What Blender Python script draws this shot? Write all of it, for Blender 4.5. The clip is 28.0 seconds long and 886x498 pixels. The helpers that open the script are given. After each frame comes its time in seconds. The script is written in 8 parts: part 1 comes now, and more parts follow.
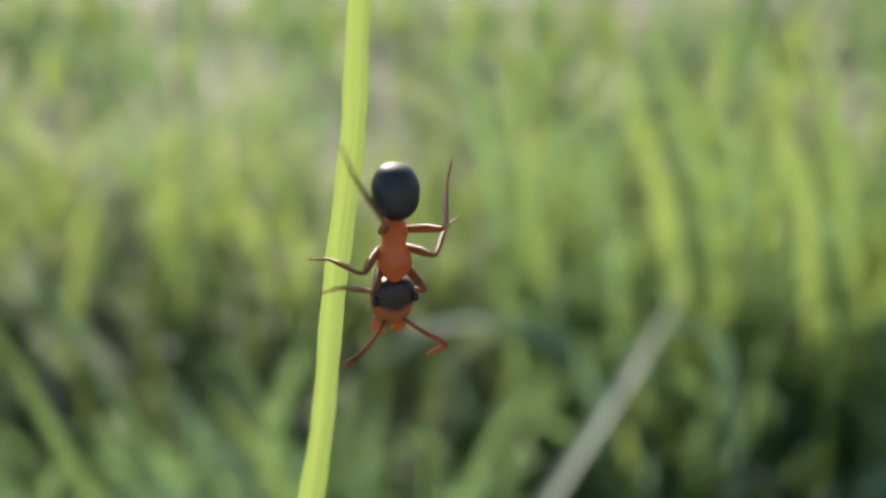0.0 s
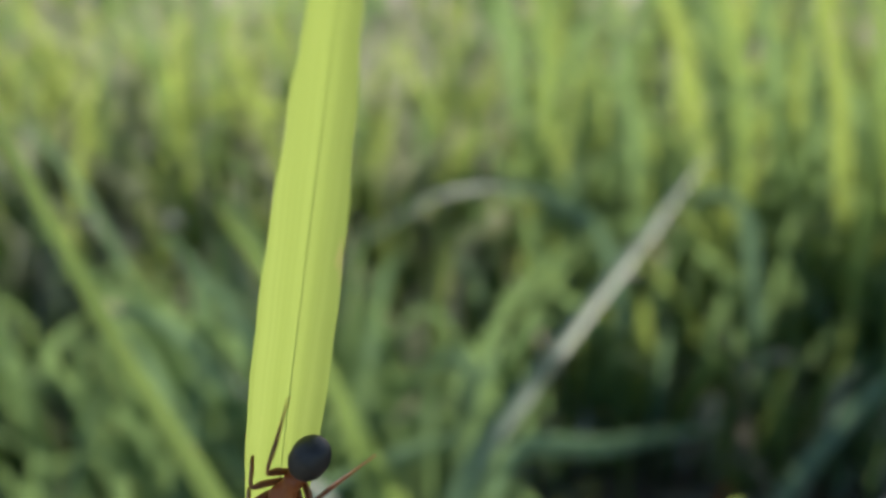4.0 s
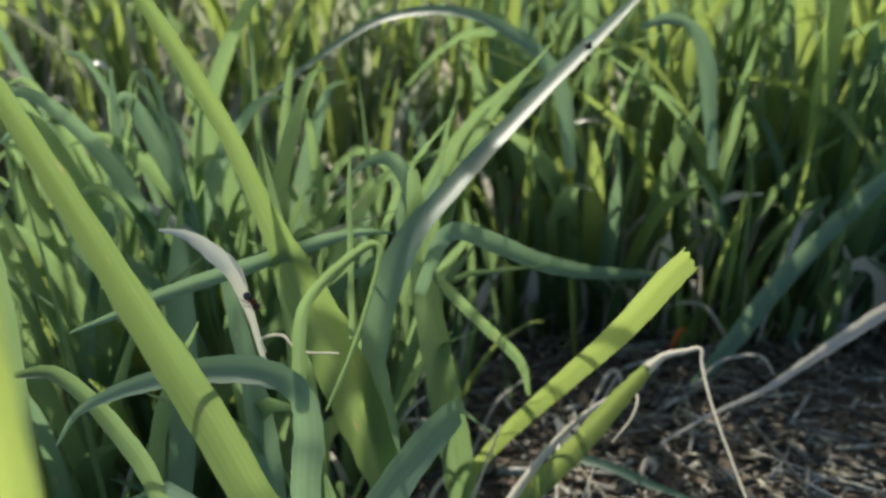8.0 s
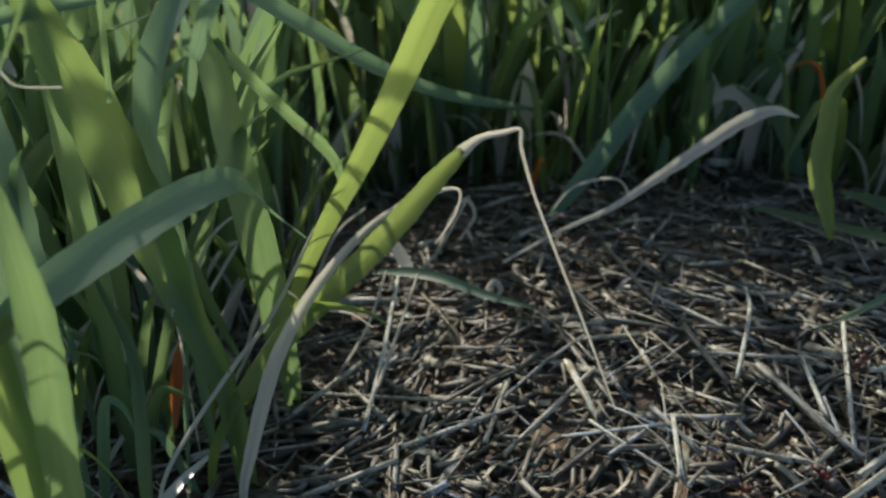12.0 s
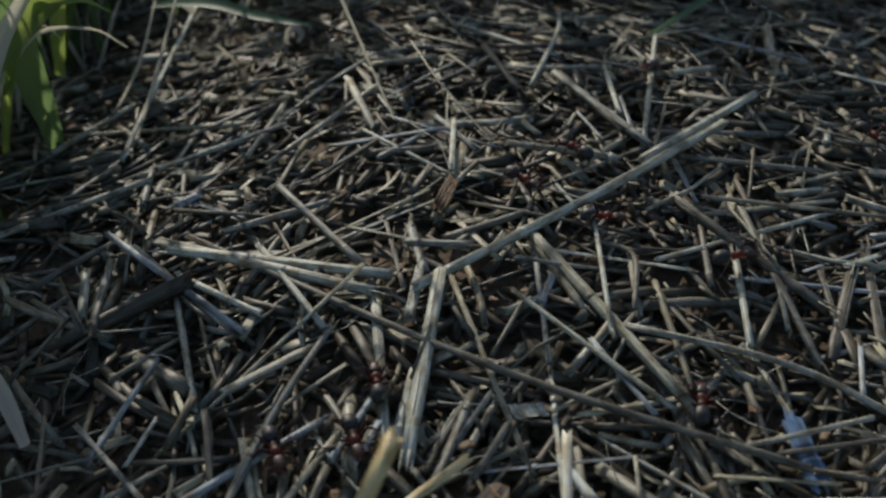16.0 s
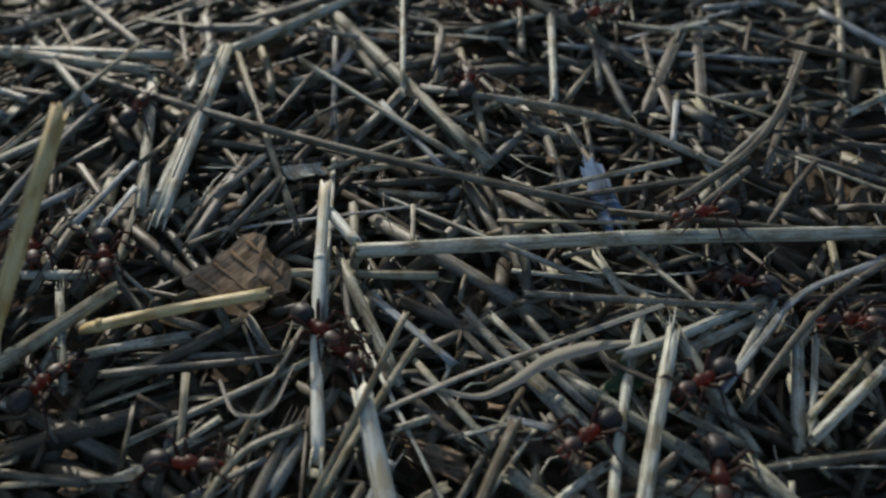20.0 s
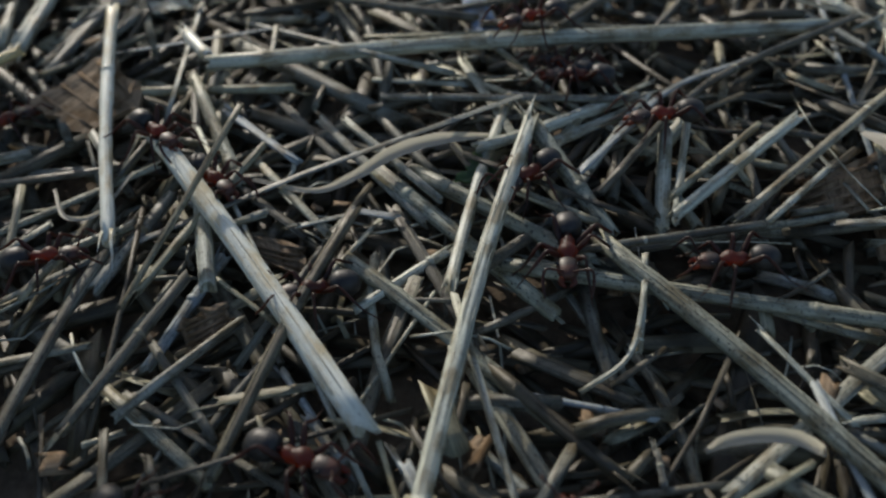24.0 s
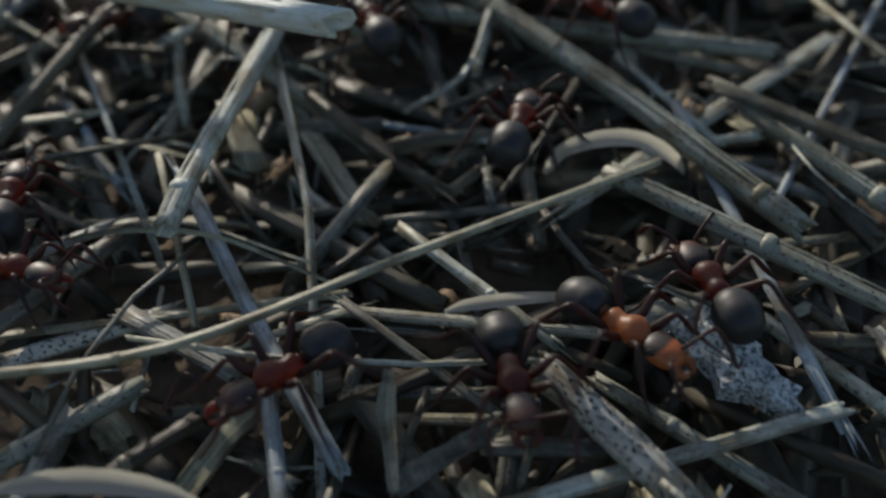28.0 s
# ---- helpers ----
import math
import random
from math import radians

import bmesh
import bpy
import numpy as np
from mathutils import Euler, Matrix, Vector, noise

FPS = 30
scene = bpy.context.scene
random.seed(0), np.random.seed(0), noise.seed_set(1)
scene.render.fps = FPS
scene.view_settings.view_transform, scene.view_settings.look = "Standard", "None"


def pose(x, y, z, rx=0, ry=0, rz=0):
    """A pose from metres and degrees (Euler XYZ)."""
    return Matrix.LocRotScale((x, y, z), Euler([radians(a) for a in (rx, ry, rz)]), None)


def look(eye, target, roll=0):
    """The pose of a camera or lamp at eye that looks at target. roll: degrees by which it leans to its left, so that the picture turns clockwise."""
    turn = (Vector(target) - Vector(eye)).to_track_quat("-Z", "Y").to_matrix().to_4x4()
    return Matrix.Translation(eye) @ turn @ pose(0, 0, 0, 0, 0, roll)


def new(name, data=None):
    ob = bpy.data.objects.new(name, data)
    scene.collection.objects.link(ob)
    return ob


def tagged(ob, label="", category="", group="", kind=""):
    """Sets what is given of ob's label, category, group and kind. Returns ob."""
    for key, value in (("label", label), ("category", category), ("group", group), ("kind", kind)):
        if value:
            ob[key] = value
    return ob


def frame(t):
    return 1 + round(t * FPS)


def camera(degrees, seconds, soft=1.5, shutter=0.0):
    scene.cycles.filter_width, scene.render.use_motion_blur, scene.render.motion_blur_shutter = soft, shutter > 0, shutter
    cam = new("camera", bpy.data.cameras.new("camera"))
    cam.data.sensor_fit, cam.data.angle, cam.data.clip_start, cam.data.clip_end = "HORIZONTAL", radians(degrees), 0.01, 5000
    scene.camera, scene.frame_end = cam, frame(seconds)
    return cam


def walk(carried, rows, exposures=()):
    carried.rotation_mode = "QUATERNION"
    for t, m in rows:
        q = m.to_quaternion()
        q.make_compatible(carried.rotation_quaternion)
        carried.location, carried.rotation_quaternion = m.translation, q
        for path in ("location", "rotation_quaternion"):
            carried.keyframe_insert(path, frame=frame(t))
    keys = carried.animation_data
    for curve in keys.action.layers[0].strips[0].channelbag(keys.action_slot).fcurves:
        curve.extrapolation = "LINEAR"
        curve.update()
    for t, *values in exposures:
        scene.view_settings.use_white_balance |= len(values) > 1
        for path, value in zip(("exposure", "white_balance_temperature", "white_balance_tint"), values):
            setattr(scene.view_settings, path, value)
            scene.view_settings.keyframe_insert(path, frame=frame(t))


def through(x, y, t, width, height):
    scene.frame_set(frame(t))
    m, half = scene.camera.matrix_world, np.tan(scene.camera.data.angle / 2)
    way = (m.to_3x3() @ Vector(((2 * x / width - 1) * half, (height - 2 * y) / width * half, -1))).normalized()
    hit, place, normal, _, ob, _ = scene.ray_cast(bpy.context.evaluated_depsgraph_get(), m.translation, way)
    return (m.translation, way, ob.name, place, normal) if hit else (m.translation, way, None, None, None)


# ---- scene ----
U = 0.01  # the plan below is written in centimetres
cam = camera(47.0, 28.0, soft=2.4, shutter=0.4)

# seconds, eye (cm), yaw to the left, pitch up, roll (degrees)
PATH = [
    (0, -6.853, -9.964, 22.715, 11.49, -24.50, -1.19),
    (0.5, -6.891, -9.972, 22.637, 11.65, -24.86, -1.09),
    (1, -6.988, -9.848, 22.357, 11.70, -25.07, -0.90),
    (1.5, -7.085, -9.689, 21.803, 11.66, -25.66, -0.64),
    (2, -7.035, -9.838, 21.196, 11.84, -26.56, -0.52),
    (2.5, -7.171, -9.877, 20.978, 11.91, -27.10, -0.11),
    (4.5, -6.927, -10.109, 19.549, 12.28, -27.94, -0.33),
    (5, -6.916, -10.202, 19.157, 12.23, -28.42, -0.29),
    (5.5, -7.017, -10.006, 18.603, 11.49, -28.41, -0.06),
    (6, -6.992, -9.878, 18.267, 11.21, -28.73, 0.10),
    (6.5, -6.854, -9.827, 17.821, 11.13, -29.35, 0.31),
    (7, -6.725, -9.806, 17.476, 10.78, -29.92, 0.47),
    (7.5, -6.563, -9.797, 16.977, 10.34, -30.47, 0.78),
    (8, -6.303, -9.737, 16.464, 9.90, -31.01, 0.91),
    (8.5, -6.002, -9.623, 16.022, 9.49, -31.51, 1.01),
    (9, -5.693, -9.537, 15.576, 9.00, -31.93, 1.01),
    (9.5, -5.333, -9.466, 15.004, 8.20, -32.39, 1.27),
    (10, -4.984, -9.393, 14.540, 7.81, -32.96, 1.54),
    (10.5, -4.648, -9.343, 14.124, 7.19, -33.29, 1.73),
    (11, -4.425, -9.334, 13.857, 6.68, -33.57, 1.84),
    (11.5, -4.085, -9.356, 13.535, 6.26, -34.08, 1.87),
    (13.5, -2.884, -9.276, 12.195, 4.16, -36.54, 2.40),
    (14, -2.461, -9.389, 11.523, 3.53, -37.23, 2.28),
    (14.5, -1.786, -9.463, 10.836, 3.05, -38.49, 1.95),
    (15, -1.329, -9.599, 10.344, 2.21, -39.41, 1.93),
    (15.5, -0.886, -9.692, 9.904, 2.06, -40.01, 1.66),
    (16, -0.597, -9.723, 9.738, 1.71, -40.39, 1.63),
    (16.5, -0.132, -9.681, 9.735, 1.39, -41.00, 1.42),
    (17, 0.186, -9.774, 9.533, 0.97, -40.86, 1.47),
    (17.5, 0.494, -9.973, 8.924, 0.77, -40.85, 1.32),
    (18, 0.892, -10.148, 8.379, 0.80, -41.14, 0.84),
    (18.5, 1.089, -10.218, 7.921, 0.53, -40.95, 0.64),
    (19, 1.308, -10.309, 7.576, 0.20, -40.98, 0.82),
    (19.5, 1.499, -10.388, 7.260, -0.18, -41.17, 0.89),
    (20, 1.721, -10.459, 7.064, -0.15, -41.38, 0.65),
    (20.5, 1.920, -10.540, 6.842, 0.16, -41.73, 0.22),
    (21, 2.143, -10.588, 6.661, 0.52, -42.44, -0.77),
    (21.5, 2.324, -10.708, 6.471, 0.88, -42.30, -0.77),
    (23.5, 3.222, -11.202, 5.576, 2.52, -41.53, -3.10),
    (24, 3.307, -11.260, 5.336, 2.38, -41.05, -3.18),
    (24.5, 3.473, -11.296, 5.080, 2.34, -40.90, -3.24),
    (25, 3.568, -11.373, 4.723, 2.08, -40.67, -2.94),
    (25.5, 3.682, -11.418, 4.518, 1.74, -40.69, -2.70),
    (26, 3.840, -11.477, 4.281, 1.64, -40.70, -2.51),
    (26.5, 3.988, -11.537, 3.985, 1.66, -40.58, -2.50),
    (27, 4.096, -11.591, 3.763, 1.71, -40.91, -2.60),
    (27.5, 4.202, -11.677, 3.478, 1.64, -40.23, -2.31),
    (28, 4.355, -11.825, 3.076, 1.55, -38.88, -2.41),
]


def eye_pose(x, y, z, yaw, pitch, roll):
    a, b = radians(yaw), radians(pitch)
    ahead = Vector((-math.sin(a) * math.cos(b), math.cos(a) * math.cos(b), math.sin(b)))
    return look(Vector((x, y, z)) * U, (Vector((x, y, z)) + 10 * ahead) * U, roll)


walk(cam, [(t, eye_pose(*row)) for t, *row in PATH], exposures=[(0.0, 0.55), (5.0, 0.45), (8.0, 0.55), (11.0, 0.38), (14.0, -0.18), (18.0, -0.55), (20.0, -0.42), (24.0, -0.3), (28.0, -0.4)])

# the focus ring is turned from the ant on the blade to the sward and then to the litter
cam.data.dof.use_dof = True
cam.data.dof.aperture_fstop = 29
focus = new("focus_point")
# seconds, centimetres ahead of the eye
FOCUS = [(0, 4.1), (2, 4.1), (2.5, 4.25), (4.5, 5.2), (5, 5.4), (5.5, 5.7), (6, 7.2), (6.5, 9.5), (7, 12.0), (7.5, 13.0), (8, 14.5), (11, 17.0), (14, 16.5), (17, 13.0), (20, 10.0), (23.5, 8.2), (26, 6.4), (28, 5.0)]


def focus_pose(t):
    """The point in focus, straight ahead of the eye on its path."""
    at = [float(np.interp(t, [row[0] for row in PATH], [row[k] for row in PATH])) for k in range(1, 7)]
    far = float(np.interp(t, [a for a, b in FOCUS], [b for a, b in FOCUS]))
    return eye_pose(*at) @ pose(0, 0, -far * U)


cam.data.dof.focus_object = focus

# ---- light ----
SUN_ELEVATION, SUN_AZIMUTH = radians(27), radians(25)  # azimuth from +y towards -x
world = bpy.data.worlds.new("sky")
world.use_nodes = True
scene.world = world
sky = world.node_tree.nodes.new("ShaderNodeTexSky")
sky.sky_type, sky.sun_disc = "NISHITA", False
sky.sun_elevation, sky.sun_rotation = SUN_ELEVATION, -SUN_AZIMUTH
sky.air_density, sky.dust_density, sky.ozone_density = 1.0, 2.0, 1.5
background = world.node_tree.nodes["Background"]
background.inputs["Strength"].default_value = 0.15
world.node_tree.links.new(sky.outputs["Color"], background.inputs["Color"])
sun = new("sun", bpy.data.lights.new("sun", "SUN"))
sun.data.energy, sun.data.angle, sun.data.color = 4.2, radians(0.5), (1.0, 0.92, 0.8)
to_sun = Vector((-math.sin(SUN_AZIMUTH) * math.cos(SUN_ELEVATION), math.cos(SUN_AZIMUTH) * math.cos(SUN_ELEVATION), math.sin(SUN_ELEVATION)))
sun.matrix_world = look(to_sun, (0, 0, 0))


# ---- materials ----
def shader(name):
    m = bpy.data.materials.new(name)
    m.use_nodes = True
    n, l = m.node_tree.nodes, m.node_tree.links
    return m, n, l, n["Principled BSDF"]


def noise_node(n, l, scale, detail=3.0, vector=None, rough=0.55):
    t = n.new("ShaderNodeTexNoise")
    t.inputs["Scale"].default_value, t.inputs["Detail"].default_value, t.inputs["Roughness"].default_value = scale, detail, rough
    if vector is not None:
        l.new(vector, t.inputs["Vector"])
    return t.outputs["Fac"]


def ramp(n, l, fac, *stops):
    r = n.new("ShaderNodeValToRGB")
    while len(r.color_ramp.elements) < len(stops):
        r.color_ramp.elements.new(0.5)
    for e, (at, colour) in zip(r.color_ramp.elements, stops):
        e.position, e.color = at, (*colour, 1)
    l.new(fac, r.inputs["Fac"])
    return r.outputs["Color"]


def mixed(n, l, fac, a, b, kind="MIX"):
    m = n.new("ShaderNodeMix")
    m.data_type, m.blend_type = "RGBA", kind
    for socket, v in ((m.inputs[0], fac), (m.inputs[6], a), (m.inputs[7], b)):
        if isinstance(v, (int, float)):
            socket.default_value = v
        elif isinstance(v, tuple):
            socket.default_value = (*v, 1)
        else:
            l.new(v, socket)
    return m.outputs[2]


def bumped(n, l, p, height, strength, distance):
    b = n.new("ShaderNodeBump")
    b.inputs["Strength"].default_value, b.inputs["Distance"].default_value = strength, distance
    l.new(height, b.inputs["Height"])
    l.new(b.outputs["Normal"], p.inputs["Normal"])


def stretched(n, l, across, along):
    """UV with u across and v along a blade or stem, in centimetres."""
    uv, m = n.new("ShaderNodeUVMap"), n.new("ShaderNodeMapping")
    m.inputs["Scale"].default_value = (across, along, 1)
    l.new(uv.outputs["UV"], m.inputs["Vector"])
    return m.outputs["Vector"]


def leaf_material(name, low, high, through, gloss=0.42, dry=(0.42, 0.33, 0.16), share=0.5):
    m, n, l, p = shader(name)
    info = n.new("ShaderNodeNewGeometry")
    veins = noise_node(n, l, 1.0, 2.0, stretched(n, l, 46.0, 0.25))
    spots = noise_node(n, l, 1.0, 3.0, stretched(n, l, 6.0, 1.2))
    base = mixed(n, l, info.outputs["Random Per Island"], low, high)
    base = mixed(n, l, 1.0, base, ramp(n, l, veins, (0.35, (0.84, 0.86, 0.82)), (0.65, (1.0, 1.0, 1.0))), "MULTIPLY")
    base = mixed(n, l, ramp(n, l, spots, (0.66, (0, 0, 0)), (0.74, (0.55, 0.55, 0.55))), base, dry)
    l.new(base, p.inputs["Base Color"])
    p.inputs["Roughness"].default_value = gloss
    p.inputs["Specular IOR Level"].default_value = 0.5
    bumped(n, l, p, veins, 0.15, 0.0001)
    t, add = n.new("ShaderNodeBsdfTranslucent"), n.new("ShaderNodeMixShader")
    glow = mixed(n, l, 1.0, through, ramp(n, l, veins, (0.3, (0.84, 0.86, 0.78)), (0.65, (1.0, 1.0, 1.0))), "MULTIPLY")
    l.new(mixed(n, l, ramp(n, l, spots, (0.66, (0, 0, 0)), (0.74, (0.55, 0.55, 0.55))), glow, dry), t.inputs["Color"])
    add.inputs[0].default_value = share
    l.new(p.outputs[0], add.inputs[1])
    l.new(t.outputs[0], add.inputs[2])
    l.new(add.outputs[0], n["Material Output"].inputs["Surface"])
    return m


def straw_material(name, tones, spot=0.7, fleck_from=0.615, gloss=0.5, wear=0.5):
    m, n, l, p = shader(name)
    info = n.new("ShaderNodeNewGeometry")
    obj = n.new("ShaderNodeObjectInfo")
    add = n.new("ShaderNodeMath")
    add.operation = "FRACT"
    both = n.new("ShaderNodeMath")
    both.operation = "ADD"
    l.new(info.outputs["Random Per Island"], both.inputs[0])
    l.new(obj.outputs["Random"], both.inputs[1])
    l.new(both.outputs[0], add.inputs[0])
    base = ramp(n, l, add.outputs[0], *tones)
    grain = noise_node(n, l, 1.0, 3.0, stretched(n, l, 26.0, 1.1))
    stain = noise_node(n, l, 1.0, 4.0, stretched(n, l, 5.0, 3.2))
    fibre = noise_node(n, l, 1.0, 2.0, stretched(n, l, 95.0, 2.4))
    fleck = noise_node(n, l, 1.0, 1.0, stretched(n, l, 44.0, 30.0))
    base = mixed(n, l, 1.0, base, ramp(n, l, grain, (0.36, (wear, wear, wear)), (0.6, (1.0, 1.0, 1.0))), "MULTIPLY")
    base = mixed(n, l, 1.0, base, ramp(n, l, fibre, (0.36, (max(0.76, wear), max(0.76, wear), max(0.76, wear))), (0.58, (1.0, 1.0, 1.0))), "MULTIPLY")
    base = mixed(n, l, 1.0, base, ramp(n, l, stain, (0.38, (wear * 0.95, wear * 0.80, wear * 0.60)), (0.54, (1.0, 1.0, 1.0))), "MULTIPLY")
    base = mixed(n, l, ramp(n, l, fleck, (fleck_from, (0, 0, 0)), (fleck_from + 0.035, (spot, spot, spot))), base, (0.015, 0.013, 0.012))
    base = mixed(n, l, 1.0, base, (0.975, 1.0, 0.965), "MULTIPLY")
    l.new(base, p.inputs["Base Color"])
    p.inputs["Roughness"].default_value = gloss
    p.inputs["Specular IOR Level"].default_value = 0.45 if gloss < 0.6 else 0.15
    both_grains = n.new("ShaderNodeMath")
    both_grains.operation = "ADD"
    l.new(grain, both_grains.inputs[0])
    l.new(fibre, both_grains.inputs[1])
    bumped(n, l, p, both_grains.outputs[0], 0.4, 0.0001)
    return m


def chitin(name, colour, dark, gloss, through=None):
    m, n, l, p = shader(name)
    co = n.new("ShaderNodeTexCoord")
    g = noise_node(n, l, 900.0, 3.0, co.outputs["Object"])
    fine = noise_node(n, l, 5200.0, 2.0, co.outputs["Object"])
    base = mixed(n, l, ramp(n, l, g, (0.42, (0, 0, 0)), (0.62, (1, 1, 1))), colour, dark)
    l.new(base, p.inputs["Base Color"])
    p.inputs["Roughness"].default_value = gloss
    p.inputs["Subsurface Weight"].default_value = 0.0
    bumped(n, l, p, fine, 0.25, 0.00002)
    if through:
        t, add = n.new("ShaderNodeBsdfTranslucent"), n.new("ShaderNodeMixShader")
        t.inputs["Color"].default_value = (*through, 1)
        add.inputs[0].default_value = 0.35
        l.new(p.outputs[0], add.inputs[1])
        l.new(t.outputs[0], add.inputs[2])
        l.new(add.outputs[0], n["Material Output"].inputs["Surface"])
    return m


GREEN = leaf_material("grass_green", (0.032, 0.072, 0.034), (0.062, 0.118, 0.056), (0.25, 0.385, 0.15), 0.36, share=0.5)
LIME = leaf_material("grass_lime", (0.040, 0.090, 0.036), (0.066, 0.132, 0.054), (0.29, 0.42, 0.12), 0.38, share=0.5)
BLUE_GREEN = leaf_material("grass_blue_green", (0.078, 0.150, 0.092), (0.120, 0.208, 0.130), (0.24, 0.38, 0.20), 0.50, share=0.40)
BRIGHT = leaf_material("grass_bright", (0.062, 0.118, 0.038), (0.095, 0.165, 0.056), (0.34, 0.44, 0.11), 0.40, share=0.55)
DRY = leaf_material("grass_dry", (0.48, 0.44, 0.37), (0.66, 0.62, 0.54), (0.70, 0.66, 0.55), 0.5, share=0.5)
# far grass tone lightened: sunlight on the left sward is put into it
TURF = leaf_material("grass_far_sunlit", (0.20, 0.22, 0.15), (0.42, 0.42, 0.34), (0.46, 0.50, 0.33), 0.45)
# darker green for low grass: shade at the sward's foot put into colour
SHADE_GREEN = leaf_material("grass_shade", (0.036, 0.066, 0.032), (0.060, 0.105, 0.050), (0.21, 0.31, 0.11), 0.36, share=0.5)
# pale glossy leaf; its scraps stand in for sun glints in the sward
GLINT = leaf_material("leaf_pale_glint", (0.45, 0.45, 0.38), (0.60, 0.60, 0.52), (0.60, 0.60, 0.48), 0.3, share=0.3)
RUST = leaf_material("leaf_rust", (0.30, 0.09, 0.03), (0.36, 0.12, 0.04), (0.75, 0.20, 0.03), 0.5, share=0.6)
STRAW = straw_material("straw_grey", ((0.0, (0.115, 0.10, 0.075)), (0.28, (0.20, 0.19, 0.155)), (0.46, (0.36, 0.37, 0.345)), (0.66, (0.55, 0.54, 0.43)), (0.84, (0.29, 0.255, 0.17)), (1.0, (0.66, 0.675, 0.61))))
# straw_grey toned down, with the dim light low on the heap put in
DULL = straw_material("straw_dimmed", ((0.0, (0.085, 0.072, 0.050)), (0.3, (0.14, 0.13, 0.10)), (0.6, (0.22, 0.215, 0.18)), (0.85, (0.18, 0.155, 0.10)), (1.0, (0.29, 0.285, 0.24))))
PALE = straw_material("straw_pale", ((0.0, (0.57, 0.585, 0.505)), (1.0, (0.67, 0.685, 0.60))), 0.4)
BLEACHED = straw_material("straw_bleached", ((0.0, (0.70, 0.71, 0.65)), (1.0, (0.74, 0.75, 0.69))), 0.45, 0.66, 0.43, 0.85)
YELLOW = straw_material("straw_yellow", ((0.0, (0.68, 0.55, 0.28)), (1.0, (0.74, 0.61, 0.34))), 0.25, 0.67, 0.5, 0.75)
TAN = straw_material("straw_tan", ((0.0, (0.38, 0.355, 0.245)), (1.0, (0.48, 0.455, 0.335))), 0.3)
BLUISH = straw_material("straw_blue_grey", ((0.0, (0.35, 0.39, 0.415)), (1.0, (0.46, 0.505, 0.53))), 0.4)
SPOT = straw_material("straw_mouldy", ((0.0, (0.34, 0.34, 0.275)), (1.0, (0.45, 0.455, 0.37))), 0.9, 0.62)
FLECK = straw_material("straw_flecked", ((0.0, (0.58, 0.56, 0.50)), (1.0, (0.66, 0.63, 0.56))), 1.0, 0.58)
# dark sunk straw: the shade in the heap's gaps is put into its colour
DARK = straw_material("straw_sunk_shade", ((0.0, (0.070, 0.056, 0.035)), (0.6, (0.105, 0.09, 0.060)), (1.0, (0.16, 0.145, 0.10))), 0.3)
BARK = straw_material("bark_brown", ((0.0, (0.26, 0.185, 0.125)), (1.0, (0.36, 0.265, 0.185))), 0.3, 0.66, 0.8)
BLUE_SCRAP = straw_material("leaf_blue_grey", ((0.0, (0.13, 0.23, 0.40)), (1.0, (0.17, 0.28, 0.46))), 0.4, 0.64)


def soil_material():
    m, n, l, p = shader("soil_dark")
    co = n.new("ShaderNodeNewGeometry").outputs["Position"]
    a = noise_node(n, l, 900.0, 6.0, co)
    b = noise_node(n, l, 14.0, 4.0, co)
    near = ramp(n, l, a, (0.3, (0.070, 0.049, 0.030)), (0.7, (0.16, 0.118, 0.076)))
    far = ramp(n, l, b, (0.3, (0.10, 0.12, 0.06)), (0.5, (0.20, 0.20, 0.12)), (0.66, (0.36, 0.32, 0.24)))
    wide = n.new("ShaderNodeVectorMath")
    wide.operation = "LENGTH"
    l.new(co, wide.inputs[0])
    edge = n.new("ShaderNodeMapRange")
    edge.inputs["From Min"].default_value, edge.inputs["From Max"].default_value = 0.16, 0.34
    l.new(wide.outputs["Value"], edge.inputs["Value"])
    l.new(mixed(n, l, edge.outputs["Result"], near, far), p.inputs["Base Color"])
    p.inputs["Roughness"].default_value = 0.9
    bumped(n, l, p, a, 0.6, 0.0006)
    return m


SOIL = soil_material()


# ---- shapes ----
def mound(x, y):
    """Height of the ground: a low heap of litter that falls away to the sward."""
    fall = 0.025 * max(0.0, y - 1.0) * max(0.0, -3.0 - x)
    return 0.55 - 1.6 * (1 - math.exp(-fall / 1.6)) - 4.0 * (1 - math.exp(-(0.010 * (x - 3.0) ** 2 + 0.013 * (y - 1.5) ** 2) / 4.0))


def part(name, data, material, parent=None, label=""):
    """Links a mesh, or a bmesh as a new mesh, under a thing or a part."""
    if isinstance(data, bmesh.types.BMesh):
        mesh = bpy.data.meshes.new(name)
        data.to_mesh(mesh)
        data.free()
        data = mesh
    if material and not data.materials:
        data.materials.append(material)
    ob = new(name, data)
    if parent is not None:
        ob.parent = parent
    if label:
        ob["label"] = label
    return ob


def mesh_of(name, verts, faces, uvs=None, smooth=True):
    me = bpy.data.meshes.new(name)
    me.from_pydata([tuple(v) for v in verts], [], [tuple(f) for f in faces])
    if uvs is not None:
        layer = me.uv_layers.new(name="UVMap")
        loops = np.empty(len(me.loops), dtype=np.int32)
        me.loops.foreach_get("vertex_index", loops)
        layer.data.foreach_set("uv", np.asarray(uvs, dtype=np.float32)[loops].ravel())
    if smooth:
        me.polygons.foreach_set("use_smooth", np.ones(len(me.polygons), dtype=bool))
    me.update()
    return me


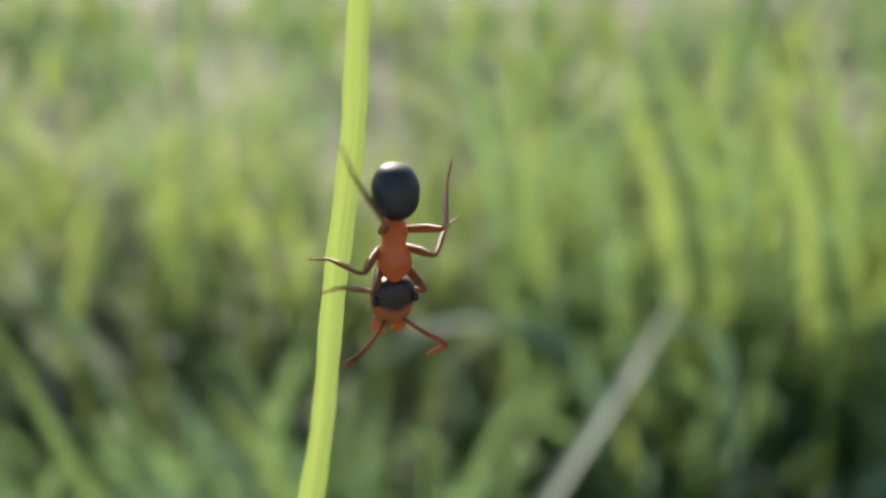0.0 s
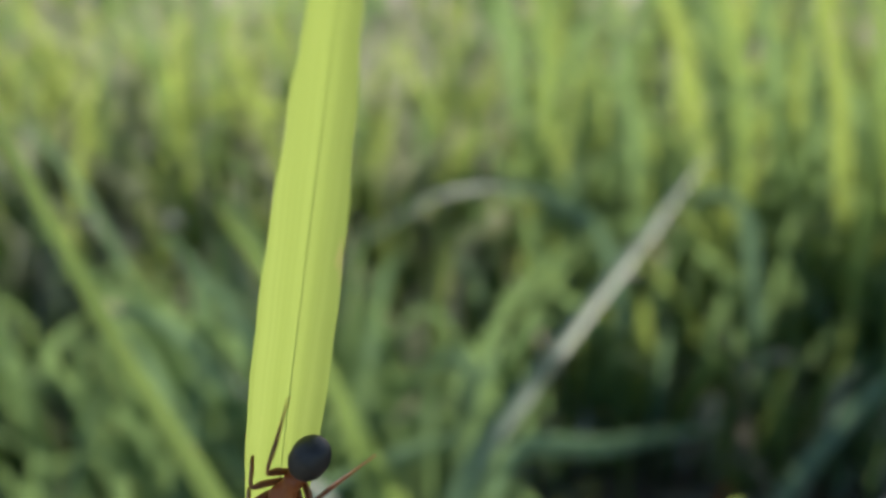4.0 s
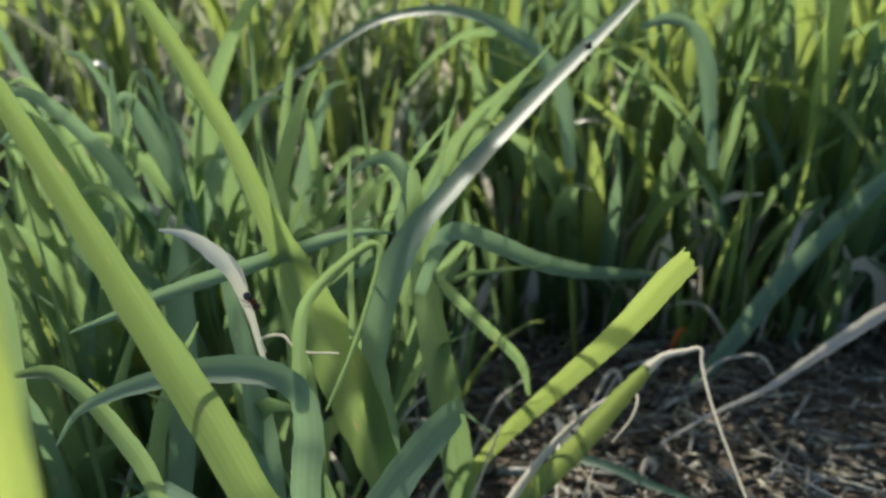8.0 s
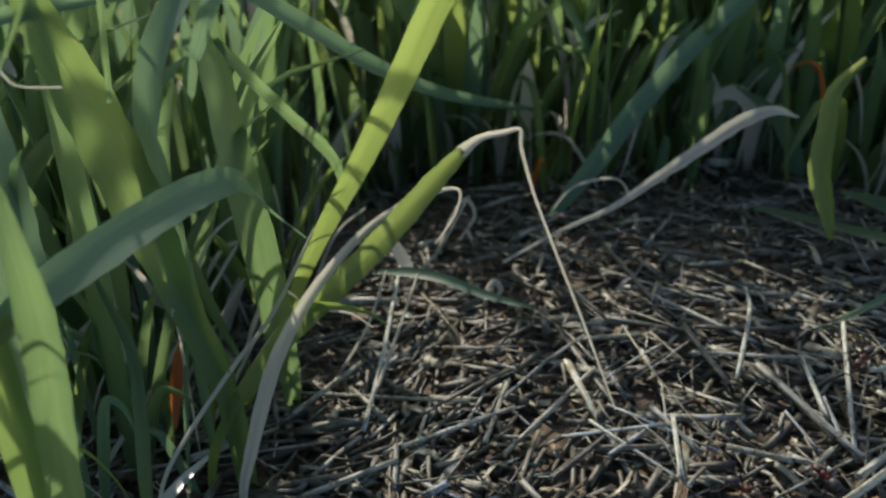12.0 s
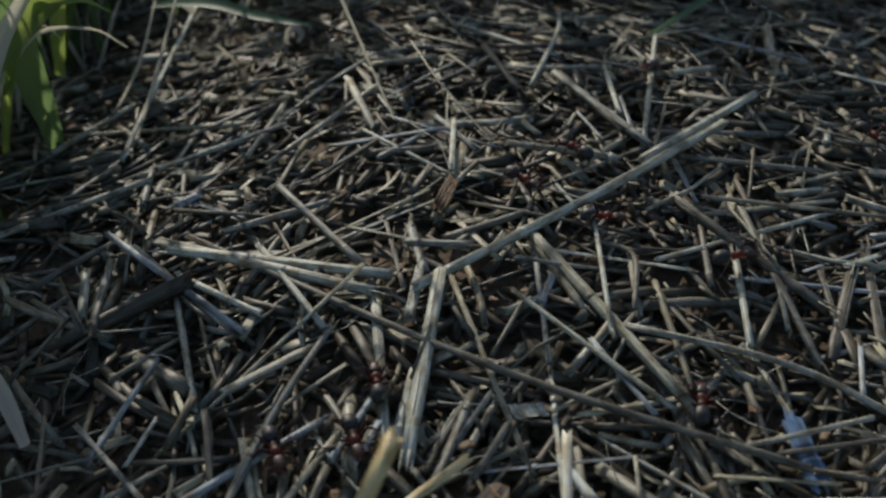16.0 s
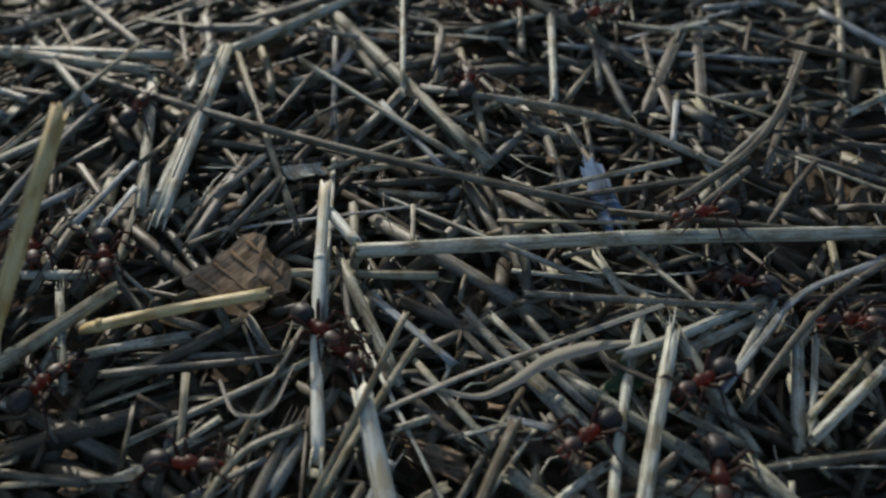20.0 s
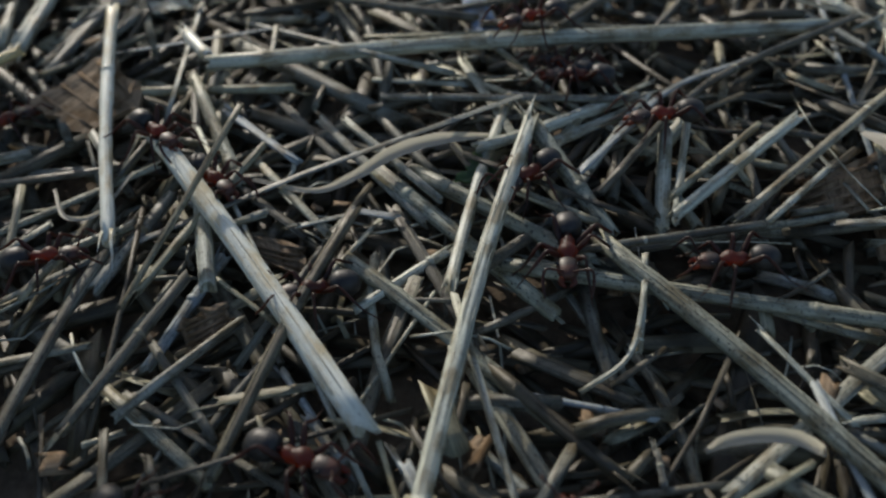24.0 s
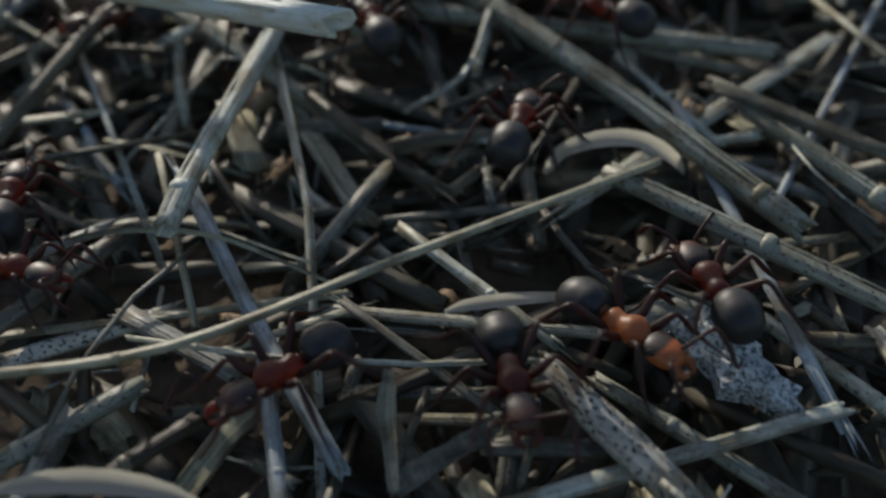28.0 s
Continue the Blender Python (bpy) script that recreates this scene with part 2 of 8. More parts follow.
def curve_points(points, steps):
    """Catmull-Rom through rows of numbers."""
    p = np.asarray(points, float)
    if len(p) == 2:
        return np.array([p[0] + (p[1] - p[0]) * k / steps for k in range(steps + 1)])
    q = np.vstack([2 * p[0] - p[1], p, 2 * p[-1] - p[-2]])
    out = []
    for i in range(len(p) - 1):
        a, b, c, d = q[i], q[i + 1], q[i + 2], q[i + 3]
        for k in range(steps):
            t = k / steps
            out.append(0.5 * (2 * b + (c - a) * t + (2 * a - 5 * b + 4 * c - d) * t * t + (3 * b - a - 3 * c + d) * t ** 3))
    return np.array(out + [p[-1]])


def blade_arrays(rows, facing, fold=0.18, steps=5, off=0.0, torn=False):
    """A grass blade, a thin keeled sheet: rows of x, y, z, width (cm); also gives the lines of its midrib and of its two rims."""
    pts = curve_points(rows, steps)
    p, w = pts[:, :3], np.maximum(pts[:, 3], 0.006)
    n = len(p)
    tan = np.gradient(p, axis=0)
    tan /= np.linalg.norm(tan, axis=1, keepdims=True) + 1e-9
    f = np.tile(np.asarray(facing, float), (n, 1))
    f = f - (f * tan).sum(1, keepdims=True) * tan
    f /= np.linalg.norm(f, axis=1, keepdims=True) + 1e-9
    side = np.cross(tan, f)
    across = np.array([-0.5, -0.4, -0.2, 0.0, 0.2, 0.4, 0.5])
    lift = np.array([1.0, 0.72, 0.22, 0.0, 0.22, 0.72, 1.0]) * fold
    wave = 1 + 0.035 * np.sin(np.arange(n) * 1.9 + off) + 0.02 * np.sin(np.arange(n) * 4.3 + off)
    ring = np.stack([p + side * (a * w * wave)[:, None] + f * (h * w)[:, None] for a, h in zip(across, lift)], 1)
    if torn:
        ring[-1] += np.outer(np.array([0.55, 0.1, 0.3, -0.1, 0.0, -0.3, -0.1]) * w[-1], tan[-1])
    length = np.r_[0, np.cumsum(np.linalg.norm(np.diff(p, axis=0), axis=1))]
    uv = np.stack([np.outer(w, across) + off, np.repeat(length[:, None], 7, 1) + off * 3.1], -1).reshape(-1, 2)
    faces = [(i * 7 + k, i * 7 + k + 1, i * 7 + k + 8, i * 7 + k + 7) for i in range(n - 1) for k in range(6)]
    return ring.reshape(-1, 3) * U, faces, uv, p - f * (w * 0.01 + 0.004)[:, None], w


def thin_blades(specs, steps=3):
    """Many far blades in one mesh: each (rows, facing)."""
    V, F, T, at = [], [], [], 0
    for i, (rows, facing) in enumerate(specs):
        pts = curve_points(rows, steps)
        p, w = pts[:, :3], np.maximum(pts[:, 3], 0.01)
        tan = np.gradient(p, axis=0)
        side = np.cross(tan, facing)
        side /= np.linalg.norm(side, axis=1, keepdims=True) + 1e-9
        up = np.cross(side, tan)
        up /= np.linalg.norm(up, axis=1, keepdims=True) + 1e-9
        n = len(p)
        v = np.stack([p - side * w[:, None] / 2 + up * w[:, None] * 0.15, p, p + side * w[:, None] / 2 + up * w[:, None] * 0.15], 1).reshape(-1, 3)
        length = np.r_[0, np.cumsum(np.linalg.norm(np.diff(p, axis=0), axis=1))]
        t = np.stack([np.outer(w, (-0.5, 0, 0.5)) + i * 1.7, np.repeat(length[:, None], 3, 1) + i * 0.77], -1).reshape(-1, 2)
        for k in range(n - 1):
            a = at + 3 * k
            F += [(a, a + 1, a + 4, a + 3), (a + 1, a + 2, a + 5, a + 4)]
        V.append(v), T.append(t)
        at += 3 * n
    return np.vstack(V) * U, F, np.vstack(T)


def tubes(specs, sides=7, seed=1):
    """Many straws in one mesh: (start, end, radius, flatness, bend) in cm, with ragged, hollow ends."""
    rng = np.random.default_rng(seed)
    V, F, T, at = [], [], [], 0
    ang = np.linspace(0, 2 * np.pi, sides, endpoint=False)
    for i, (a, b, r, flat, bend) in enumerate(specs):
        a, b = np.asarray(a, float), np.asarray(b, float)
        d = b - a
        length = np.linalg.norm(d) + 1e-9
        d = d / length
        s = np.cross(d, (0.02, 0.03, 1))
        s /= np.linalg.norm(s) + 1e-9
        u = np.cross(s, d)
        turn = rng.uniform(-0.5, 0.5)
        s, u = s * np.cos(turn) + u * np.sin(turn), u * np.cos(turn) - s * np.sin(turn)
        way = np.array([0, 0.33, 0.67, 1.0])
        swell = 1 + rng.uniform(-0.1, 0.1, 4)
        rings = []
        for j, k in enumerate(way):
            c = a + d * length * k + s * bend * length * 4 * k * (1 - k)
            rr = r * swell[j]
            ring = c + np.outer(np.cos(ang) * rr, s) + np.outer(np.sin(ang) * rr * flat, u)
            if j in (0, 3):
                ring = ring + np.outer(rng.uniform(-1.0, 1.0, sides) * r * 0.8, d)
            rings.append(ring)
        caps = []
        for j, way_in in ((0, 1), (3, -1)):
            c = rings[j].mean(0)
            caps.append(c + (rings[j] - c) * 0.62 + d * way_in * r * 0.9)
        v = np.vstack([caps[0], *rings, caps[1]])
        vv = np.array([0, 0, 0.33, 0.67, 1.0, 1.0]) * length
        t = np.stack([np.tile(ang / (2 * np.pi) * 6.28 * r, 6) + i * 1.31, np.repeat(vv, sides) + i * 0.71], -1)
        for j in range(5):
            for k in range(sides):
                p, q = at + j * sides + k, at + j * sides + (k + 1) % sides
                F.append((p, q, q + sides, p + sides))
        F.append(tuple(at + k for k in range(sides - 1, -1, -1)))
        F.append(tuple(at + 5 * sides + k for k in range(sides)))
        V.append(v), T.append(t)
        at += 6 * sides
    return np.vstack(V) * U, F, np.vstack(T)


# ---- ground ----
def build_ground():
    near = [k * 0.6 for k in range(-50, 51)]
    far = [45, 70, 120, 250, 600, 2000, 8000, 40000]
    xs = [-v for v in far[::-1]] + near + far
    ys = [-v for v in far[::-1]] + near + far
    verts, faces = [], []
    for y in ys:
        for x in xs:
            z = mound(x, y) - 0.35 + 0.12 * noise.noise((x * 0.6, y * 0.6, 0.3)) if max(abs(x), abs(y)) < 60 else -3.2
            verts.append((x * U, y * U, z * U))
    w = len(xs)
    for j in range(len(ys) - 1):
        for i in range(w - 1):
            faces.append((j * w + i, j * w + i + 1, (j + 1) * w + i + 1, (j + 1) * w + i))
    ob = part("ground", mesh_of("ground", verts, faces), SOIL)
    tagged(ob, "dark crumbly soil under straw litter and grass", "soil", kind="structure")


build_ground()
RNG = np.random.default_rng(7)


def litter_density(x, y):
    """Where the heap is bare of grass."""
    left = 14.0 if x < 3.0 else 9.0
    return math.exp(-(((x - 3.0) / left) ** 2 + ((y - 1.0) / 13.0) ** 2))


def litter_specs(count, layer, long, thick, spread=0.3, bare=1.0):
    """bare: the share of pieces that stay on the near slope, thinned so dark straw stands in for shade."""
    specs = []
    while len(specs) < count:
        x, y = RNG.uniform(-17, 15), RNG.uniform(-12, 20)
        if RNG.random() > spread + litter_density(x, y):
            continue
        if RNG.random() > (bare if y < -6.0 + 0.15 * x else 1.0):
            continue
        n = long * (0.3 + RNG.gamma(1.4, 0.5))
        h = RNG.uniform(0, 2 * np.pi)
        r = thick * math.exp(RNG.normal(0, 0.38))
        tilt = RNG.normal(0, 0.12)
        d = np.array([np.cos(h), np.sin(h), 0]) * n / 2
        a, b = np.array([x, y, 0]) - d, np.array([x, y, 0]) + d
        base = layer + RNG.uniform(-0.12, 0.12)
        a[2], b[2] = mound(a[0], a[1]) + base - tilt * n / 2, mound(b[0], b[1]) + base + tilt * n / 2
        specs.append((a, b, r, RNG.choice([1.0, 1.0, 0.9, 0.7, 0.35]), RNG.normal(0, 0.03)))
    return specs


def build_litter():
    for name, material, specs, label in (
        ("straw_litter", STRAW, litter_specs(700, -0.04, 1.2, 0.046, bare=0.35) + litter_specs(220, 0.06, 1.5, 0.036, bare=0.35) + litter_specs(160, 0.12, 2.6, 0.022) + litter_specs(500, 0.0, 0.4, 0.018), "weathered grey broken straw pieces heaped over the ant nest"),
        ("dull_litter", DULL, litter_specs(1500, -0.08, 1.2, 0.048, bare=0.6) + litter_specs(250, 0.05, 1.4, 0.034, bare=0.5) + litter_specs(1200, 0.0, 0.4, 0.018), "brown-grey broken straw pieces toned dim for shade in the heap"),
        ("rotten_litter", DARK, litter_specs(4400, -0.22, 1.1, 0.055) + litter_specs(1200, -0.03, 0.6, 0.032), "straw toned dark for the shade under loose nest pieces"),
    ):
        ob = part(name, mesh_of(name, *tubes(specs)), material)
        tagged(ob, label, "straw", kind="stuff")
    fibres = [(a, b, r, 0.8, bend * 5) for a, b, r, flat, bend in litter_specs(620, 0.03, 0.7, 0.010)]
    ob = part("loose_fibres", mesh_of("loose_fibres", *tubes(fibres, 5, 5)), PALE)
    tagged(ob, "fine curled straw fibres strewn over the nest", "straw", kind="stuff")
    flakes = [(a, b, r * 1.2, 0.12, bend * 2) for a, b, r, flat, bend in litter_specs(1000, -0.01, 0.5, 0.04)]
    ob = part("sheath_flakes", mesh_of("sheath_flakes", *tubes(flakes, 8, 6)), TAN)
    tagged(ob, "flat brown flakes of straw sheath among the pieces", "straw", kind="stuff")
    crumbs = [(a, b, r * 1.2, 0.35, 0.0) for a, b, r, flat, bend in litter_specs(1100, -0.03, 0.16, 0.045)]
    ob = part("bark_crumbs", mesh_of("bark_crumbs", *tubes(crumbs, 6, 3)), BARK)
    tagged(ob, "small brown bark and bud crumbs among the straw", "litter", kind="stuff")


build_litter()


def sward_specs(count, x0, x1, y0, y1, tall, wide, keep):
    specs = []
    while len(specs) < count:
        x, y = RNG.uniform(x0, x1), RNG.uniform(y0, y1)
        if RNG.random() > keep(x, y):
            continue
        h = tall * RNG.uniform(0.45, 1.15) * (0.75 if y < 16 and x < -10 else min(1.0, max(0.5, 0.5 + 0.06 * (y - 17.0))))
        lean, way = abs(RNG.normal(0, 0.24)) + 0.05, RNG.uniform(0, 2 * np.pi)
        dx, dy = np.cos(way) * lean * h, np.sin(way) * lean * h
        z = mound(x, y) - 0.4
        w = wide * RNG.uniform(0.5, 1.7)
        if RNG.random() < 0.07:  # bent over at a knee, its tip hanging
            hang = RNG.uniform(0.15, 0.6) * h
            rows = [(x, y, z, w * 0.55), (x + dx * 0.3, y + dy * 0.3, z + h * 0.45, w), (x + dx * 0.8, y + dy * 0.8, z + h * 0.8, w * 0.95), (x + dx * 1.3 + np.cos(way) * 0.12 * h, y + dy * 1.3 + np.sin(way) * 0.12 * h, z + h * 0.86, w * 0.75), (x + dx * 1.6 + np.cos(way) * 0.32 * h, y + dy * 1.6 + np.sin(way) * 0.32 * h, z + h * 0.86 - hang, 0.03)]
        else:
            rows = [(x, y, z, w * 0.55), (x + dx * 0.2, y + dy * 0.2, z + h * 0.4, w), (x + dx * 0.6, y + dy * 0.6, z + h * 0.78, w * 0.8), (x + dx * 1.15, y + dy * 1.15, z + h, 0.03)]
        a = RNG.uniform(0, 2 * np.pi)
        specs.append((rows, np.array([np.cos(a), np.sin(a), 0.25])))
    return specs


def outside(x, y):
    """The sward starts behind and to the left of the heap."""
    edge = 17.0 + 0.9 * math.sin(x * 0.7) + 0.10 * max(0.0, x - 4.0) ** 1.5
    if y > edge:
        return 1.0
    if x < -9.5 - 0.25 * max(0.0, 6.0 - y) and y > 3.0:
        return 0.5
    return 0.0


def outside_green(x, y):
    """The deep green leaves stand thinner where pale blades stand in for sunlit glow."""
    return outside(x, y) * (0.25 if x < -14 and y > 17 else 1.0)


def far_patches(x, y):
    return 0.25 + 0.75 * (noise.noise((x * 0.02, y * 0.03, 4.0)) > 0.0)


def build_sward():
    for name, material, count, box, tall, wide, keep in (
        ("grass_sward", GREEN, 980, (-45, 45, 3, 42), 12.5, 0.42, outside_green),
        ("grass_sward", BLUE_GREEN, 520, (-45, 45, 3, 42), 10.5, 0.4, outside_green),
        ("grass_sward", BRIGHT, 850, (-45, 45, 16, 45), 13, 0.42, outside),
        ("grass_sward", BRIGHT, 170, (-40, -13, 6, 20), 9, 0.35, outside),
        ("grass_sward", GREEN, 85, (-20, -11, 6, 17), 14, 0.4, outside),
        ("grass_sward", DRY, 520, (-40, 40, 3, 45), 8, 0.3, outside),
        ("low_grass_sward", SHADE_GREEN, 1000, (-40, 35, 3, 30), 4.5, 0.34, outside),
        ("low_grass_sward", DRY, 900, (-30, 30, 3, 30), 4, 0.14, outside),
        ("low_grass_sward", BRIGHT, 1000, (-30, 30, 3, 34), 3.2, 0.32, outside),
        # pale blades on the left, in place of sunlight through the sward
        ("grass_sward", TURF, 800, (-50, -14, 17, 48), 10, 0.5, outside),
        ("far_grass_sward", GREEN, 1500, (-130, 130, 42, 110), 8, 0.9, far_patches),
        ("far_grass_sward", BRIGHT, 700, (-130, 130, 42, 110), 9, 0.9, far_patches),
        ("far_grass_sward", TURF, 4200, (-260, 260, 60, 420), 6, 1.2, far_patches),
    ):
        ob = part(name, mesh_of(name, *thin_blades(sward_specs(count, *box, tall, wide, keep))), material)
        tagged(ob, "dense backlit green meadow grass standing behind the nest", "grass", kind="stuff")


build_sward()


# ---- things: grass plants ----
def grass_plant(label):
    ob = new("grass_plant")
    return tagged(ob, label, "grass", "grass plants round the nest")


LEAF_COUNT = [0]


def leaf(owner, name, material, rows, facing, fold, label="", torn=False):
    """A leaf with its raised midrib."""
    LEAF_COUNT[0] += 1
    v, f, t, spine, w = blade_arrays(rows, facing, fold, 6, LEAF_COUNT[0] * 2.3, torn)
    ob = part(name, mesh_of(name, v, f, t), material, owner, label)
    tan = np.gradient(spine, axis=0)
    s = np.cross(tan, np.asarray(facing, float))
    s /= np.linalg.norm(s, axis=1, keepdims=True) + 1e-9
    half = (0.0045 * w + 0.0006)[:, None]
    ridge = np.stack([spine - s * half, spine - np.asarray(facing, float) * half * 0.5, spine + s * half], 1).reshape(-1, 3)
    strip = [(3 * i + k, 3 * i + k + 1, 3 * i + k + 4, 3 * i + k + 3) for i in range(len(spine) - 1) for k in (0, 1)]
    part("midrib", mesh_of("midrib", ridge * U, strip, np.zeros((len(ridge), 2)) + LEAF_COUNT[0]), material, ob)
    return ob


# ---- things: straws ----
STRAW_COUNT = [0]


def straw(label, material, points, radius, flat):
    """A straw along its spine, hollow and ragged at the ends, with a slight swelling where a joint was."""
    STRAW_COUNT[0] += 1
    rng = np.random.default_rng(STRAW_COUNT[0])
    p = curve_points(points, 5)
    n, sides = len(p), 10
    tan = np.gradient(p, axis=0)
    tan /= np.linalg.norm(tan, axis=1, keepdims=True)
    s = np.cross(tan, (0.02, 0.03, 1.0))
    s /= np.linalg.norm(s, axis=1, keepdims=True)
    u = np.cross(s, tan)
    ang = np.linspace(0, 2 * np.pi, sides, endpoint=False)
    joint = rng.integers(1, n - 1)
    rings = []
    for i in range(n):
        r = radius * (1 + rng.uniform(-0.06, 0.06) + (0.08 if i == joint and flat > 0.75 else 0))
        shape = 1 + 0.05 * np.cos(ang * 2 + 1.3) + rng.uniform(-0.03, 0.03, sides)
        ring = p[i] + np.outer(np.cos(ang) * r * shape, s[i]) + np.outer(np.sin(ang) * r * flat * shape, u[i])
        if i in (0, n - 1):
            ring = ring + np.outer(rng.uniform(-1, 1, sides) * radius * 0.9, tan[i])
        rings.append(ring)
    caps = []
    for i, way in ((0, 1), (n - 1, -1)):
        c = rings[i].mean(0)
        caps.append((c + (rings[i] - c) * 0.72, c + (rings[i] - c) * 0.6 + tan[i] * way * radius * 2.2))
    rows = [caps[0][1], caps[0][0], *rings, caps[1][0], caps[1][1]]
    v = np.vstack(rows)
    along = np.r_[0, np.cumsum(np.linalg.norm(np.diff(p, axis=0), axis=1))]
    along = np.r_[0.1, 0, along, along[-1], along[-1] - 0.1]
    t = np.stack([np.tile(ang * radius, len(rows)) + STRAW_COUNT[0] * 1.7, np.repeat(along, sides) + STRAW_COUNT[0] * 0.9], -1)
    f = []
    for j in range(len(rows) - 1):
        for k in range(sides):
            a, b = j * sides + k, j * sides + (k + 1) % sides
            f.append((a, b, b + sides, a + sides))
    f.append(tuple(range(sides - 1, -1, -1)))
    f.append(tuple((len(rows) - 1) * sides + k for k in range(sides)))
    ob = part("straw", mesh_of("straw", v * U, f, t), material)
    if flat > 0.75 and n > 4 and rng.random() < 0.8:
        ring_at = [p[joint] + tan[joint] * radius * k for k in (-0.5, -0.2, 0.2, 0.5)]
        part("joint", mesh_of("joint", *limb([tuple(q) for q in ring_at], [radius * k for k in (0.98, 1.08, 1.08, 0.98)], 10, smooth_steps=1), np.zeros((40, 2)) + STRAW_COUNT[0]), material, ob)
    if n > 4:
        lines, faces, at = [], [], 0
        for a in rng.uniform(0.5, 2.6, 3):
            first = int(rng.integers(0, 2))
            way_along = [tuple(p[i] + (s[i] * math.cos(a) + u[i] * math.sin(a) * flat) * radius * 1.0) for i in range(first, n - 1)]
            av, af = limb(way_along, [radius * 0.05] * len(way_along), 4, smooth_steps=1)
            lines.append(av)
            faces += [tuple(q + at for q in face) for face in af]
            at += len(av)
        lines = np.vstack(lines)
        part("raised_fibre", mesh_of("raised_fibre", lines, faces, lines[:, :2] / U + STRAW_COUNT[0]), material, ob)
    if rng.random() < 0.7:
        end, way = (0, -1) if rng.random() < 0.5 else (n - 1, 1)
        sv, sf, at = [], [], 0
        for k in range(rng.integers(2, 5)):
            a = rng.uniform(0, 2 * np.pi)
            root = p[end] + (s[end] * math.cos(a) + u[end] * math.sin(a) * flat) * radius * 0.85 - tan[end] * way * radius * 1.5
            tip = root + tan[end] * way * radius * rng.uniform(3.0, 6.5) + (s[end] * math.cos(a) + u[end] * math.sin(a)) * radius * rng.uniform(-0.3, 0.8)
            av, af = limb([tuple(root), tuple((root + tip) / 2 + u[end] * radius * 0.15), tuple(tip)], (radius * 0.22, radius * 0.17, radius * 0.03), 5, smooth_steps=2)
            sv.append(av)
            sf += [tuple(q + at for q in face) for face in af]
            at += len(av)
        part("frayed_end", mesh_of("frayed_end", np.vstack(sv), sf, np.vstack(sv)[:, :2] / U), material, ob)
    return tagged(ob, label, "straw", "loose straws on the nest heap")


# ---- things: scraps on the heap ----
def slab(name, label, category, material, corners, thick, seed, cells=8, rough=0.03):
    """A flat flake between four corners (cm), with ragged rims and an uneven face."""
    rng = np.random.default_rng(seed)
    c = [np.array(q, float) for q in corners]
    up = np.cross(c[1] - c[0], c[3] - c[0])
    up /= np.linalg.norm(up)
    up = up if up[2] > 0 else -up
    grid = np.zeros((cells + 1, cells + 1, 3))
    uv = np.zeros((cells + 1, cells + 1, 2))
    for i in range(cells + 1):
        for j in range(cells + 1):
            a, b = i / cells, j / cells
            q = c[0] * (1 - a) * (1 - b) + c[1] * a * (1 - b) + c[2] * a * b + c[3] * (1 - a) * b
            size = np.linalg.norm(c[1] - c[0])
            if i in (0, cells) or j in (0, cells):
                q = q + (c[1] - c[0]) / size * rng.normal(0, rough) + (c[3] - c[0]) / size * rng.normal(0, rough)
            grid[i, j] = q + up * (rng.normal(0, thick * 0.15) + thick * 0.5 * math.sin(a * 2.6))
            uv[i, j] = (a * size + seed, b * size)
    w = cells + 1
    top = grid.reshape(-1, 3)
    v = np.vstack([top, top - up * thick])
    f = []
    for i in range(cells):
        for j in range(cells):
            a = i * w + j
            f.append((a, a + w, a + w + 1, a + 1))
            b = a + w * w
            f.append((b, b + 1, b + w + 1, b + w))
    rim = [i * w for i in range(w)] + [cells * w + j for j in range(1, w)] + [i * w + cells for i in range(cells - 1, -1, -1)] + [j for j in range(cells - 1, 0, -1)]
    for k in range(len(rim)):
        a, b = rim[k], rim[(k + 1) % len(rim)]
        f.append((b, a, a + w * w, b + w * w))
    ob = part(name, mesh_of(name, v * U, f, np.vstack([uv.reshape(-1, 2)] * 2), smooth=False), material)
    if name == "bark_chip":
        for b in (0.16, 0.38, 0.6, 0.83):
            ends = [c[0] * (1 - a) * (1 - b) + c[1] * a * (1 - b) + c[2] * a * b + c[3] * (1 - a) * b + up * thick * 0.4 for a in (0.06, 0.94)]
            part("grain_ridge", mesh_of("grain_ridge", *tubes([(ends[0], ends[1], thick * 0.35, 0.5, rng.normal(0, 0.02))], 6, seed)), material, ob)
    return tagged(ob, label, category)


def lathe(rows, sides=18):
    """Rings across the x axis: rows of x, z, half width, half height (cm)."""
    ang = np.linspace(0, 2 * np.pi, sides, endpoint=False)
    v, f = [], []
    for x, z, wy, wz in rows:
        for a in ang:
            v.append((x, math.cos(a) * wy, z + math.sin(a) * wz))
    for i in range(len(rows) - 1):
        for k in range(sides):
            a, b = i * sides + k, i * sides + (k + 1) % sides
            f.append((a, a + sides, b + sides, b))
    f.append(tuple(range(sides)))
    f.append(tuple((len(rows) - 1) * sides + k for k in range(sides - 1, -1, -1)))
    return np.array(v) * U, f


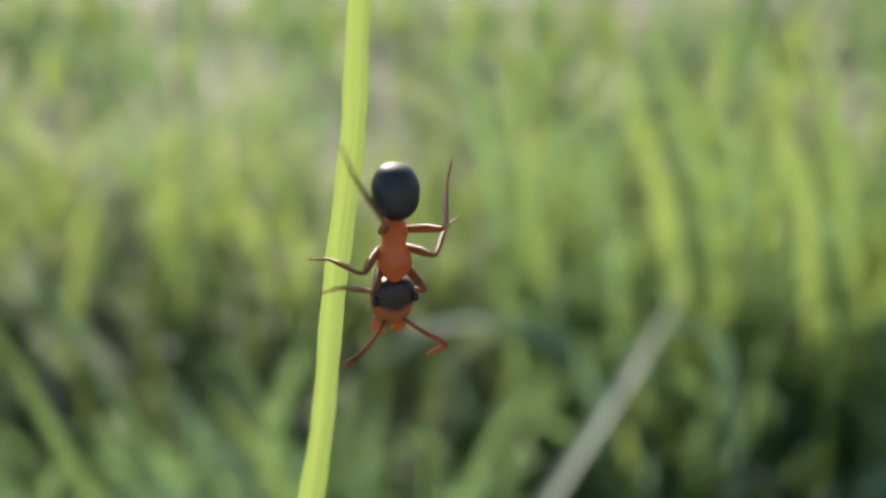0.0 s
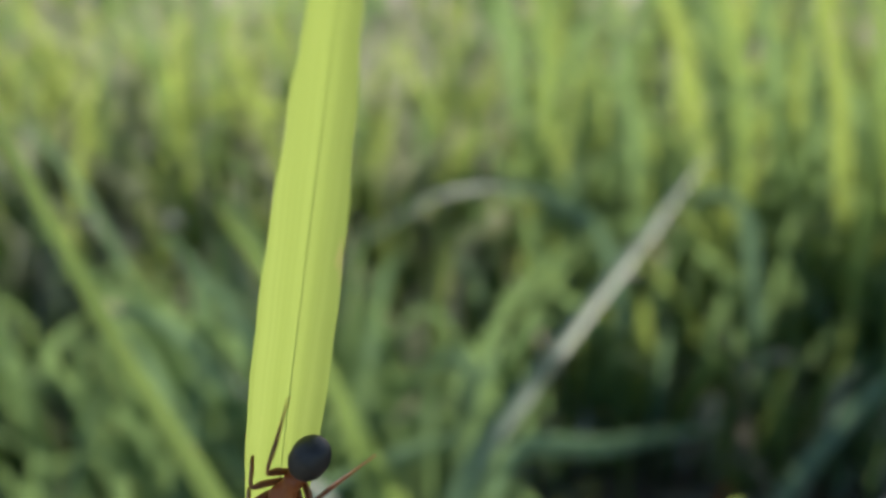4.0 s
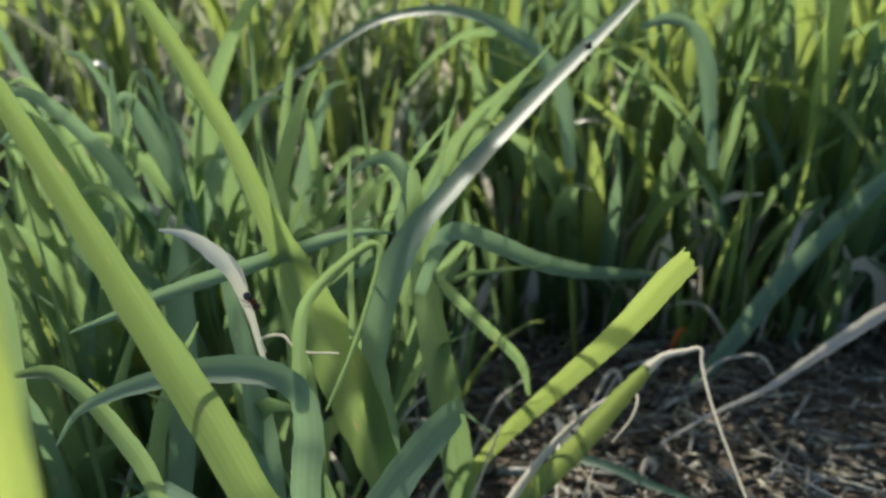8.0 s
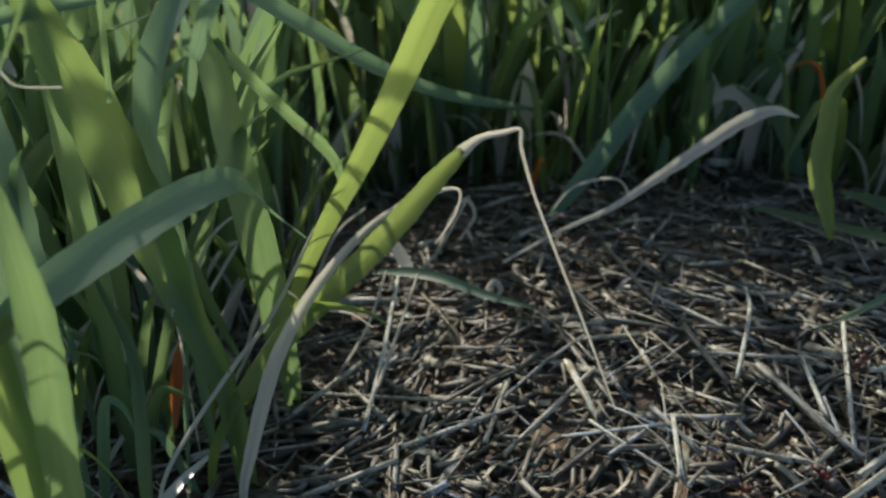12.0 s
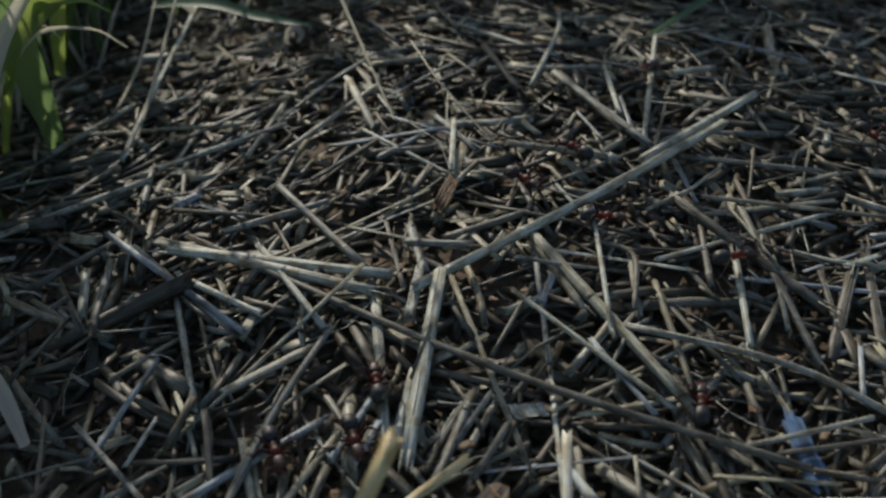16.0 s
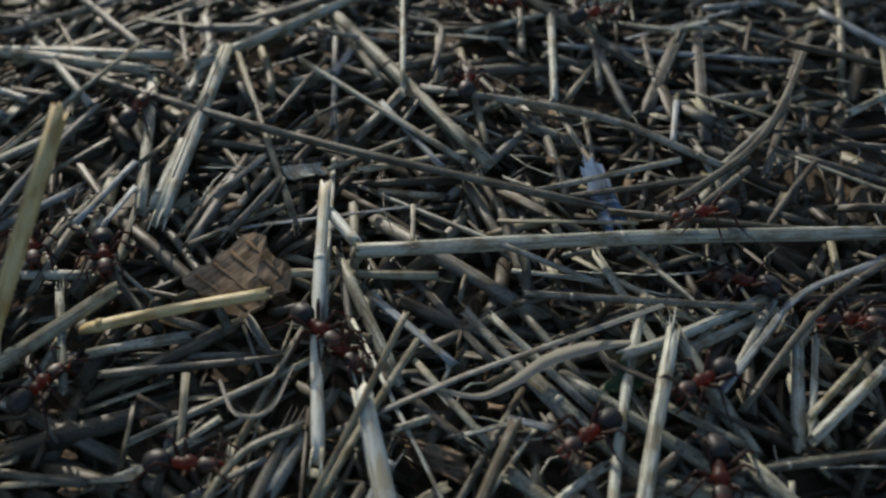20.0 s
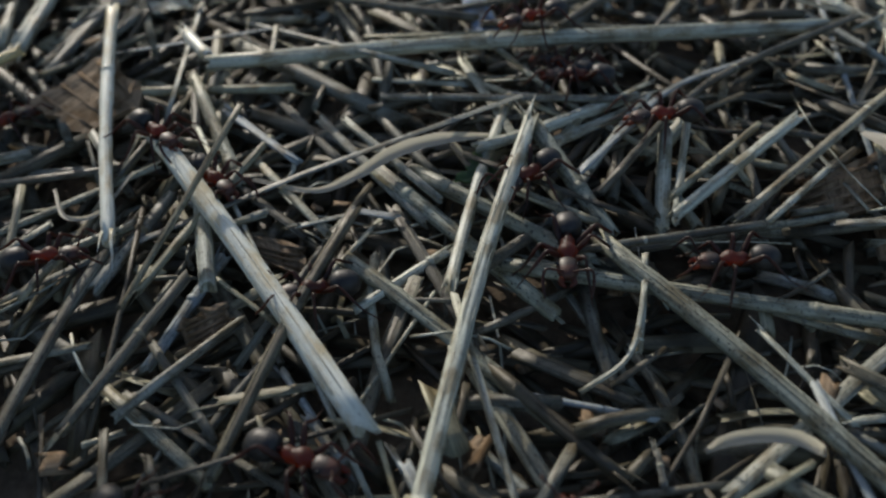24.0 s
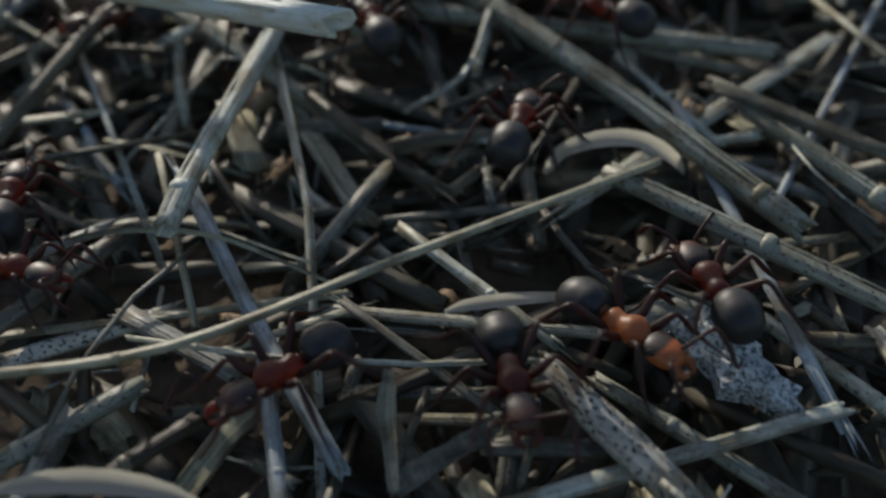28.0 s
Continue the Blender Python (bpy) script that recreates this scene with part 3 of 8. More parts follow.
def limb(points, radii, sides=8, origin=(0, 0, 0), smooth_steps=4):
    p = curve_points([(*a, r) for a, r in zip(points, radii)], smooth_steps) if len(points) > 2 else np.array([(*a, r) for a, r in zip(points, radii)])
    c, r = p[:, :3] - np.array(origin), p[:, 3]
    tan = np.gradient(c, axis=0)
    tan /= np.linalg.norm(tan, axis=1, keepdims=True) + 1e-9
    s = np.cross(tan, (0.13, 0.21, 1.0))
    s /= np.linalg.norm(s, axis=1, keepdims=True) + 1e-9
    u = np.cross(s, tan)
    ang = np.linspace(0, 2 * np.pi, sides, endpoint=False)
    v = np.vstack([c[i] + np.outer(np.cos(ang) * r[i], s[i]) + np.outer(np.sin(ang) * r[i], u[i]) for i in range(len(c))])
    f = []
    for i in range(len(c) - 1):
        for k in range(sides):
            a, b = i * sides + k, i * sides + (k + 1) % sides
            f.append((a, b, b + sides, a + sides))
    f.append(tuple(range(sides - 1, -1, -1)))
    f.append(tuple((len(c) - 1) * sides + k for k in range(sides)))
    return v * U, f


# ---- things: ants ----
def head_material(name, cheek):
    m, n, l, p = shader(name)
    co = n.new("ShaderNodeTexCoord")
    split = n.new("ShaderNodeSeparateXYZ")
    l.new(co.outputs["Object"], split.inputs[0])
    low = n.new("ShaderNodeMath")
    low.operation = "MULTIPLY_ADD"
    l.new(split.outputs["Z"], low.inputs[0])
    low.inputs[1].default_value = -0.9
    l.new(split.outputs["X"], low.inputs[2])
    grain = noise_node(n, l, 1500.0, 2.0, co.outputs["Object"])
    add = n.new("ShaderNodeMath")
    add.operation = "MULTIPLY_ADD"
    l.new(grain, add.inputs[0])
    add.inputs[1].default_value = 0.0004
    l.new(low.outputs[0], add.inputs[2])
    side = n.new("ShaderNodeMapRange")
    side.inputs["From Min"].default_value, side.inputs["From Max"].default_value = 0.0006, 0.0014
    l.new(add.outputs[0], side.inputs["Value"])
    l.new(ramp(n, l, side.outputs["Result"], (0.3, (0.028, 0.018, 0.014)), (0.6, cheek)), p.inputs["Base Color"])
    p.inputs["Roughness"].default_value = 0.48
    fine = noise_node(n, l, 6000.0, 2.0, co.outputs["Object"])
    bumped(n, l, p, fine, 0.3, 0.00002)
    return m


# one ant chitin in shaded and sunlit copies; the light is in the colour
ANT_RED_SHADED = chitin("ant_red_shaded", (0.050, 0.0175, 0.0105), (0.028, 0.013, 0.0095), 0.48, (0.75, 0.20, 0.045))
ANT_ORANGE_SUNLIT = chitin("ant_orange_sunlit", (0.36, 0.145, 0.055), (0.24, 0.085, 0.032), 0.42, (0.85, 0.36, 0.10))
ANT_AMBER = chitin("ant_amber", (0.17, 0.075, 0.034), (0.045, 0.024, 0.016), 0.42, (0.7, 0.3, 0.09))
ANT_BLACK = chitin("ant_black", (0.014, 0.0135, 0.0135), (0.026, 0.025, 0.024), 0.5)
ANT_LEG = chitin("ant_leg", (0.035, 0.017, 0.012), (0.018, 0.012, 0.011), 0.45, (0.25, 0.08, 0.035))
ANT_EYE = chitin("ant_eye", (0.008, 0.008, 0.009), (0.012, 0.012, 0.012), 0.15)
# cheeks likewise: dark for ants in shade, orange for ants in the sun
ANT_HEAD = head_material("ant_head", (0.065, 0.023, 0.014))
ANT_SUNLIT_HEAD = head_material("ant_head_sunlit", (0.36, 0.10, 0.025))
LEGS = (  # root, knee, ankle, toe on one side
    ((0.07, 0.035, 0.105), (0.16, 0.13, 0.21), (0.27, 0.21, 0.07), (0.37, 0.26, 0.0)),
    ((0.02, 0.04, 0.10), (0.02, 0.18, 0.22), (0.03, 0.32, 0.06), (0.04, 0.43, 0.0)),
    ((-0.04, 0.035, 0.10), (-0.17, 0.15, 0.24), (-0.32, 0.26, 0.08), (-0.45, 0.33, 0.0)),
)


def build_ant(label, at, reach=1.0, size=1.0, red=None, brown=None, plump=1.0):
    """A wood ant about 7 mm long that looks along +x and stands on z = 0."""
    ant = tagged(new("ant"), label, "ant", "wood ants on the nest")
    ant.matrix_basis = at
    red, brown = red or ANT_RED_SHADED, brown or ANT_LEG
    rows = []
    for k in range(19):
        a = math.pi * k / 18
        r = math.sin(a) ** 0.72
        step = 1.0 + 0.035 * ((k * 0.26) % 1.0)
        rows.append((-0.106 - 0.116 * plump * (1 - math.cos(a)), 0.135 + 0.012 * math.cos(a), (0.102 * r * step + 0.002) * plump, (0.098 * r * step + 0.002) * plump))
    part("gaster", mesh_of("gaster", *lathe(rows[::-1], 22)), ANT_BLACK, ant, "banded black rear body")
    part("petiole", mesh_of("petiole", *lathe([(-0.125, 0.12, 0.014, 0.02), (-0.115, 0.135, 0.036, 0.042), (-0.105, 0.135, 0.036, 0.042), (-0.09, 0.12, 0.014, 0.02)], 12)), red, ant)
    thorax = [(-0.10, 0.12, 0.016, 0.020), (-0.085, 0.125, 0.042, 0.044), (-0.06, 0.13, 0.053, 0.060), (-0.03, 0.128, 0.049, 0.052), (-0.005, 0.132, 0.047, 0.047), (0.025, 0.14, 0.063, 0.060), (0.06, 0.142, 0.070, 0.062), (0.09, 0.138, 0.058, 0.050), (0.115, 0.135, 0.030, 0.028), (0.13, 0.135, 0.020, 0.020)]
    part("thorax", mesh_of("thorax", *lathe([(x, z, wy * plump ** 0.6, wz * plump ** 0.6) for x, z, wy, wz in thorax], 18)), red, ant, "rust-red middle body")
    rows = []
    for k in range(15):
        a = math.pi * k / 14
        r = math.sin(a) ** 0.62
        lead = 0.5 + 0.5 * math.cos(a)
        rows.append((0.205 + 0.088 * math.cos(a), 0.13 - 0.015 * lead, (0.086 - 0.022 * lead) * r + 0.002, 0.052 * r + 0.002))
    head = part("head", mesh_of("head", *lathe(rows[::-1], 20)), ANT_SUNLIT_HEAD if red is ANT_ORANGE_SUNLIT else ANT_HEAD, ant, "dark head with red cheeks")
    for s in (1, -1):
        eye = [(0.185 + 0.018 * math.cos(math.pi * k / 6), 0.152, 0.011 * math.sin(math.pi * k / 6) + 0.001, 0.015 * math.sin(math.pi * k / 6) + 0.001) for k in range(6, -1, -1)]
        v, f = lathe(eye, 10)
        v[:, 1] += s * 0.070 * U
        part("eye", mesh_of("eye", v, f), ANT_EYE, head)
        part("mandible", mesh_of("mandible", *limb([(0.275, s * 0.035, 0.105), (0.315, s * 0.042, 0.095), (0.345, s * 0.012, 0.088)], (0.022, 0.020, 0.006))), red, head)
        part("antenna", mesh_of("antenna", *limb([(0.262, s * 0.03, 0.15), (0.30, s * 0.09, 0.20), (0.335, s * 0.15, 0.23), (0.39, s * 0.165, 0.17), (0.46, s * 0.15, 0.09)], (0.007, 0.008, 0.010, 0.011, 0.008))), brown, head, "elbowed antenna")
        for root, knee, ankle, toe in LEGS:
            pts = [(root[0] + (x - root[0]) * reach, s * (root[1] + (y - root[1]) * reach), z) for x, y, z in (root, knee, ankle, toe)]
            way = [pts[0], tuple((np.array(pts[0]) * 0.4 + np.array(pts[1]) * 0.6)), pts[1], tuple((np.array(pts[1]) * 0.5 + np.array(pts[2]) * 0.5)), pts[2], tuple((np.array(pts[2]) * 0.5 + np.array(pts[3]) * 0.5)), pts[3]]
            leg = part("leg", mesh_of("leg", *limb(way, [r * plump for r in (0.017, 0.021, 0.011, 0.013, 0.008, 0.006, 0.004)], 8, pts[0])), brown, ant)
            leg.location = Vector(pts[0]) * U
    for ob in ant.children_recursive:
        ob.data.transform(Matrix.Scale(size, 4))
        ob.location *= size
    return ant


def ant_pose(x, y, z, ahead, up):
    f = Vector(ahead).normalized()
    side = Vector(up).cross(f).normalized()
    top = f.cross(side)
    return Matrix.Translation(Vector((x, y, z)) * U) @ Matrix((f, side, top)).transposed().to_4x4()


def heap_ant(label, seen, x, y, z, heading, pace):
    a = radians(heading)
    ant = build_ant(label, ant_pose(x, y, z - 0.10, (math.cos(a), math.sin(a), 0.0), (0, 0, 1)))
    return ant, seen, x, y, z - 0.10, heading, pace


def stone_material():
    m, n, l, p = shader("pebble_grey")
    co = n.new("ShaderNodeTexCoord").outputs["Object"]
    a, b = noise_node(n, l, 4200.0, 3.0, co), noise_node(n, l, 700.0, 3.0, co)
    base = ramp(n, l, a, (0.40, (0.06, 0.07, 0.07)), (0.5, (0.42, 0.45, 0.44)), (0.62, (0.66, 0.68, 0.66)))
    l.new(mixed(n, l, ramp(n, l, b, (0.4, (0, 0, 0)), (0.7, (0.5, 0.5, 0.5))), base, (0.36, 0.40, 0.42)), p.inputs["Base Color"])
    p.inputs["Roughness"].default_value = 0.7
    bumped(n, l, p, a, 0.6, 0.00008)
    return m


STONE = stone_material()

plant = grass_plant("tall yellow-green grass blade that the ant climbs down")
leaf(plant, "leaf", BRIGHT, [(-9.7, -5.2, -2, 0.3), (-9.5, -5.6, 4, 0.36), (-9.3, -6, 9, 0.36), (-9.12, -6.2, 12.2, 0.34), (-9.02, -6.3, 13.6, 0.25), (-8.95, -6.3, 14.3, 0.17), (-8.86, -6.3, 15, 0.15), (-8.8, -6.3, 15.6, 0.2), (-8.72, -6.3, 16.3, 0.28), (-8.6, -6.3, 17, 0.35), (-8.45, -6.3, 17.8, 0.34), (-8.3, -6.3, 18.6, 0.265), (-8.16, -6.3, 19.36, 0.155), (-8.05, -6.3, 20.1, 0.105), (-7.99, -6.3, 20.8, 0.1), (-7.91, -6.3, 21.5, 0.1), (-7.88, -6.3, 22.1, 0.08), (-7.75, -6.25, 23.2, 0.05), (-7.6, -6.2, 24.3, 0.01)], (0.25, -0.9, 0.35), 0.26)
climbed = plant
plant = grass_plant("tall broad-leaved green grass plant with bent and folded leaves")
leaf(plant, "stem", GREEN, [(-8.99, -1.64, -1.05, 0.205), (-8.98, -1.62, 1.64, 0.307), (-8.95, -1.58, 4.01, 0.408), (-8.89, -1.48, 5.42, 0.421), (-8.93, -1.36, 6.33, 0.413), (-9.03, -1.26, 7.03, 0.292), (-9.15, -1.09, 7.49, 0.151), (-9.25, -0.94, 7.74, 0.035)], (0.39, -0.67, 0.63), 0.30)
leaf(plant, "leaf", LIME, [(-9.29, -1.51, -1.09, 0.275), (-9.42, -1.45, 2.88, 0.412), (-9.71, -1.30, 6.61, 0.478), (-10.21, -1.04, 7.37, 0.510), (-10.83, -0.72, 8.27, 0.508), (-11.66, -0.34, 9.32, 0.440), (-12.63, 0.13, 10.57, 0.333), (-13.36, 0.46, 11.51, 0.283), (-13.91, 0.68, 12.23, 0.263), (-14.77, 1.19, 13.31, 0.233), (-15.67, 1.69, 14.58, 0.161), (-16.24, 2.01, 15.26, 0.034)], (0.50, -0.76, 0.42), 0.18)
leaf(plant, "leaf", BLUE_GREEN, [(-9.45, -1.27, -1.10, 0.196), (-9.46, -1.19, 3.20, 0.293), (-9.47, -1.02, 7.20, 0.391), (-9.49, -0.70, 8.11, 0.384), (-9.62, -0.55, 8.59, 0.310), (-10.03, -0.42, 8.73, 0.338), (-10.64, -0.34, 8.65, 0.377), (-11.37, -0.27, 8.38, 0.322), (-12.23, -0.21, 7.95, 0.236), (-12.86, -0.23, 7.52, 0.137), (-13.21, -0.38, 6.99, 0.051)], (-0.08, -0.48, 0.87), 0.12, "leaf bent over in a sharp knee")
leaf(plant, "leaf", GREEN, [(-9.70, -0.37, 8.52, 0.180), (-9.74, -0.03, 9.29, 0.163), (-9.54, 0.05, 9.75, 0.130), (-9.16, 0.23, 10.13, 0.115), (-8.91, 0.36, 10.27, 0.094), (-8.82, 0.31, 10.16, 0.067), (-8.88, 0.04, 9.74, 0.058), (-9.03, -0.34, 9.16, 0.050), (-9.25, -0.74, 8.56, 0.025)], (0.24, -0.79, 0.57), 0.30, "narrow leaf folded back at its tip")
leaf(plant, "leaf", BLUE_GREEN, [(-9.37, -1.55, 6.11, 0.272), (-9.15, -0.95, 6.25, 0.434), (-8.91, -0.02, 6.16, 0.511), (-8.72, 1.28, 5.90, 0.517), (-8.49, 2.55, 5.59, 0.496), (-8.33, 3.52, 5.20, 0.399), (-8.36, 4.30, 4.57, 0.132), (-8.42, 5.93, 3.04, 0.056), (-8.04, 6.58, 2.13, 0.026)], (0.28, -0.77, 0.58), 0.10, "broad leaf with a rounded browned tip")
leaf(plant, "leaf", BRIGHT, [(-10.48, -3.33, -1.40, 0.288), (-10.33, -3.16, 2.44, 0.433), (-10.01, -2.76, 5.87, 0.448), (-9.69, -2.36, 6.04, 0.461), (-9.43, -1.87, 6.19, 0.437), (-9.14, -1.42, 6.27, 0.250)], (0.25, -0.35, 0.90), 0.18)
plant = grass_plant("long-leaved green grass plant with twisted leaves")
leaf(plant, "leaf", LIME, [(-8.43, 3.19, -1.16, 0.205), (-8.53, 3.24, -0.09, 0.308), (-8.73, 3.36, 0.77, 0.382), (-9.61, 3.85, 2.79, 0.609), (-10.18, 4.14, 4.22, 0.860), (-10.84, 4.45, 5.68, 0.898), (-11.45, 4.63, 6.93, 0.654), (-11.93, 4.73, 8.00, 0.383), (-12.50, 4.98, 9.16, 0.335), (-13.20, 5.18, 10.28, 0.315), (-13.96, 5.43, 11.29, 0.260), (-14.59, 5.67, 12.05, 0.091)], (0.30, -0.80, 0.52), 0.28)
leaf(plant, "leaf", BLUE_GREEN, [(-9.34, 3.86, -1.46, 0.215), (-9.38, 3.90, 0.51, 0.323), (-9.48, 4.00, 2.23, 0.424), (-9.95, 4.46, 4.66, 0.574), (-9.94, 4.67, 5.78, 0.70), (-9.81, 4.97, 6.63, 0.66), (-9.54, 5.64, 7.26, 0.58), (-9.10, 6.54, 7.64, 0.50), (-8.55, 7.91, 7.99, 0.47), (-7.73, 10.17, 8.35, 0.42), (-6.85, 12.84, 8.59, 0.42), (-5.97, 15.71, 8.77, 0.24), (-5.25, 17.40, 9.20, 0.043)], (-0.13, -0.13, 0.98), 0.14, "long pale green leaf with sunlit edge")
leaf(plant, "leaf", BLUE_GREEN, [(-9.34, 5.15, 6.40, 0.237), (-8.92, 5.60, 7.41, 0.329), (-8.32, 7.20, 6.36, 0.482), (-7.45, 9.91, 4.35, 0.491), (-6.30, 13.45, 2.06, 0.387), (-4.65, 16.30, 0.44, 0.233), (-2.86, 19.17, -1.19, 0.055)], (0.55, -0.45, 0.70), 0.15, "leaf lying out level over the litter")
leaf(plant, "leaf", GREEN, [(-8.18, 5.40, -1.44, 0.264), (-8.22, 5.42, -0.58, 0.395), (-8.30, 5.46, 0.02, 0.522), (-8.58, 5.62, 1.91, 0.660), (-8.98, 5.91, 3.67, 0.638), (-9.40, 6.38, 5.33, 0.542), (-9.67, 6.76, 6.61, 0.430), (-9.85, 7.13, 7.85, 0.212)], (0.14, -0.79, 0.60), 0.18)
leaf(plant, "leaf", GREEN, [(-9.43, 6.52, 6.15, 0.115), (-8.96, 6.57, 5.52, 0.224), (-8.30, 6.85, 4.62, 0.224), (-7.60, 7.11, 3.68, 0.216), (-7.36, 7.10, 2.83, 0.069)], (0.10, -0.81, 0.58), 0.18)
leaf(plant, "leaf", GREEN, [(-8.67, 3.27, -1.22, 0.134), (-8.71, 3.33, -0.42, 0.201), (-8.80, 3.47, 0.15, 0.265), (-8.96, 3.74, 1.13, 0.400), (-9.53, 4.00, 2.15, 0.414), (-10.04, 4.22, 2.93, 0.367), (-10.48, 4.38, 3.61, 0.115)], (0.28, -0.72, 0.64), 0.30)
plant = grass_plant("short grass shoot with a torn flat tip over the litter")
leaf(plant, "leaf", BRIGHT, [(-8.83, 7.57, -0.94, 0.216), (-8.47, 7.28, 0.37, 0.286), (-7.73, 6.47, 2.28, 0.341), (-6.60, 5.12, 4.90, 0.392), (-5.78, 3.89, 6.97, 0.408), (-5.23, 3.28, 8.38, 0.400), (-4.97, 2.98, 9.00, 0.349)], (0.14, -0.83, 0.54), 0.10, "yellow-green leaf torn off square", torn=True)
plant = grass_plant("green grass shoot with a withered drooping tip")
leaf(plant, "leaf", BRIGHT, [(-9.10, 2.88, -1.25, 0.121), (-8.99, 2.98, -0.24, 0.182), (-8.75, 3.19, 0.44, 0.208), (-8.48, 3.43, 0.94, 0.276), (-7.82, 4.06, 1.76, 0.388), (-7.06, 4.62, 2.47, 0.414), (-6.30, 5.20, 3.21, 0.440), (-5.55, 5.93, 3.99, 0.375), (-5.06, 6.41, 4.44, 0.236)], (0.14, -0.77, 0.62), 0.16)
leaf(plant, "withered_tip", DRY, [(-5.11, 6.38, 4.40, 0.244), (-4.78, 6.62, 4.61, 0.138), (-4.39, 6.77, 4.67, 0.110), (-4.10, 6.83, 4.72, 0.075), (-4.04, 6.65, 4.43, 0.070), (-3.74, 6.32, 3.70, 0.058), (-3.26, 5.89, 2.80, 0.053), (-2.61, 5.31, 1.63, 0.049), (-1.91, 4.63, 0.32, 0.029)], (-0.04, -0.83, 0.56), 0.30, "pale withered hair-thin tip")
leaf(plant, "leaf", DRY, [(-8.33, 2.35, -1.02, 0.109), (-8.29, 2.44, -0.32, 0.164), (-8.22, 2.66, 0.10, 0.212), (-8.03, 3.22, 1.09, 0.265), (-7.78, 3.67, 1.90, 0.248), (-7.31, 4.37, 2.69, 0.194), (-6.71, 5.28, 3.21, 0.143), (-6.17, 6.14, 3.32, 0.115), (-5.66, 6.86, 3.23, 0.103), (-5.17, 7.13, 3.18, 0.063), (-5.21, 6.94, 2.73, 0.050), (-5.55, 6.76, 2.15, 0.027)], (0.12, -0.78, 0.61), 0.30, "grey withered leaf")
plant = grass_plant("upright teal grass blade rising from the litter")
leaf(plant, "leaf", BLUE_GREEN, [(-3.34, 13.43, -1.45, 0.187), (-2.76, 13.81, -0.63, 0.414), (-2.18, 14.24, 0.10, 0.514), (-1.29, 15.04, 1.32, 0.548), (-0.24, 15.91, 2.44, 0.512), (0.96, 16.79, 3.55, 0.484), (1.69, 17.42, 3.99, 0.319), (2.32, 17.98, 4.19, 0.079)], (-0.14, -0.89, 0.43), 0.16)
plant = grass_plant("curled grey withered grass blade")
leaf(plant, "leaf", DRY, [(-4.30, 9.44, -0.03, 0.068), (-3.07, 10.33, 0.37, 0.094), (-1.92, 11.03, 0.67, 0.152), (-0.91, 11.72, 1.17, 0.246), (0.10, 12.34, 1.74, 0.326), (0.99, 12.89, 2.22, 0.348), (1.73, 13.22, 2.40, 0.270), (2.35, 13.31, 2.25, 0.053)], (-0.09, -0.52, 0.85), 0.20)
plant = grass_plant("small bright grass shoot at the edge of the litter")
leaf(plant, "leaf", BRIGHT, [(3.34, 11.71, -0.07, 0.129), (3.11, 11.99, 0.64, 0.382), (2.84, 12.29, 1.39, 0.512), (2.87, 12.73, 2.29, 0.449), (2.96, 13.12, 3.13, 0.333), (3.54, 13.43, 3.82, 0.110)], (-0.23, -0.89, 0.39), 0.20)
plant = grass_plant("fallen green grass blade on the litter")
leaf(plant, "leaf", GREEN, [(1.92, 13.73, -0.61, 0.168), (3.05, 12.81, -0.26, 0.241), (4.14, 11.86, 0.06, 0.281), (5.12, 10.90, 0.37, 0.268), (6.48, 9.90, 0.60, 0.139)], (-0.16, -0.52, 0.84), 0.18)
plant = grass_plant("fallen grey-green grass blade lying on straw")
leaf(plant, "leaf", BLUE_GREEN, [(2.55, 8.10, 0.04, 0.119), (3.34, 8.22, 0.63, 0.137), (4.20, 8.39, 1.29, 0.135), (5.20, 8.55, 2.07, 0.075)], (-0.18, -0.50, 0.85), 0.18)
plant = grass_plant("fallen dim green grass blade at the sward's foot")
leaf(plant, "leaf", GREEN, [(3.93, 13.75, 0.08, 0.107), (4.77, 13.21, 0.12, 0.379), (5.59, 12.55, 0.01, 0.405), (6.77, 11.81, -0.22, 0.233)], (-0.18, -0.53, 0.83), 0.18)
plant = grass_plant("short green grass cutting lying on straw")
leaf(plant, "leaf", BLUE_GREEN, [(-6.89, 8.00, 0.45, 0.122), (-6.19, 7.76, 0.68, 0.237), (-5.44, 7.45, 0.82, 0.225), (-4.59, 7.07, 0.82, 0.196), (-3.58, 6.65, 0.91, 0.065)], (0.03, -0.46, 0.89), 0.10)
plant = grass_plant("thin looped withered grass thread")
leaf(plant, "leaf", DRY, [(-3.21, 12.65, -0.47, 0.043), (-2.83, 12.97, -0.06, 0.060), (-2.21, 13.18, 0.15, 0.085), (-1.63, 13.25, 0.14, 0.063), (-1.30, 13.03, -0.24, 0.037)], (-0.08, -0.85, 0.53), 0.18)
plant = grass_plant("pale withered grass leaf curling on the litter")
leaf(plant, "leaf", GLINT, [(-9.18, 3.18, -0.52, 0.078), (-9.42, 2.38, -0.39, 0.179), (-9.48, 1.39, -0.19, 0.258), (-9.05, 0.36, 0.08, 0.265), (-8.45, -0.58, 0.27, 0.216), (-8.09, -1.36, 0.22, 0.104)], (0.22, -0.35, 0.91), 0.20)
plant = grass_plant("tiny curled withered grass tip")
leaf(plant, "leaf", DRY, [(-4.64, 9.18, -1.44, 0.105), (-4.62, 9.49, -0.98, 0.127), (-4.48, 9.66, -0.75, 0.151), (-4.31, 9.59, -0.88, 0.130), (-4.38, 9.48, -1.04, 0.071)], (0.00, -0.78, 0.62), 0.18)
plant = grass_plant("white scrap of withered leaf on straw")
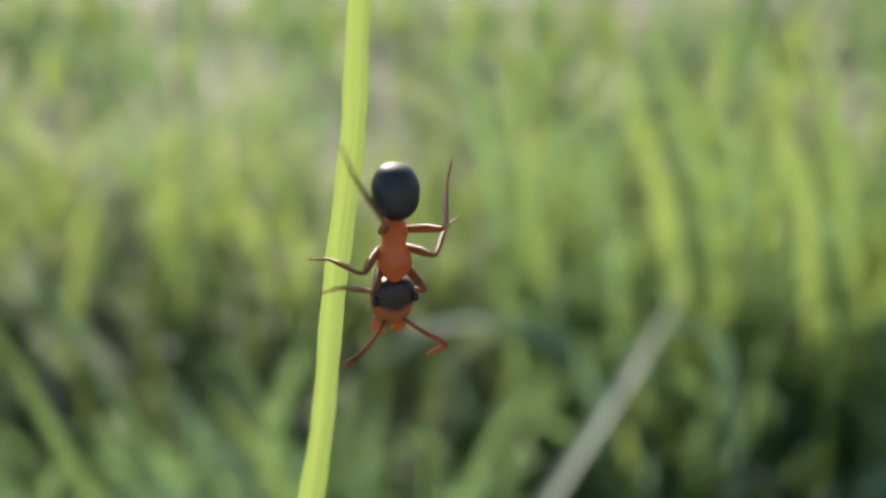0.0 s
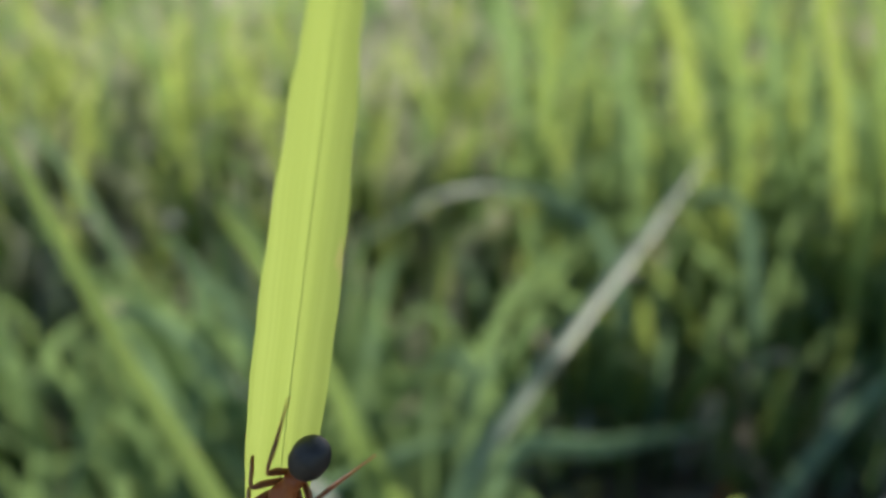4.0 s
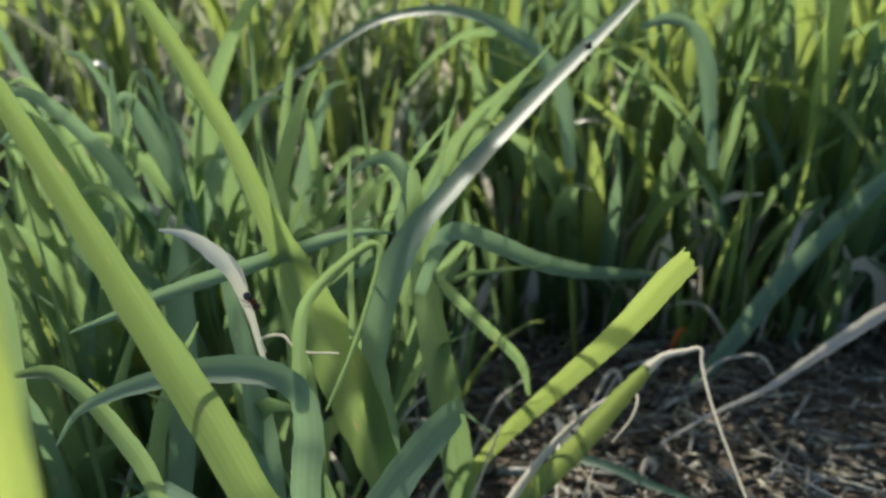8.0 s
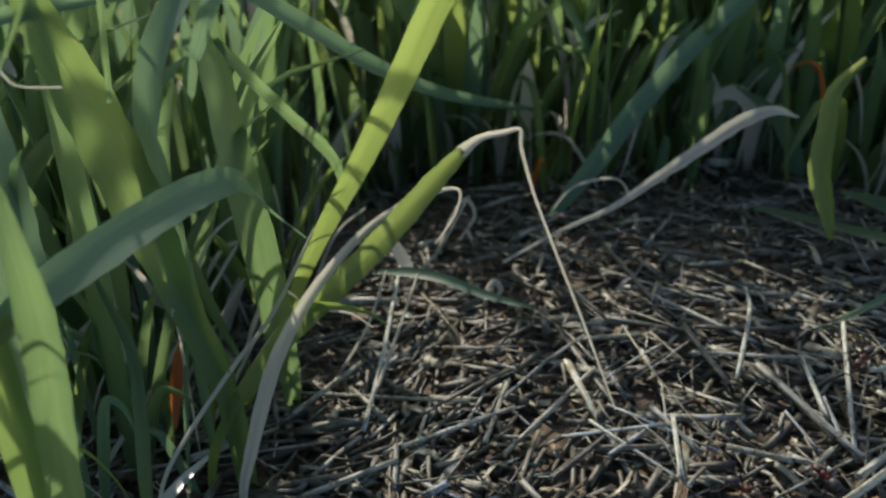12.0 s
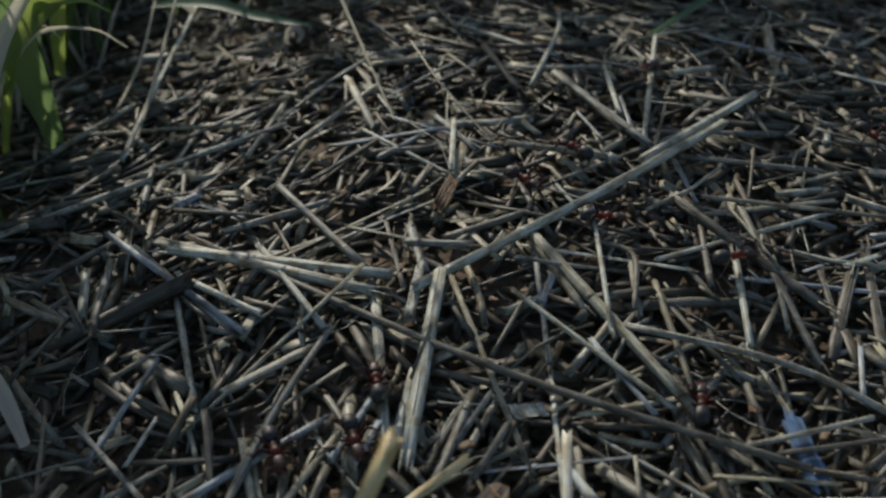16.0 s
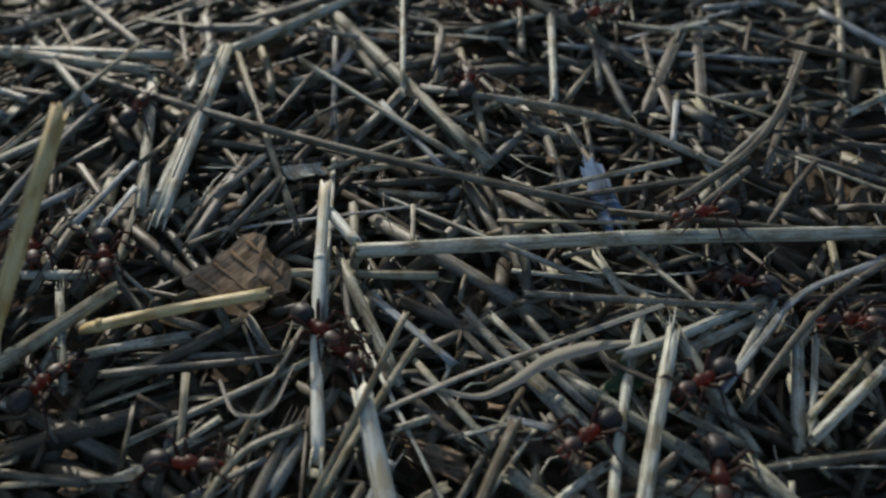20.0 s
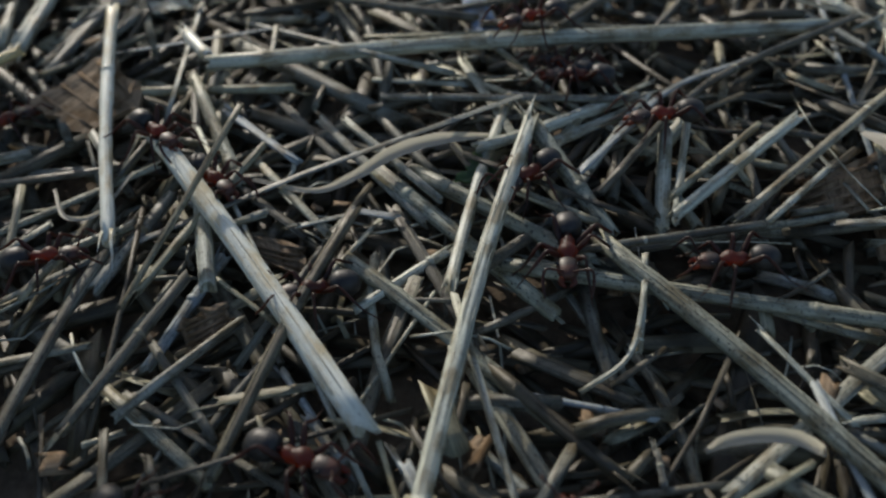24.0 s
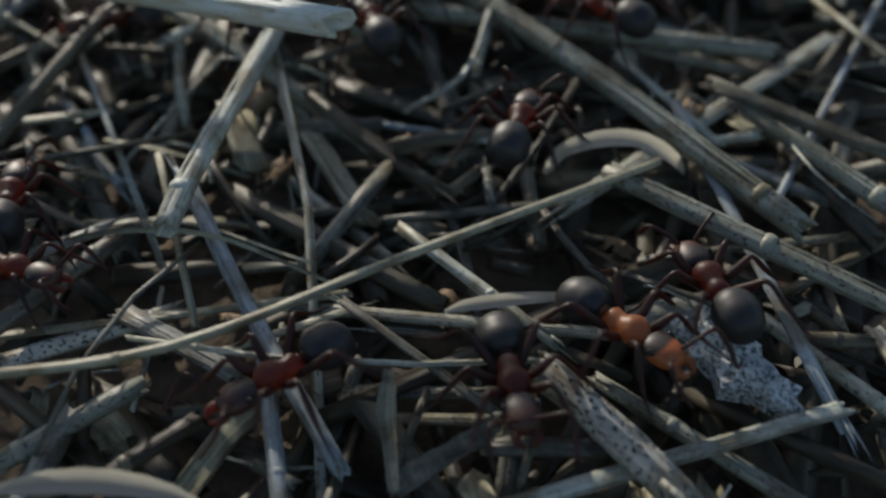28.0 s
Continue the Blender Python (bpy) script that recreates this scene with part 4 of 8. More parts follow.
leaf(plant, "leaf", DRY, [(-6.80, 9.10, 0.62, 0.112), (-6.60, 8.86, 0.42, 0.288), (-6.38, 8.64, 0.22, 0.264), (-6.27, 8.55, 0.07, 0.088)], (0.05, -0.47, 0.88), 0.05)
plant = grass_plant("teal grass plant with a hanging withered leaf")
leaf(plant, "stem", BLUE_GREEN, [(-18.03, 6.15, -3.64, 0.205), (-18.03, 6.27, -2.31, 0.307), (-18.04, 6.55, -1.23, 0.408), (-18.07, 7.69, 0.64, 0.515), (-17.98, 9.14, 2.99, 0.540), (-17.87, 10.09, 4.51, 0.434), (-17.94, 10.93, 5.92, 0.273), (-18.29, 11.80, 7.43, 0.082)], (0.45, -0.74, 0.50), 0.30)
leaf(plant, "withered_leaf", DRY, [(-17.78, 10.16, 4.79, 0.081), (-17.24, 10.22, 4.74, 0.115), (-16.71, 10.24, 4.43, 0.223), (-16.02, 10.02, 4.06, 0.335), (-15.37, 9.80, 3.71, 0.255), (-15.13, 9.70, 3.48, 0.063)], (0.24, -0.48, 0.85), 0.20, "white withered hanging leaf")
leaf(plant, "leaf", BLUE_GREEN, [(-18.16, 11.58, 6.66, 0.134), (-17.86, 11.67, 6.72, 0.311), (-17.16, 11.35, 5.80, 0.502), (-16.50, 10.99, 4.82, 0.477), (-16.03, 10.56, 3.99, 0.320), (-15.91, 10.30, 3.51, 0.110)], (0.41, -0.80, 0.43), 0.18)
plant = grass_plant("white withered leaf bent over a green stalk")
leaf(plant, "leaf", GLINT, [(-12.87, 2.70, 8.68, 0.030), (-12.41, 2.70, 8.63, 0.160), (-12.00, 2.70, 8.34, 0.280), (-11.71, 2.70, 8.03, 0.260), (-11.59, 2.70, 7.57, 0.160), (-11.49, 2.70, 7.15, 0.120), (-11.37, 2.70, 6.41, 0.080)], (0.1, -0.6, 0.8), 0.15)
plant = grass_plant("upright teal grass leaves among the sward")
leaf(plant, "leaf", BLUE_GREEN, [(-13.95, 3.34, -2.35, 0.227), (-13.95, 3.43, -0.67, 0.341), (-13.95, 3.63, 0.77, 0.454), (-13.95, 4.36, 2.54, 0.515), (-14.03, 5.12, 4.20, 0.532), (-14.21, 5.76, 5.49, 0.485), (-14.32, 6.23, 6.48, 0.154)], (0.37, -0.71, 0.60), 0.18)
leaf(plant, "leaf", BLUE_GREEN, [(-11.23, 2.33, -1.60, 0.232), (-11.28, 2.41, 0.72, 0.348), (-11.39, 2.60, 2.82, 0.459), (-11.67, 3.09, 4.08, 0.512), (-11.98, 3.61, 5.01, 0.429), (-12.40, 4.16, 6.04, 0.310), (-12.70, 4.57, 6.80, 0.231), (-12.87, 4.75, 7.14, 0.076)], (0.32, -0.73, 0.60), 0.18)
plant = grass_plant("slender grass leaf stretched level between the stalks")
leaf(plant, "leaf", BLUE_GREEN, [(-13.80, 1.31, 7.60, 0.031), (-13.46, 2.01, 7.48, 0.128), (-12.98, 2.97, 7.36, 0.222), (-12.16, 4.10, 7.23, 0.273), (-11.22, 5.28, 7.15, 0.232), (-10.61, 5.93, 7.07, 0.144), (-10.06, 6.29, 6.92, 0.053)], (0.33, -0.78, 0.53), 0.25)
plant = grass_plant("low arching green grass leaf")
leaf(plant, "leaf", GREEN, [(-13.76, -0.14, 7.93, 0.105), (-13.38, 0.11, 7.83, 0.220), (-13.00, 0.18, 7.45, 0.244), (-12.57, 0.14, 6.88, 0.281), (-12.19, 0.06, 6.26, 0.279), (-11.90, -0.11, 5.50, 0.149)], (0.25, -0.38, 0.89), 0.15)
plant = grass_plant("small grey-green grass leaf arched over")
leaf(plant, "leaf", BLUE_GREEN, [(-11.88, 8.00, 6.37, 0.043), (-11.28, 8.52, 7.05, 0.101), (-10.73, 8.73, 7.24, 0.298), (-10.33, 8.61, 6.92, 0.334), (-10.07, 8.27, 6.30, 0.251), (-9.88, 7.91, 5.65, 0.092)], (0.21, -0.86, 0.47), 0.20)
plant = grass_plant("arching blue-green grass leaf with a brown tip")
leaf(plant, "leaf", BLUE_GREEN, [(-16.12, 16.35, 4.96, 0.262), (-14.71, 16.89, 6.03, 0.373), (-13.18, 17.51, 6.99, 0.482), (-11.83, 17.73, 7.36, 0.539), (-10.48, 17.85, 7.35, 0.556), (-9.26, 17.79, 6.91, 0.569), (-8.24, 17.58, 6.27, 0.509), (-7.57, 17.13, 5.15, 0.465), (-7.23, 16.37, 3.61, 0.318)], (-0.25, -0.2, 0.94), 0.15)
leaf(plant, "withered_tip", DRY, [(-15.97, 16.44, 5.06, 0.229), (-16.60, 16.15, 4.57, 0.256), (-17.00, 16.00, 4.24, 0.064)], (0.21, -0.54, 0.81), 0.10, "tan withered tip")
plant = grass_plant("white withered grass leaf hanging in the sward")
leaf(plant, "leaf", DRY, [(-1.19, 25.59, 3.01, 0.099), (-0.74, 25.85, 3.31, 0.403), (-0.07, 26.06, 3.48, 0.559), (0.73, 26.13, 3.35, 0.488), (1.49, 25.91, 2.78, 0.172)], (-0.11, -0.59, 0.80), 0.20)
plant = grass_plant("arched teal grass leaf in the sward")
leaf(plant, "leaf", BLUE_GREEN, [(-5.70, 17.95, 7.32, 0.148), (-5.04, 18.19, 7.51, 0.404), (-4.33, 18.20, 7.34, 0.361), (-3.85, 17.80, 6.54, 0.516), (-3.64, 17.19, 5.48, 0.403), (-3.36, 16.35, 4.02, 0.279)], (-0.04, -0.60, 0.80), 0.20)
plant = grass_plant("thin upright grass shoot")
leaf(plant, "leaf", GREEN, [(-10.24, 3.90, 6.16, 0.096), (-10.32, 4.30, 7.61, 0.104), (-10.45, 4.82, 8.50, 0.085), (-10.50, 5.13, 9.03, 0.028)], (0.24, -0.83, 0.50), 0.18)
plant = grass_plant("thin dark grass stem by the litter")
leaf(plant, "stem", GREEN, [(-9.57, 1.31, -1.11, 0.113), (-9.61, 1.43, -0.15, 0.170), (-9.69, 1.72, 0.59, 0.226), (-9.87, 2.33, 1.53, 0.225), (-10.19, 2.97, 2.17, 0.181), (-10.83, 3.57, 2.83, 0.105), (-11.16, 3.93, 3.24, 0.045)], (0.33, -0.68, 0.66), 0.18)
plant = grass_plant("green blade leaning through the sward")
leaf(plant, "leaf", GREEN, [(-13.53, -0.90, -1.77, 0.123), (-13.58, -0.81, 1.67, 0.185), (-13.69, -0.60, 4.83, 0.243), (-14.11, 0.20, 6.65, 0.288), (-14.42, 0.83, 8.15, 0.284), (-14.66, 1.28, 9.34, 0.155)], (0.50, -0.64, 0.58), 0.18)
plant = grass_plant("grey straw stalk leaning on the grass")
leaf(plant, "stem", DRY, [(-11.18, 2.74, -0.93, 0.097), (-10.68, 4.30, -0.24, 0.102), (-10.28, 6.03, 0.35, 0.090), (-9.91, 7.84, 0.88, 0.067)], (0.40, -0.72, 0.57), 0.35)
plant = grass_plant("thin grey withered stalk between the shoots")
leaf(plant, "stem", DRY, [(-9.56, 1.36, -1.11, 0.043), (-9.48, 1.56, -0.13, 0.064), (-9.30, 2.02, 0.60, 0.073), (-8.69, 3.55, 1.34, 0.084), (-8.26, 4.79, 1.67, 0.082), (-7.86, 6.55, 2.42, 0.050)], (0.22, -0.72, 0.66), 0.35)
plant = grass_plant("pale withered grass thread across the leaves")
leaf(plant, "leaf", DRY, [(-10.92, 1.69, 7.39, 0.041), (-10.99, 1.78, 7.57, 0.035), (-10.70, 1.86, 7.61, 0.047), (-10.43, 1.79, 7.42, 0.032), (-9.86, 1.88, 7.40, 0.033)], (0.28, -0.76, 0.59), 0.18)
plant = grass_plant("rust-red withered leaf glowing against the light")
leaf(plant, "leaf", RUST, [(-9.90, 4.39, 1.14, 0.058), (-9.93, 4.15, 0.83, 0.194), (-9.87, 3.72, 0.42, 0.213), (-9.81, 3.35, -0.08, 0.058)], (0.40, -0.71, 0.58), 0.15)
# added scraps in place of glints on leaves, turned to mirror the sun
plant = grass_plant("added pale scrap turned to glint like a sunlit leaf")
leaf(plant, "leaf", GLINT, [(-7.21, 37.88, 1.14, 0.091), (-7.02, 37.99, 1.27, 0.229), (-6.81, 38.04, 1.28, 0.275), (-6.63, 38.03, 1.20, 0.163), (-6.52, 37.99, 1.08, 0.089)], (-0.26, -0.06, 0.96), 0.15)
plant = grass_plant("added pale scrap turned to glint like a sunlit leaf")
leaf(plant, "leaf", GLINT, [(-28.02, 24.05, 0.56, 0.077), (-27.81, 24.18, 0.71, 0.262), (-27.57, 24.24, 0.72, 0.314), (-27.37, 24.23, 0.63, 0.186), (-27.24, 24.18, 0.49, 0.075)], (-0.26, -0.06, 0.96), 0.15)
plant = grass_plant("added pale scrap turned to glint like a sunlit leaf")
leaf(plant, "leaf", GLINT, [(-0.69, 27.04, -1.77, 0.074), (-0.53, 27.14, -1.66, 0.197), (-0.35, 27.18, -1.65, 0.235), (-0.20, 27.18, -1.72, 0.140), (-0.10, 27.14, -1.83, 0.072)], (-0.26, -0.06, 0.96), 0.15)
plant = grass_plant("added pale scrap turned to glint like a sunlit leaf")
leaf(plant, "leaf", GLINT, [(-9.45, 35.82, 3.64, 0.086), (-9.23, 35.95, 3.78, 0.262), (-9.00, 36.01, 3.79, 0.314), (-8.79, 36.00, 3.71, 0.186), (-8.66, 35.95, 3.56, 0.084)], (-0.26, -0.06, 0.96), 0.15)
plant = grass_plant("added pale scrap turned to glint like a sunlit leaf")
leaf(plant, "leaf", GLINT, [(2.58, 42.58, -1.20, 0.097), (2.80, 42.71, -1.05, 0.262), (3.03, 42.77, -1.04, 0.314), (3.24, 42.76, -1.13, 0.186), (3.37, 42.72, -1.27, 0.095)], (-0.26, -0.06, 0.96), 0.15)
plant = grass_plant("added pale scrap turned to glint like a sunlit leaf")
leaf(plant, "leaf", GLINT, [(-24.51, 33.75, 2.05, 0.089), (-24.23, 33.92, 2.23, 0.328), (-23.94, 33.98, 2.24, 0.392), (-23.68, 33.98, 2.13, 0.233), (-23.52, 33.92, 1.95, 0.087)], (-0.26, -0.06, 0.96), 0.15)
plant = grass_plant("added pale scrap turned to glint like a sunlit leaf")
leaf(plant, "leaf", GLINT, [(-35.10, 40.05, 4.25, 0.101), (-34.80, 40.23, 4.45, 0.360), (-34.48, 40.31, 4.46, 0.431), (-34.19, 40.30, 4.34, 0.256), (-34.01, 40.23, 4.15, 0.099)], (-0.26, -0.06, 0.96), 0.15)
plant = grass_plant("added pale scrap turned to glint like a sunlit leaf")
leaf(plant, "leaf", GLINT, [(-23.71, 19.77, 3.96, 0.066), (-23.49, 19.90, 4.11, 0.262), (-23.26, 19.95, 4.12, 0.314), (-23.05, 19.95, 4.03, 0.186), (-22.92, 19.90, 3.89, 0.064)], (-0.26, -0.06, 0.96), 0.15)
plant = grass_plant("thin grey withered stalk rising from the litter")
leaf(plant, "leaf", DRY, [(-10.59, 14.03, -3.25, 0.090), (-10.16, 14.82, -2.14, 0.090), (-9.78, 15.51, -1.17, 0.060)], (0.19, -0.81, 0.55), 0.25)
plant = grass_plant("long tan withered thread leaning over the litter")
leaf(plant, "leaf", DRY, [(-6.60, 5.02, -0.77, 0.073), (-6.26, 5.69, 0.18, 0.074), (-5.86, 6.62, 1.51, 0.042)], (0.08, -0.74, 0.67), 0.25)
plant = grass_plant("grey withered stalk at the foot of the shoots")
leaf(plant, "leaf", DRY, [(-9.78, 4.67, -1.44, 0.091), (-9.23, 5.45, -0.37, 0.081), (-8.68, 6.29, 0.80, 0.051)], (0.22, -0.70, 0.68), 0.25)
plant = grass_plant("thin withered thread over the litter")
leaf(plant, "leaf", DRY, [(-6.67, 10.70, -1.78, 0.060), (-5.97, 11.23, -1.11, 0.069), (-5.33, 12.07, 0.04, 0.049)], (0.05, -0.81, 0.59), 0.25)
plant = grass_plant("curled withered grass tip over straw")
leaf(plant, "leaf", DRY, [(-6.15, 11.88, -1.88, 0.081), (-5.75, 12.59, -0.88, 0.077), (-5.45, 12.83, -0.56, 0.102), (-5.21, 12.62, -0.93, 0.087), (-5.54, 12.25, -1.43, 0.049)], (0.04, -0.82, 0.57), 0.25)
plant = grass_plant("pale withered leaf sheath at the foot of the shoots")
leaf(plant, "leaf", DRY, [(-10.71, 8.47, -2.31, 0.208), (-10.50, 9.10, -1.40, 0.275), (-10.06, 9.69, -0.59, 0.094)], (0.23, -0.74, 0.63), 0.25)
plant = grass_plant("thin pale thread between the shoots")
leaf(plant, "leaf", DRY, [(-7.51, 6.26, -1.18, 0.061), (-6.96, 6.94, -0.26, 0.065), (-6.66, 7.65, 0.76, 0.045)], (0.11, -0.75, 0.66), 0.25)
plant = grass_plant("thin withered stalk by the torn leaf")
leaf(plant, "leaf", DRY, [(-9.03, 9.90, -2.19, 0.078), (-8.50, 10.91, -0.77, 0.072), (-7.81, 11.40, -0.16, 0.042)], (0.15, -0.79, 0.60), 0.25)
plant = grass_plant("grey withered thread beside the shoots")
leaf(plant, "leaf", DRY, [(-10.80, 5.51, -1.82, 0.088), (-10.33, 6.31, -0.70, 0.074), (-9.58, 7.22, 0.53, 0.041)], (0.25, -0.70, 0.66), 0.25)
plant = grass_plant("thin upright green stem at the sward edge")
leaf(plant, "leaf", GREEN, [(-3.54, 19.90, -2.54, 0.166), (-3.77, 21.35, -0.30, 0.184), (-3.87, 22.76, 1.86, 0.092)], (-0.03, -0.90, 0.43), 0.25)
plant = grass_plant("small yellow stem at the sward edge")
leaf(plant, "leaf", BRIGHT, [(2.70, 23.49, -2.67, 0.178), (2.66, 24.25, -1.51, 0.197), (2.68, 25.02, -0.35, 0.098)], (-0.19, -0.89, 0.41), 0.25)
plant = grass_plant("small red-brown stem at the sward edge")
leaf(plant, "leaf", RUST, [(-1.48, 24.10, -2.78, 0.135), (-2.13, 24.82, -1.57, 0.173), (-2.65, 25.42, -0.56, 0.096)], (-0.07, -0.91, 0.42), 0.25)
plant = grass_plant("thin green stem beside the torn leaf")
leaf(plant, "leaf", GREEN, [(-8.31, 13.76, -2.76, 0.126), (-9.18, 15.41, -0.11, 0.125), (-9.97, 16.62, 1.88, 0.062)], (0.16, -0.85, 0.50), 0.25)
plant = grass_plant("green stem among the broad leaves")
leaf(plant, "leaf", GREEN, [(-11.13, 4.75, -1.76, 0.304), (-11.18, 5.45, -0.68, 0.304), (-11.30, 6.21, 0.49, 0.164)], (0.30, -0.68, 0.67), 0.25)
plant = grass_plant("narrow yellow-green leaf in the plants")
leaf(plant, "leaf", BRIGHT, [(-9.76, 6.05, -1.67, 0.178), (-10.42, 6.63, -0.67, 0.303), (-10.77, 7.32, 0.45, 0.120)], (0.25, -0.71, 0.66), 0.25)
plant = grass_plant("short bright shoot among dry stalks")
leaf(plant, "leaf", BRIGHT, [(-12.05, 4.80, -1.97, 0.228), (-12.53, 5.45, -0.89, 0.299), (-12.88, 6.06, 0.09, 0.093)], (0.35, -0.66, 0.67), 0.25)
plant = grass_plant("withered stalk leaning among green leaves")
leaf(plant, "leaf", DRY, [(-11.74, 4.98, -1.94, 0.093), (-12.26, 5.82, -0.55, 0.094), (-12.62, 6.83, 1.03, 0.047)], (0.34, -0.68, 0.65), 0.25)

plant = grass_plant("tall upright grass blade standing in the backlit sward")
leaf(plant, "leaf", BRIGHT, [(-3.70, 24.00, -2.60, 0.38), (-4.60, 24.00, 2.97, 0.75), (-5.12, 24.00, 6.11, 0.72), (-5.90, 24.00, 9.22, 0.65), (-6.77, 24.00, 11.74, 0.52), (-7.82, 24.00, 14.65, 0.12)], (0.10, -0.85, 0.45), 0.2)
plant = grass_plant("tall upright grass blade standing in the backlit sward")
leaf(plant, "leaf", LIME, [(-1.97, 26.00, -2.60, 0.35), (-3.43, 26.00, 4.89, 0.70), (-4.16, 26.00, 8.63, 0.66), (-5.26, 26.00, 11.66, 0.53), (-6.68, 26.00, 14.68, 0.12)], (0.30, -0.85, 0.45), 0.2)
plant = grass_plant("tall upright grass blade standing in the backlit sward")
leaf(plant, "leaf", BRIGHT, [(1.14, 22.00, -2.60, 0.30), (-0.78, 22.00, 6.57, 0.60), (-1.42, 22.00, 9.66, 0.56), (-2.35, 22.00, 12.52, 0.45), (-3.29, 22.00, 15.18, 0.12)], (0.10, -0.85, 0.45), 0.2)
plant = grass_plant("tall upright grass blade standing in the backlit sward")
leaf(plant, "leaf", LIME, [(0.08, 20.00, -2.60, 0.33), (-0.24, 20.00, 4.79, 0.65), (-0.36, 20.00, 7.56, 0.63), (-0.72, 20.00, 11.16, 0.56), (-1.39, 20.00, 13.77, 0.45), (-2.27, 20.00, 16.49, 0.12)], (0.30, -0.85, 0.45), 0.2)
plant = grass_plant("tall upright grass blade standing in the backlit sward")
leaf(plant, "leaf", LIME, [(-10.96, 27.00, -2.60, 0.30), (-10.95, 27.00, 4.76, 0.60), (-10.94, 27.00, 7.83, 0.56), (-11.35, 27.00, 10.68, 0.45), (-11.95, 27.00, 13.55, 0.12)], (0.30, -0.85, 0.45), 0.2)
plant = grass_plant("tall upright grass blade standing in the backlit sward")
leaf(plant, "leaf", GREEN, [(-10.27, 28.00, -2.60, 0.30), (-12.52, 28.00, 8.31, 0.60), (-13.11, 28.00, 11.19, 0.52), (-13.89, 28.00, 13.69, 0.12)], (0.10, -0.85, 0.45), 0.2)
plant = grass_plant("tall upright grass blade standing in the backlit sward")
leaf(plant, "leaf", GREEN, [(-6.45, 24.00, -2.60, 0.25), (-7.11, 24.00, 3.66, 0.50), (-7.43, 24.00, 6.80, 0.47), (-8.12, 24.00, 9.69, 0.38), (-8.77, 24.00, 12.41, 0.12)], (0.10, -0.85, 0.45), 0.2)
plant = grass_plant("tall upright grass blade standing in the backlit sward")
leaf(plant, "leaf", GREEN, [(-1.92, 25.00, -2.60, 0.28), (-2.35, 25.00, 3.84, 0.55), (-2.56, 25.00, 6.97, 0.52), (-3.35, 25.00, 10.25, 0.42), (-4.43, 25.00, 13.10, 0.12)], (0.10, -0.85, 0.45), 0.2)
plant = grass_plant("tall upright grass blade standing in the backlit sward")
leaf(plant, "leaf", BRIGHT, [(-19.41, 26.00, -2.60, 0.30), (-21.09, 26.00, 2.83, 0.60), (-21.85, 26.00, 5.31, 0.56), (-22.89, 26.00, 8.12, 0.45), (-23.90, 26.00, 10.56, 0.12)], (0.10, -0.85, 0.45), 0.2)
plant = grass_plant("tall upright grass blade standing in the backlit sward")
leaf(plant, "leaf", LIME, [(-25.09, 29.00, -2.60, 0.33), (-26.75, 29.00, 2.32, 0.65), (-27.91, 29.00, 5.76, 0.56), (-29.30, 29.00, 8.74, 0.12)], (0.30, -0.85, 0.45), 0.2)
plant = grass_plant("tall upright grass blade standing in the backlit sward")
leaf(plant, "leaf", BRIGHT, [(-18.28, 24.00, -2.60, 0.25), (-19.31, 24.00, 4.91, 0.50), (-19.75, 24.00, 8.10, 0.43), (-20.60, 24.00, 10.85, 0.12)], (0.10, -0.85, 0.45), 0.2)
plant = grass_plant("tall upright grass blade standing in the backlit sward")
leaf(plant, "leaf", BRIGHT, [(-31.15, 31.00, -2.60, 0.35), (-31.86, 31.00, -0.52, 0.70), (-33.05, 31.00, 2.98, 0.60), (-34.94, 31.00, 6.79, 0.12)], (0.10, -0.85, 0.45), 0.2)

straw("long beige straw lying across the nest heap", PALE, [(0.93, -3.16, 0.60), (3.49, -2.95, 0.61), (6.65, -2.64, 0.47)], 0.072, 0.95)
straw("short white bleached straw stub on the heap", BLEACHED, [(0.60, -2.56, 0.59), (0.91, -3.05, 0.60)], 0.054, 0.90)
straw("bleached pale straw piece lying on the nest heap", PALE, [(3.82, -4.06, 0.51), (3.41, -5.47, 0.35), (3.15, -6.56, 0.21), (2.95, -7.51, 0.12), (2.89, -7.87, 0.06)], 0.064, 0.90)
straw("grey-green straw piece speckled with dark mould", SPOT, [(3.82, -4.07, 0.46), (4.39, -5.17, 0.11)], 0.070, 0.80)
straw("weathered grey straw piece lying on the nest heap", STRAW, [(1.43, -4.21, 0.83), (1.02, -5.06, 0.44), (0.63, -5.80, 0.07)], 0.031, 0.70)
straw("weathered grey straw piece lying on the nest heap", STRAW, [(-4.65, 1.52, 0.18), (-0.19, -1.17, 0.61), (3.37, -2.44, 0.57)], 0.047, 0.90)
straw("weathered grey straw piece lying on the nest heap", STRAW, [(1.47, -0.42, 0.70), (3.40, -0.99, 0.72), (4.72, -1.75, 0.59)], 0.044, 0.90)
straw("bleached pale straw piece lying on the nest heap", PALE, [(3.40, 4.13, 0.86), (1.14, 2.06, 0.81), (-1.27, 0.26, 0.55)], 0.074, 0.90)
straw("weathered grey straw piece lying on the nest heap", STRAW, [(0.31, 1.36, 0.68), (2.22, -1.76, 0.61)], 0.072, 0.90)
straw("weathered grey straw piece lying on the nest heap", STRAW, [(-3.53, 2.68, 0.31), (-1.99, 0.74, 0.45)], 0.057, 0.90)
straw("blue-grey weathered straw piece on the nest heap", BLUISH, [(-5.89, 1.60, 0.09), (-3.43, -0.45, 0.26)], 0.047, 0.90)
straw("weathered grey straw piece lying on the nest heap", STRAW, [(-5.06, 1.42, 0.13), (-1.76, 0.18, 0.51)], 0.074, 0.90)
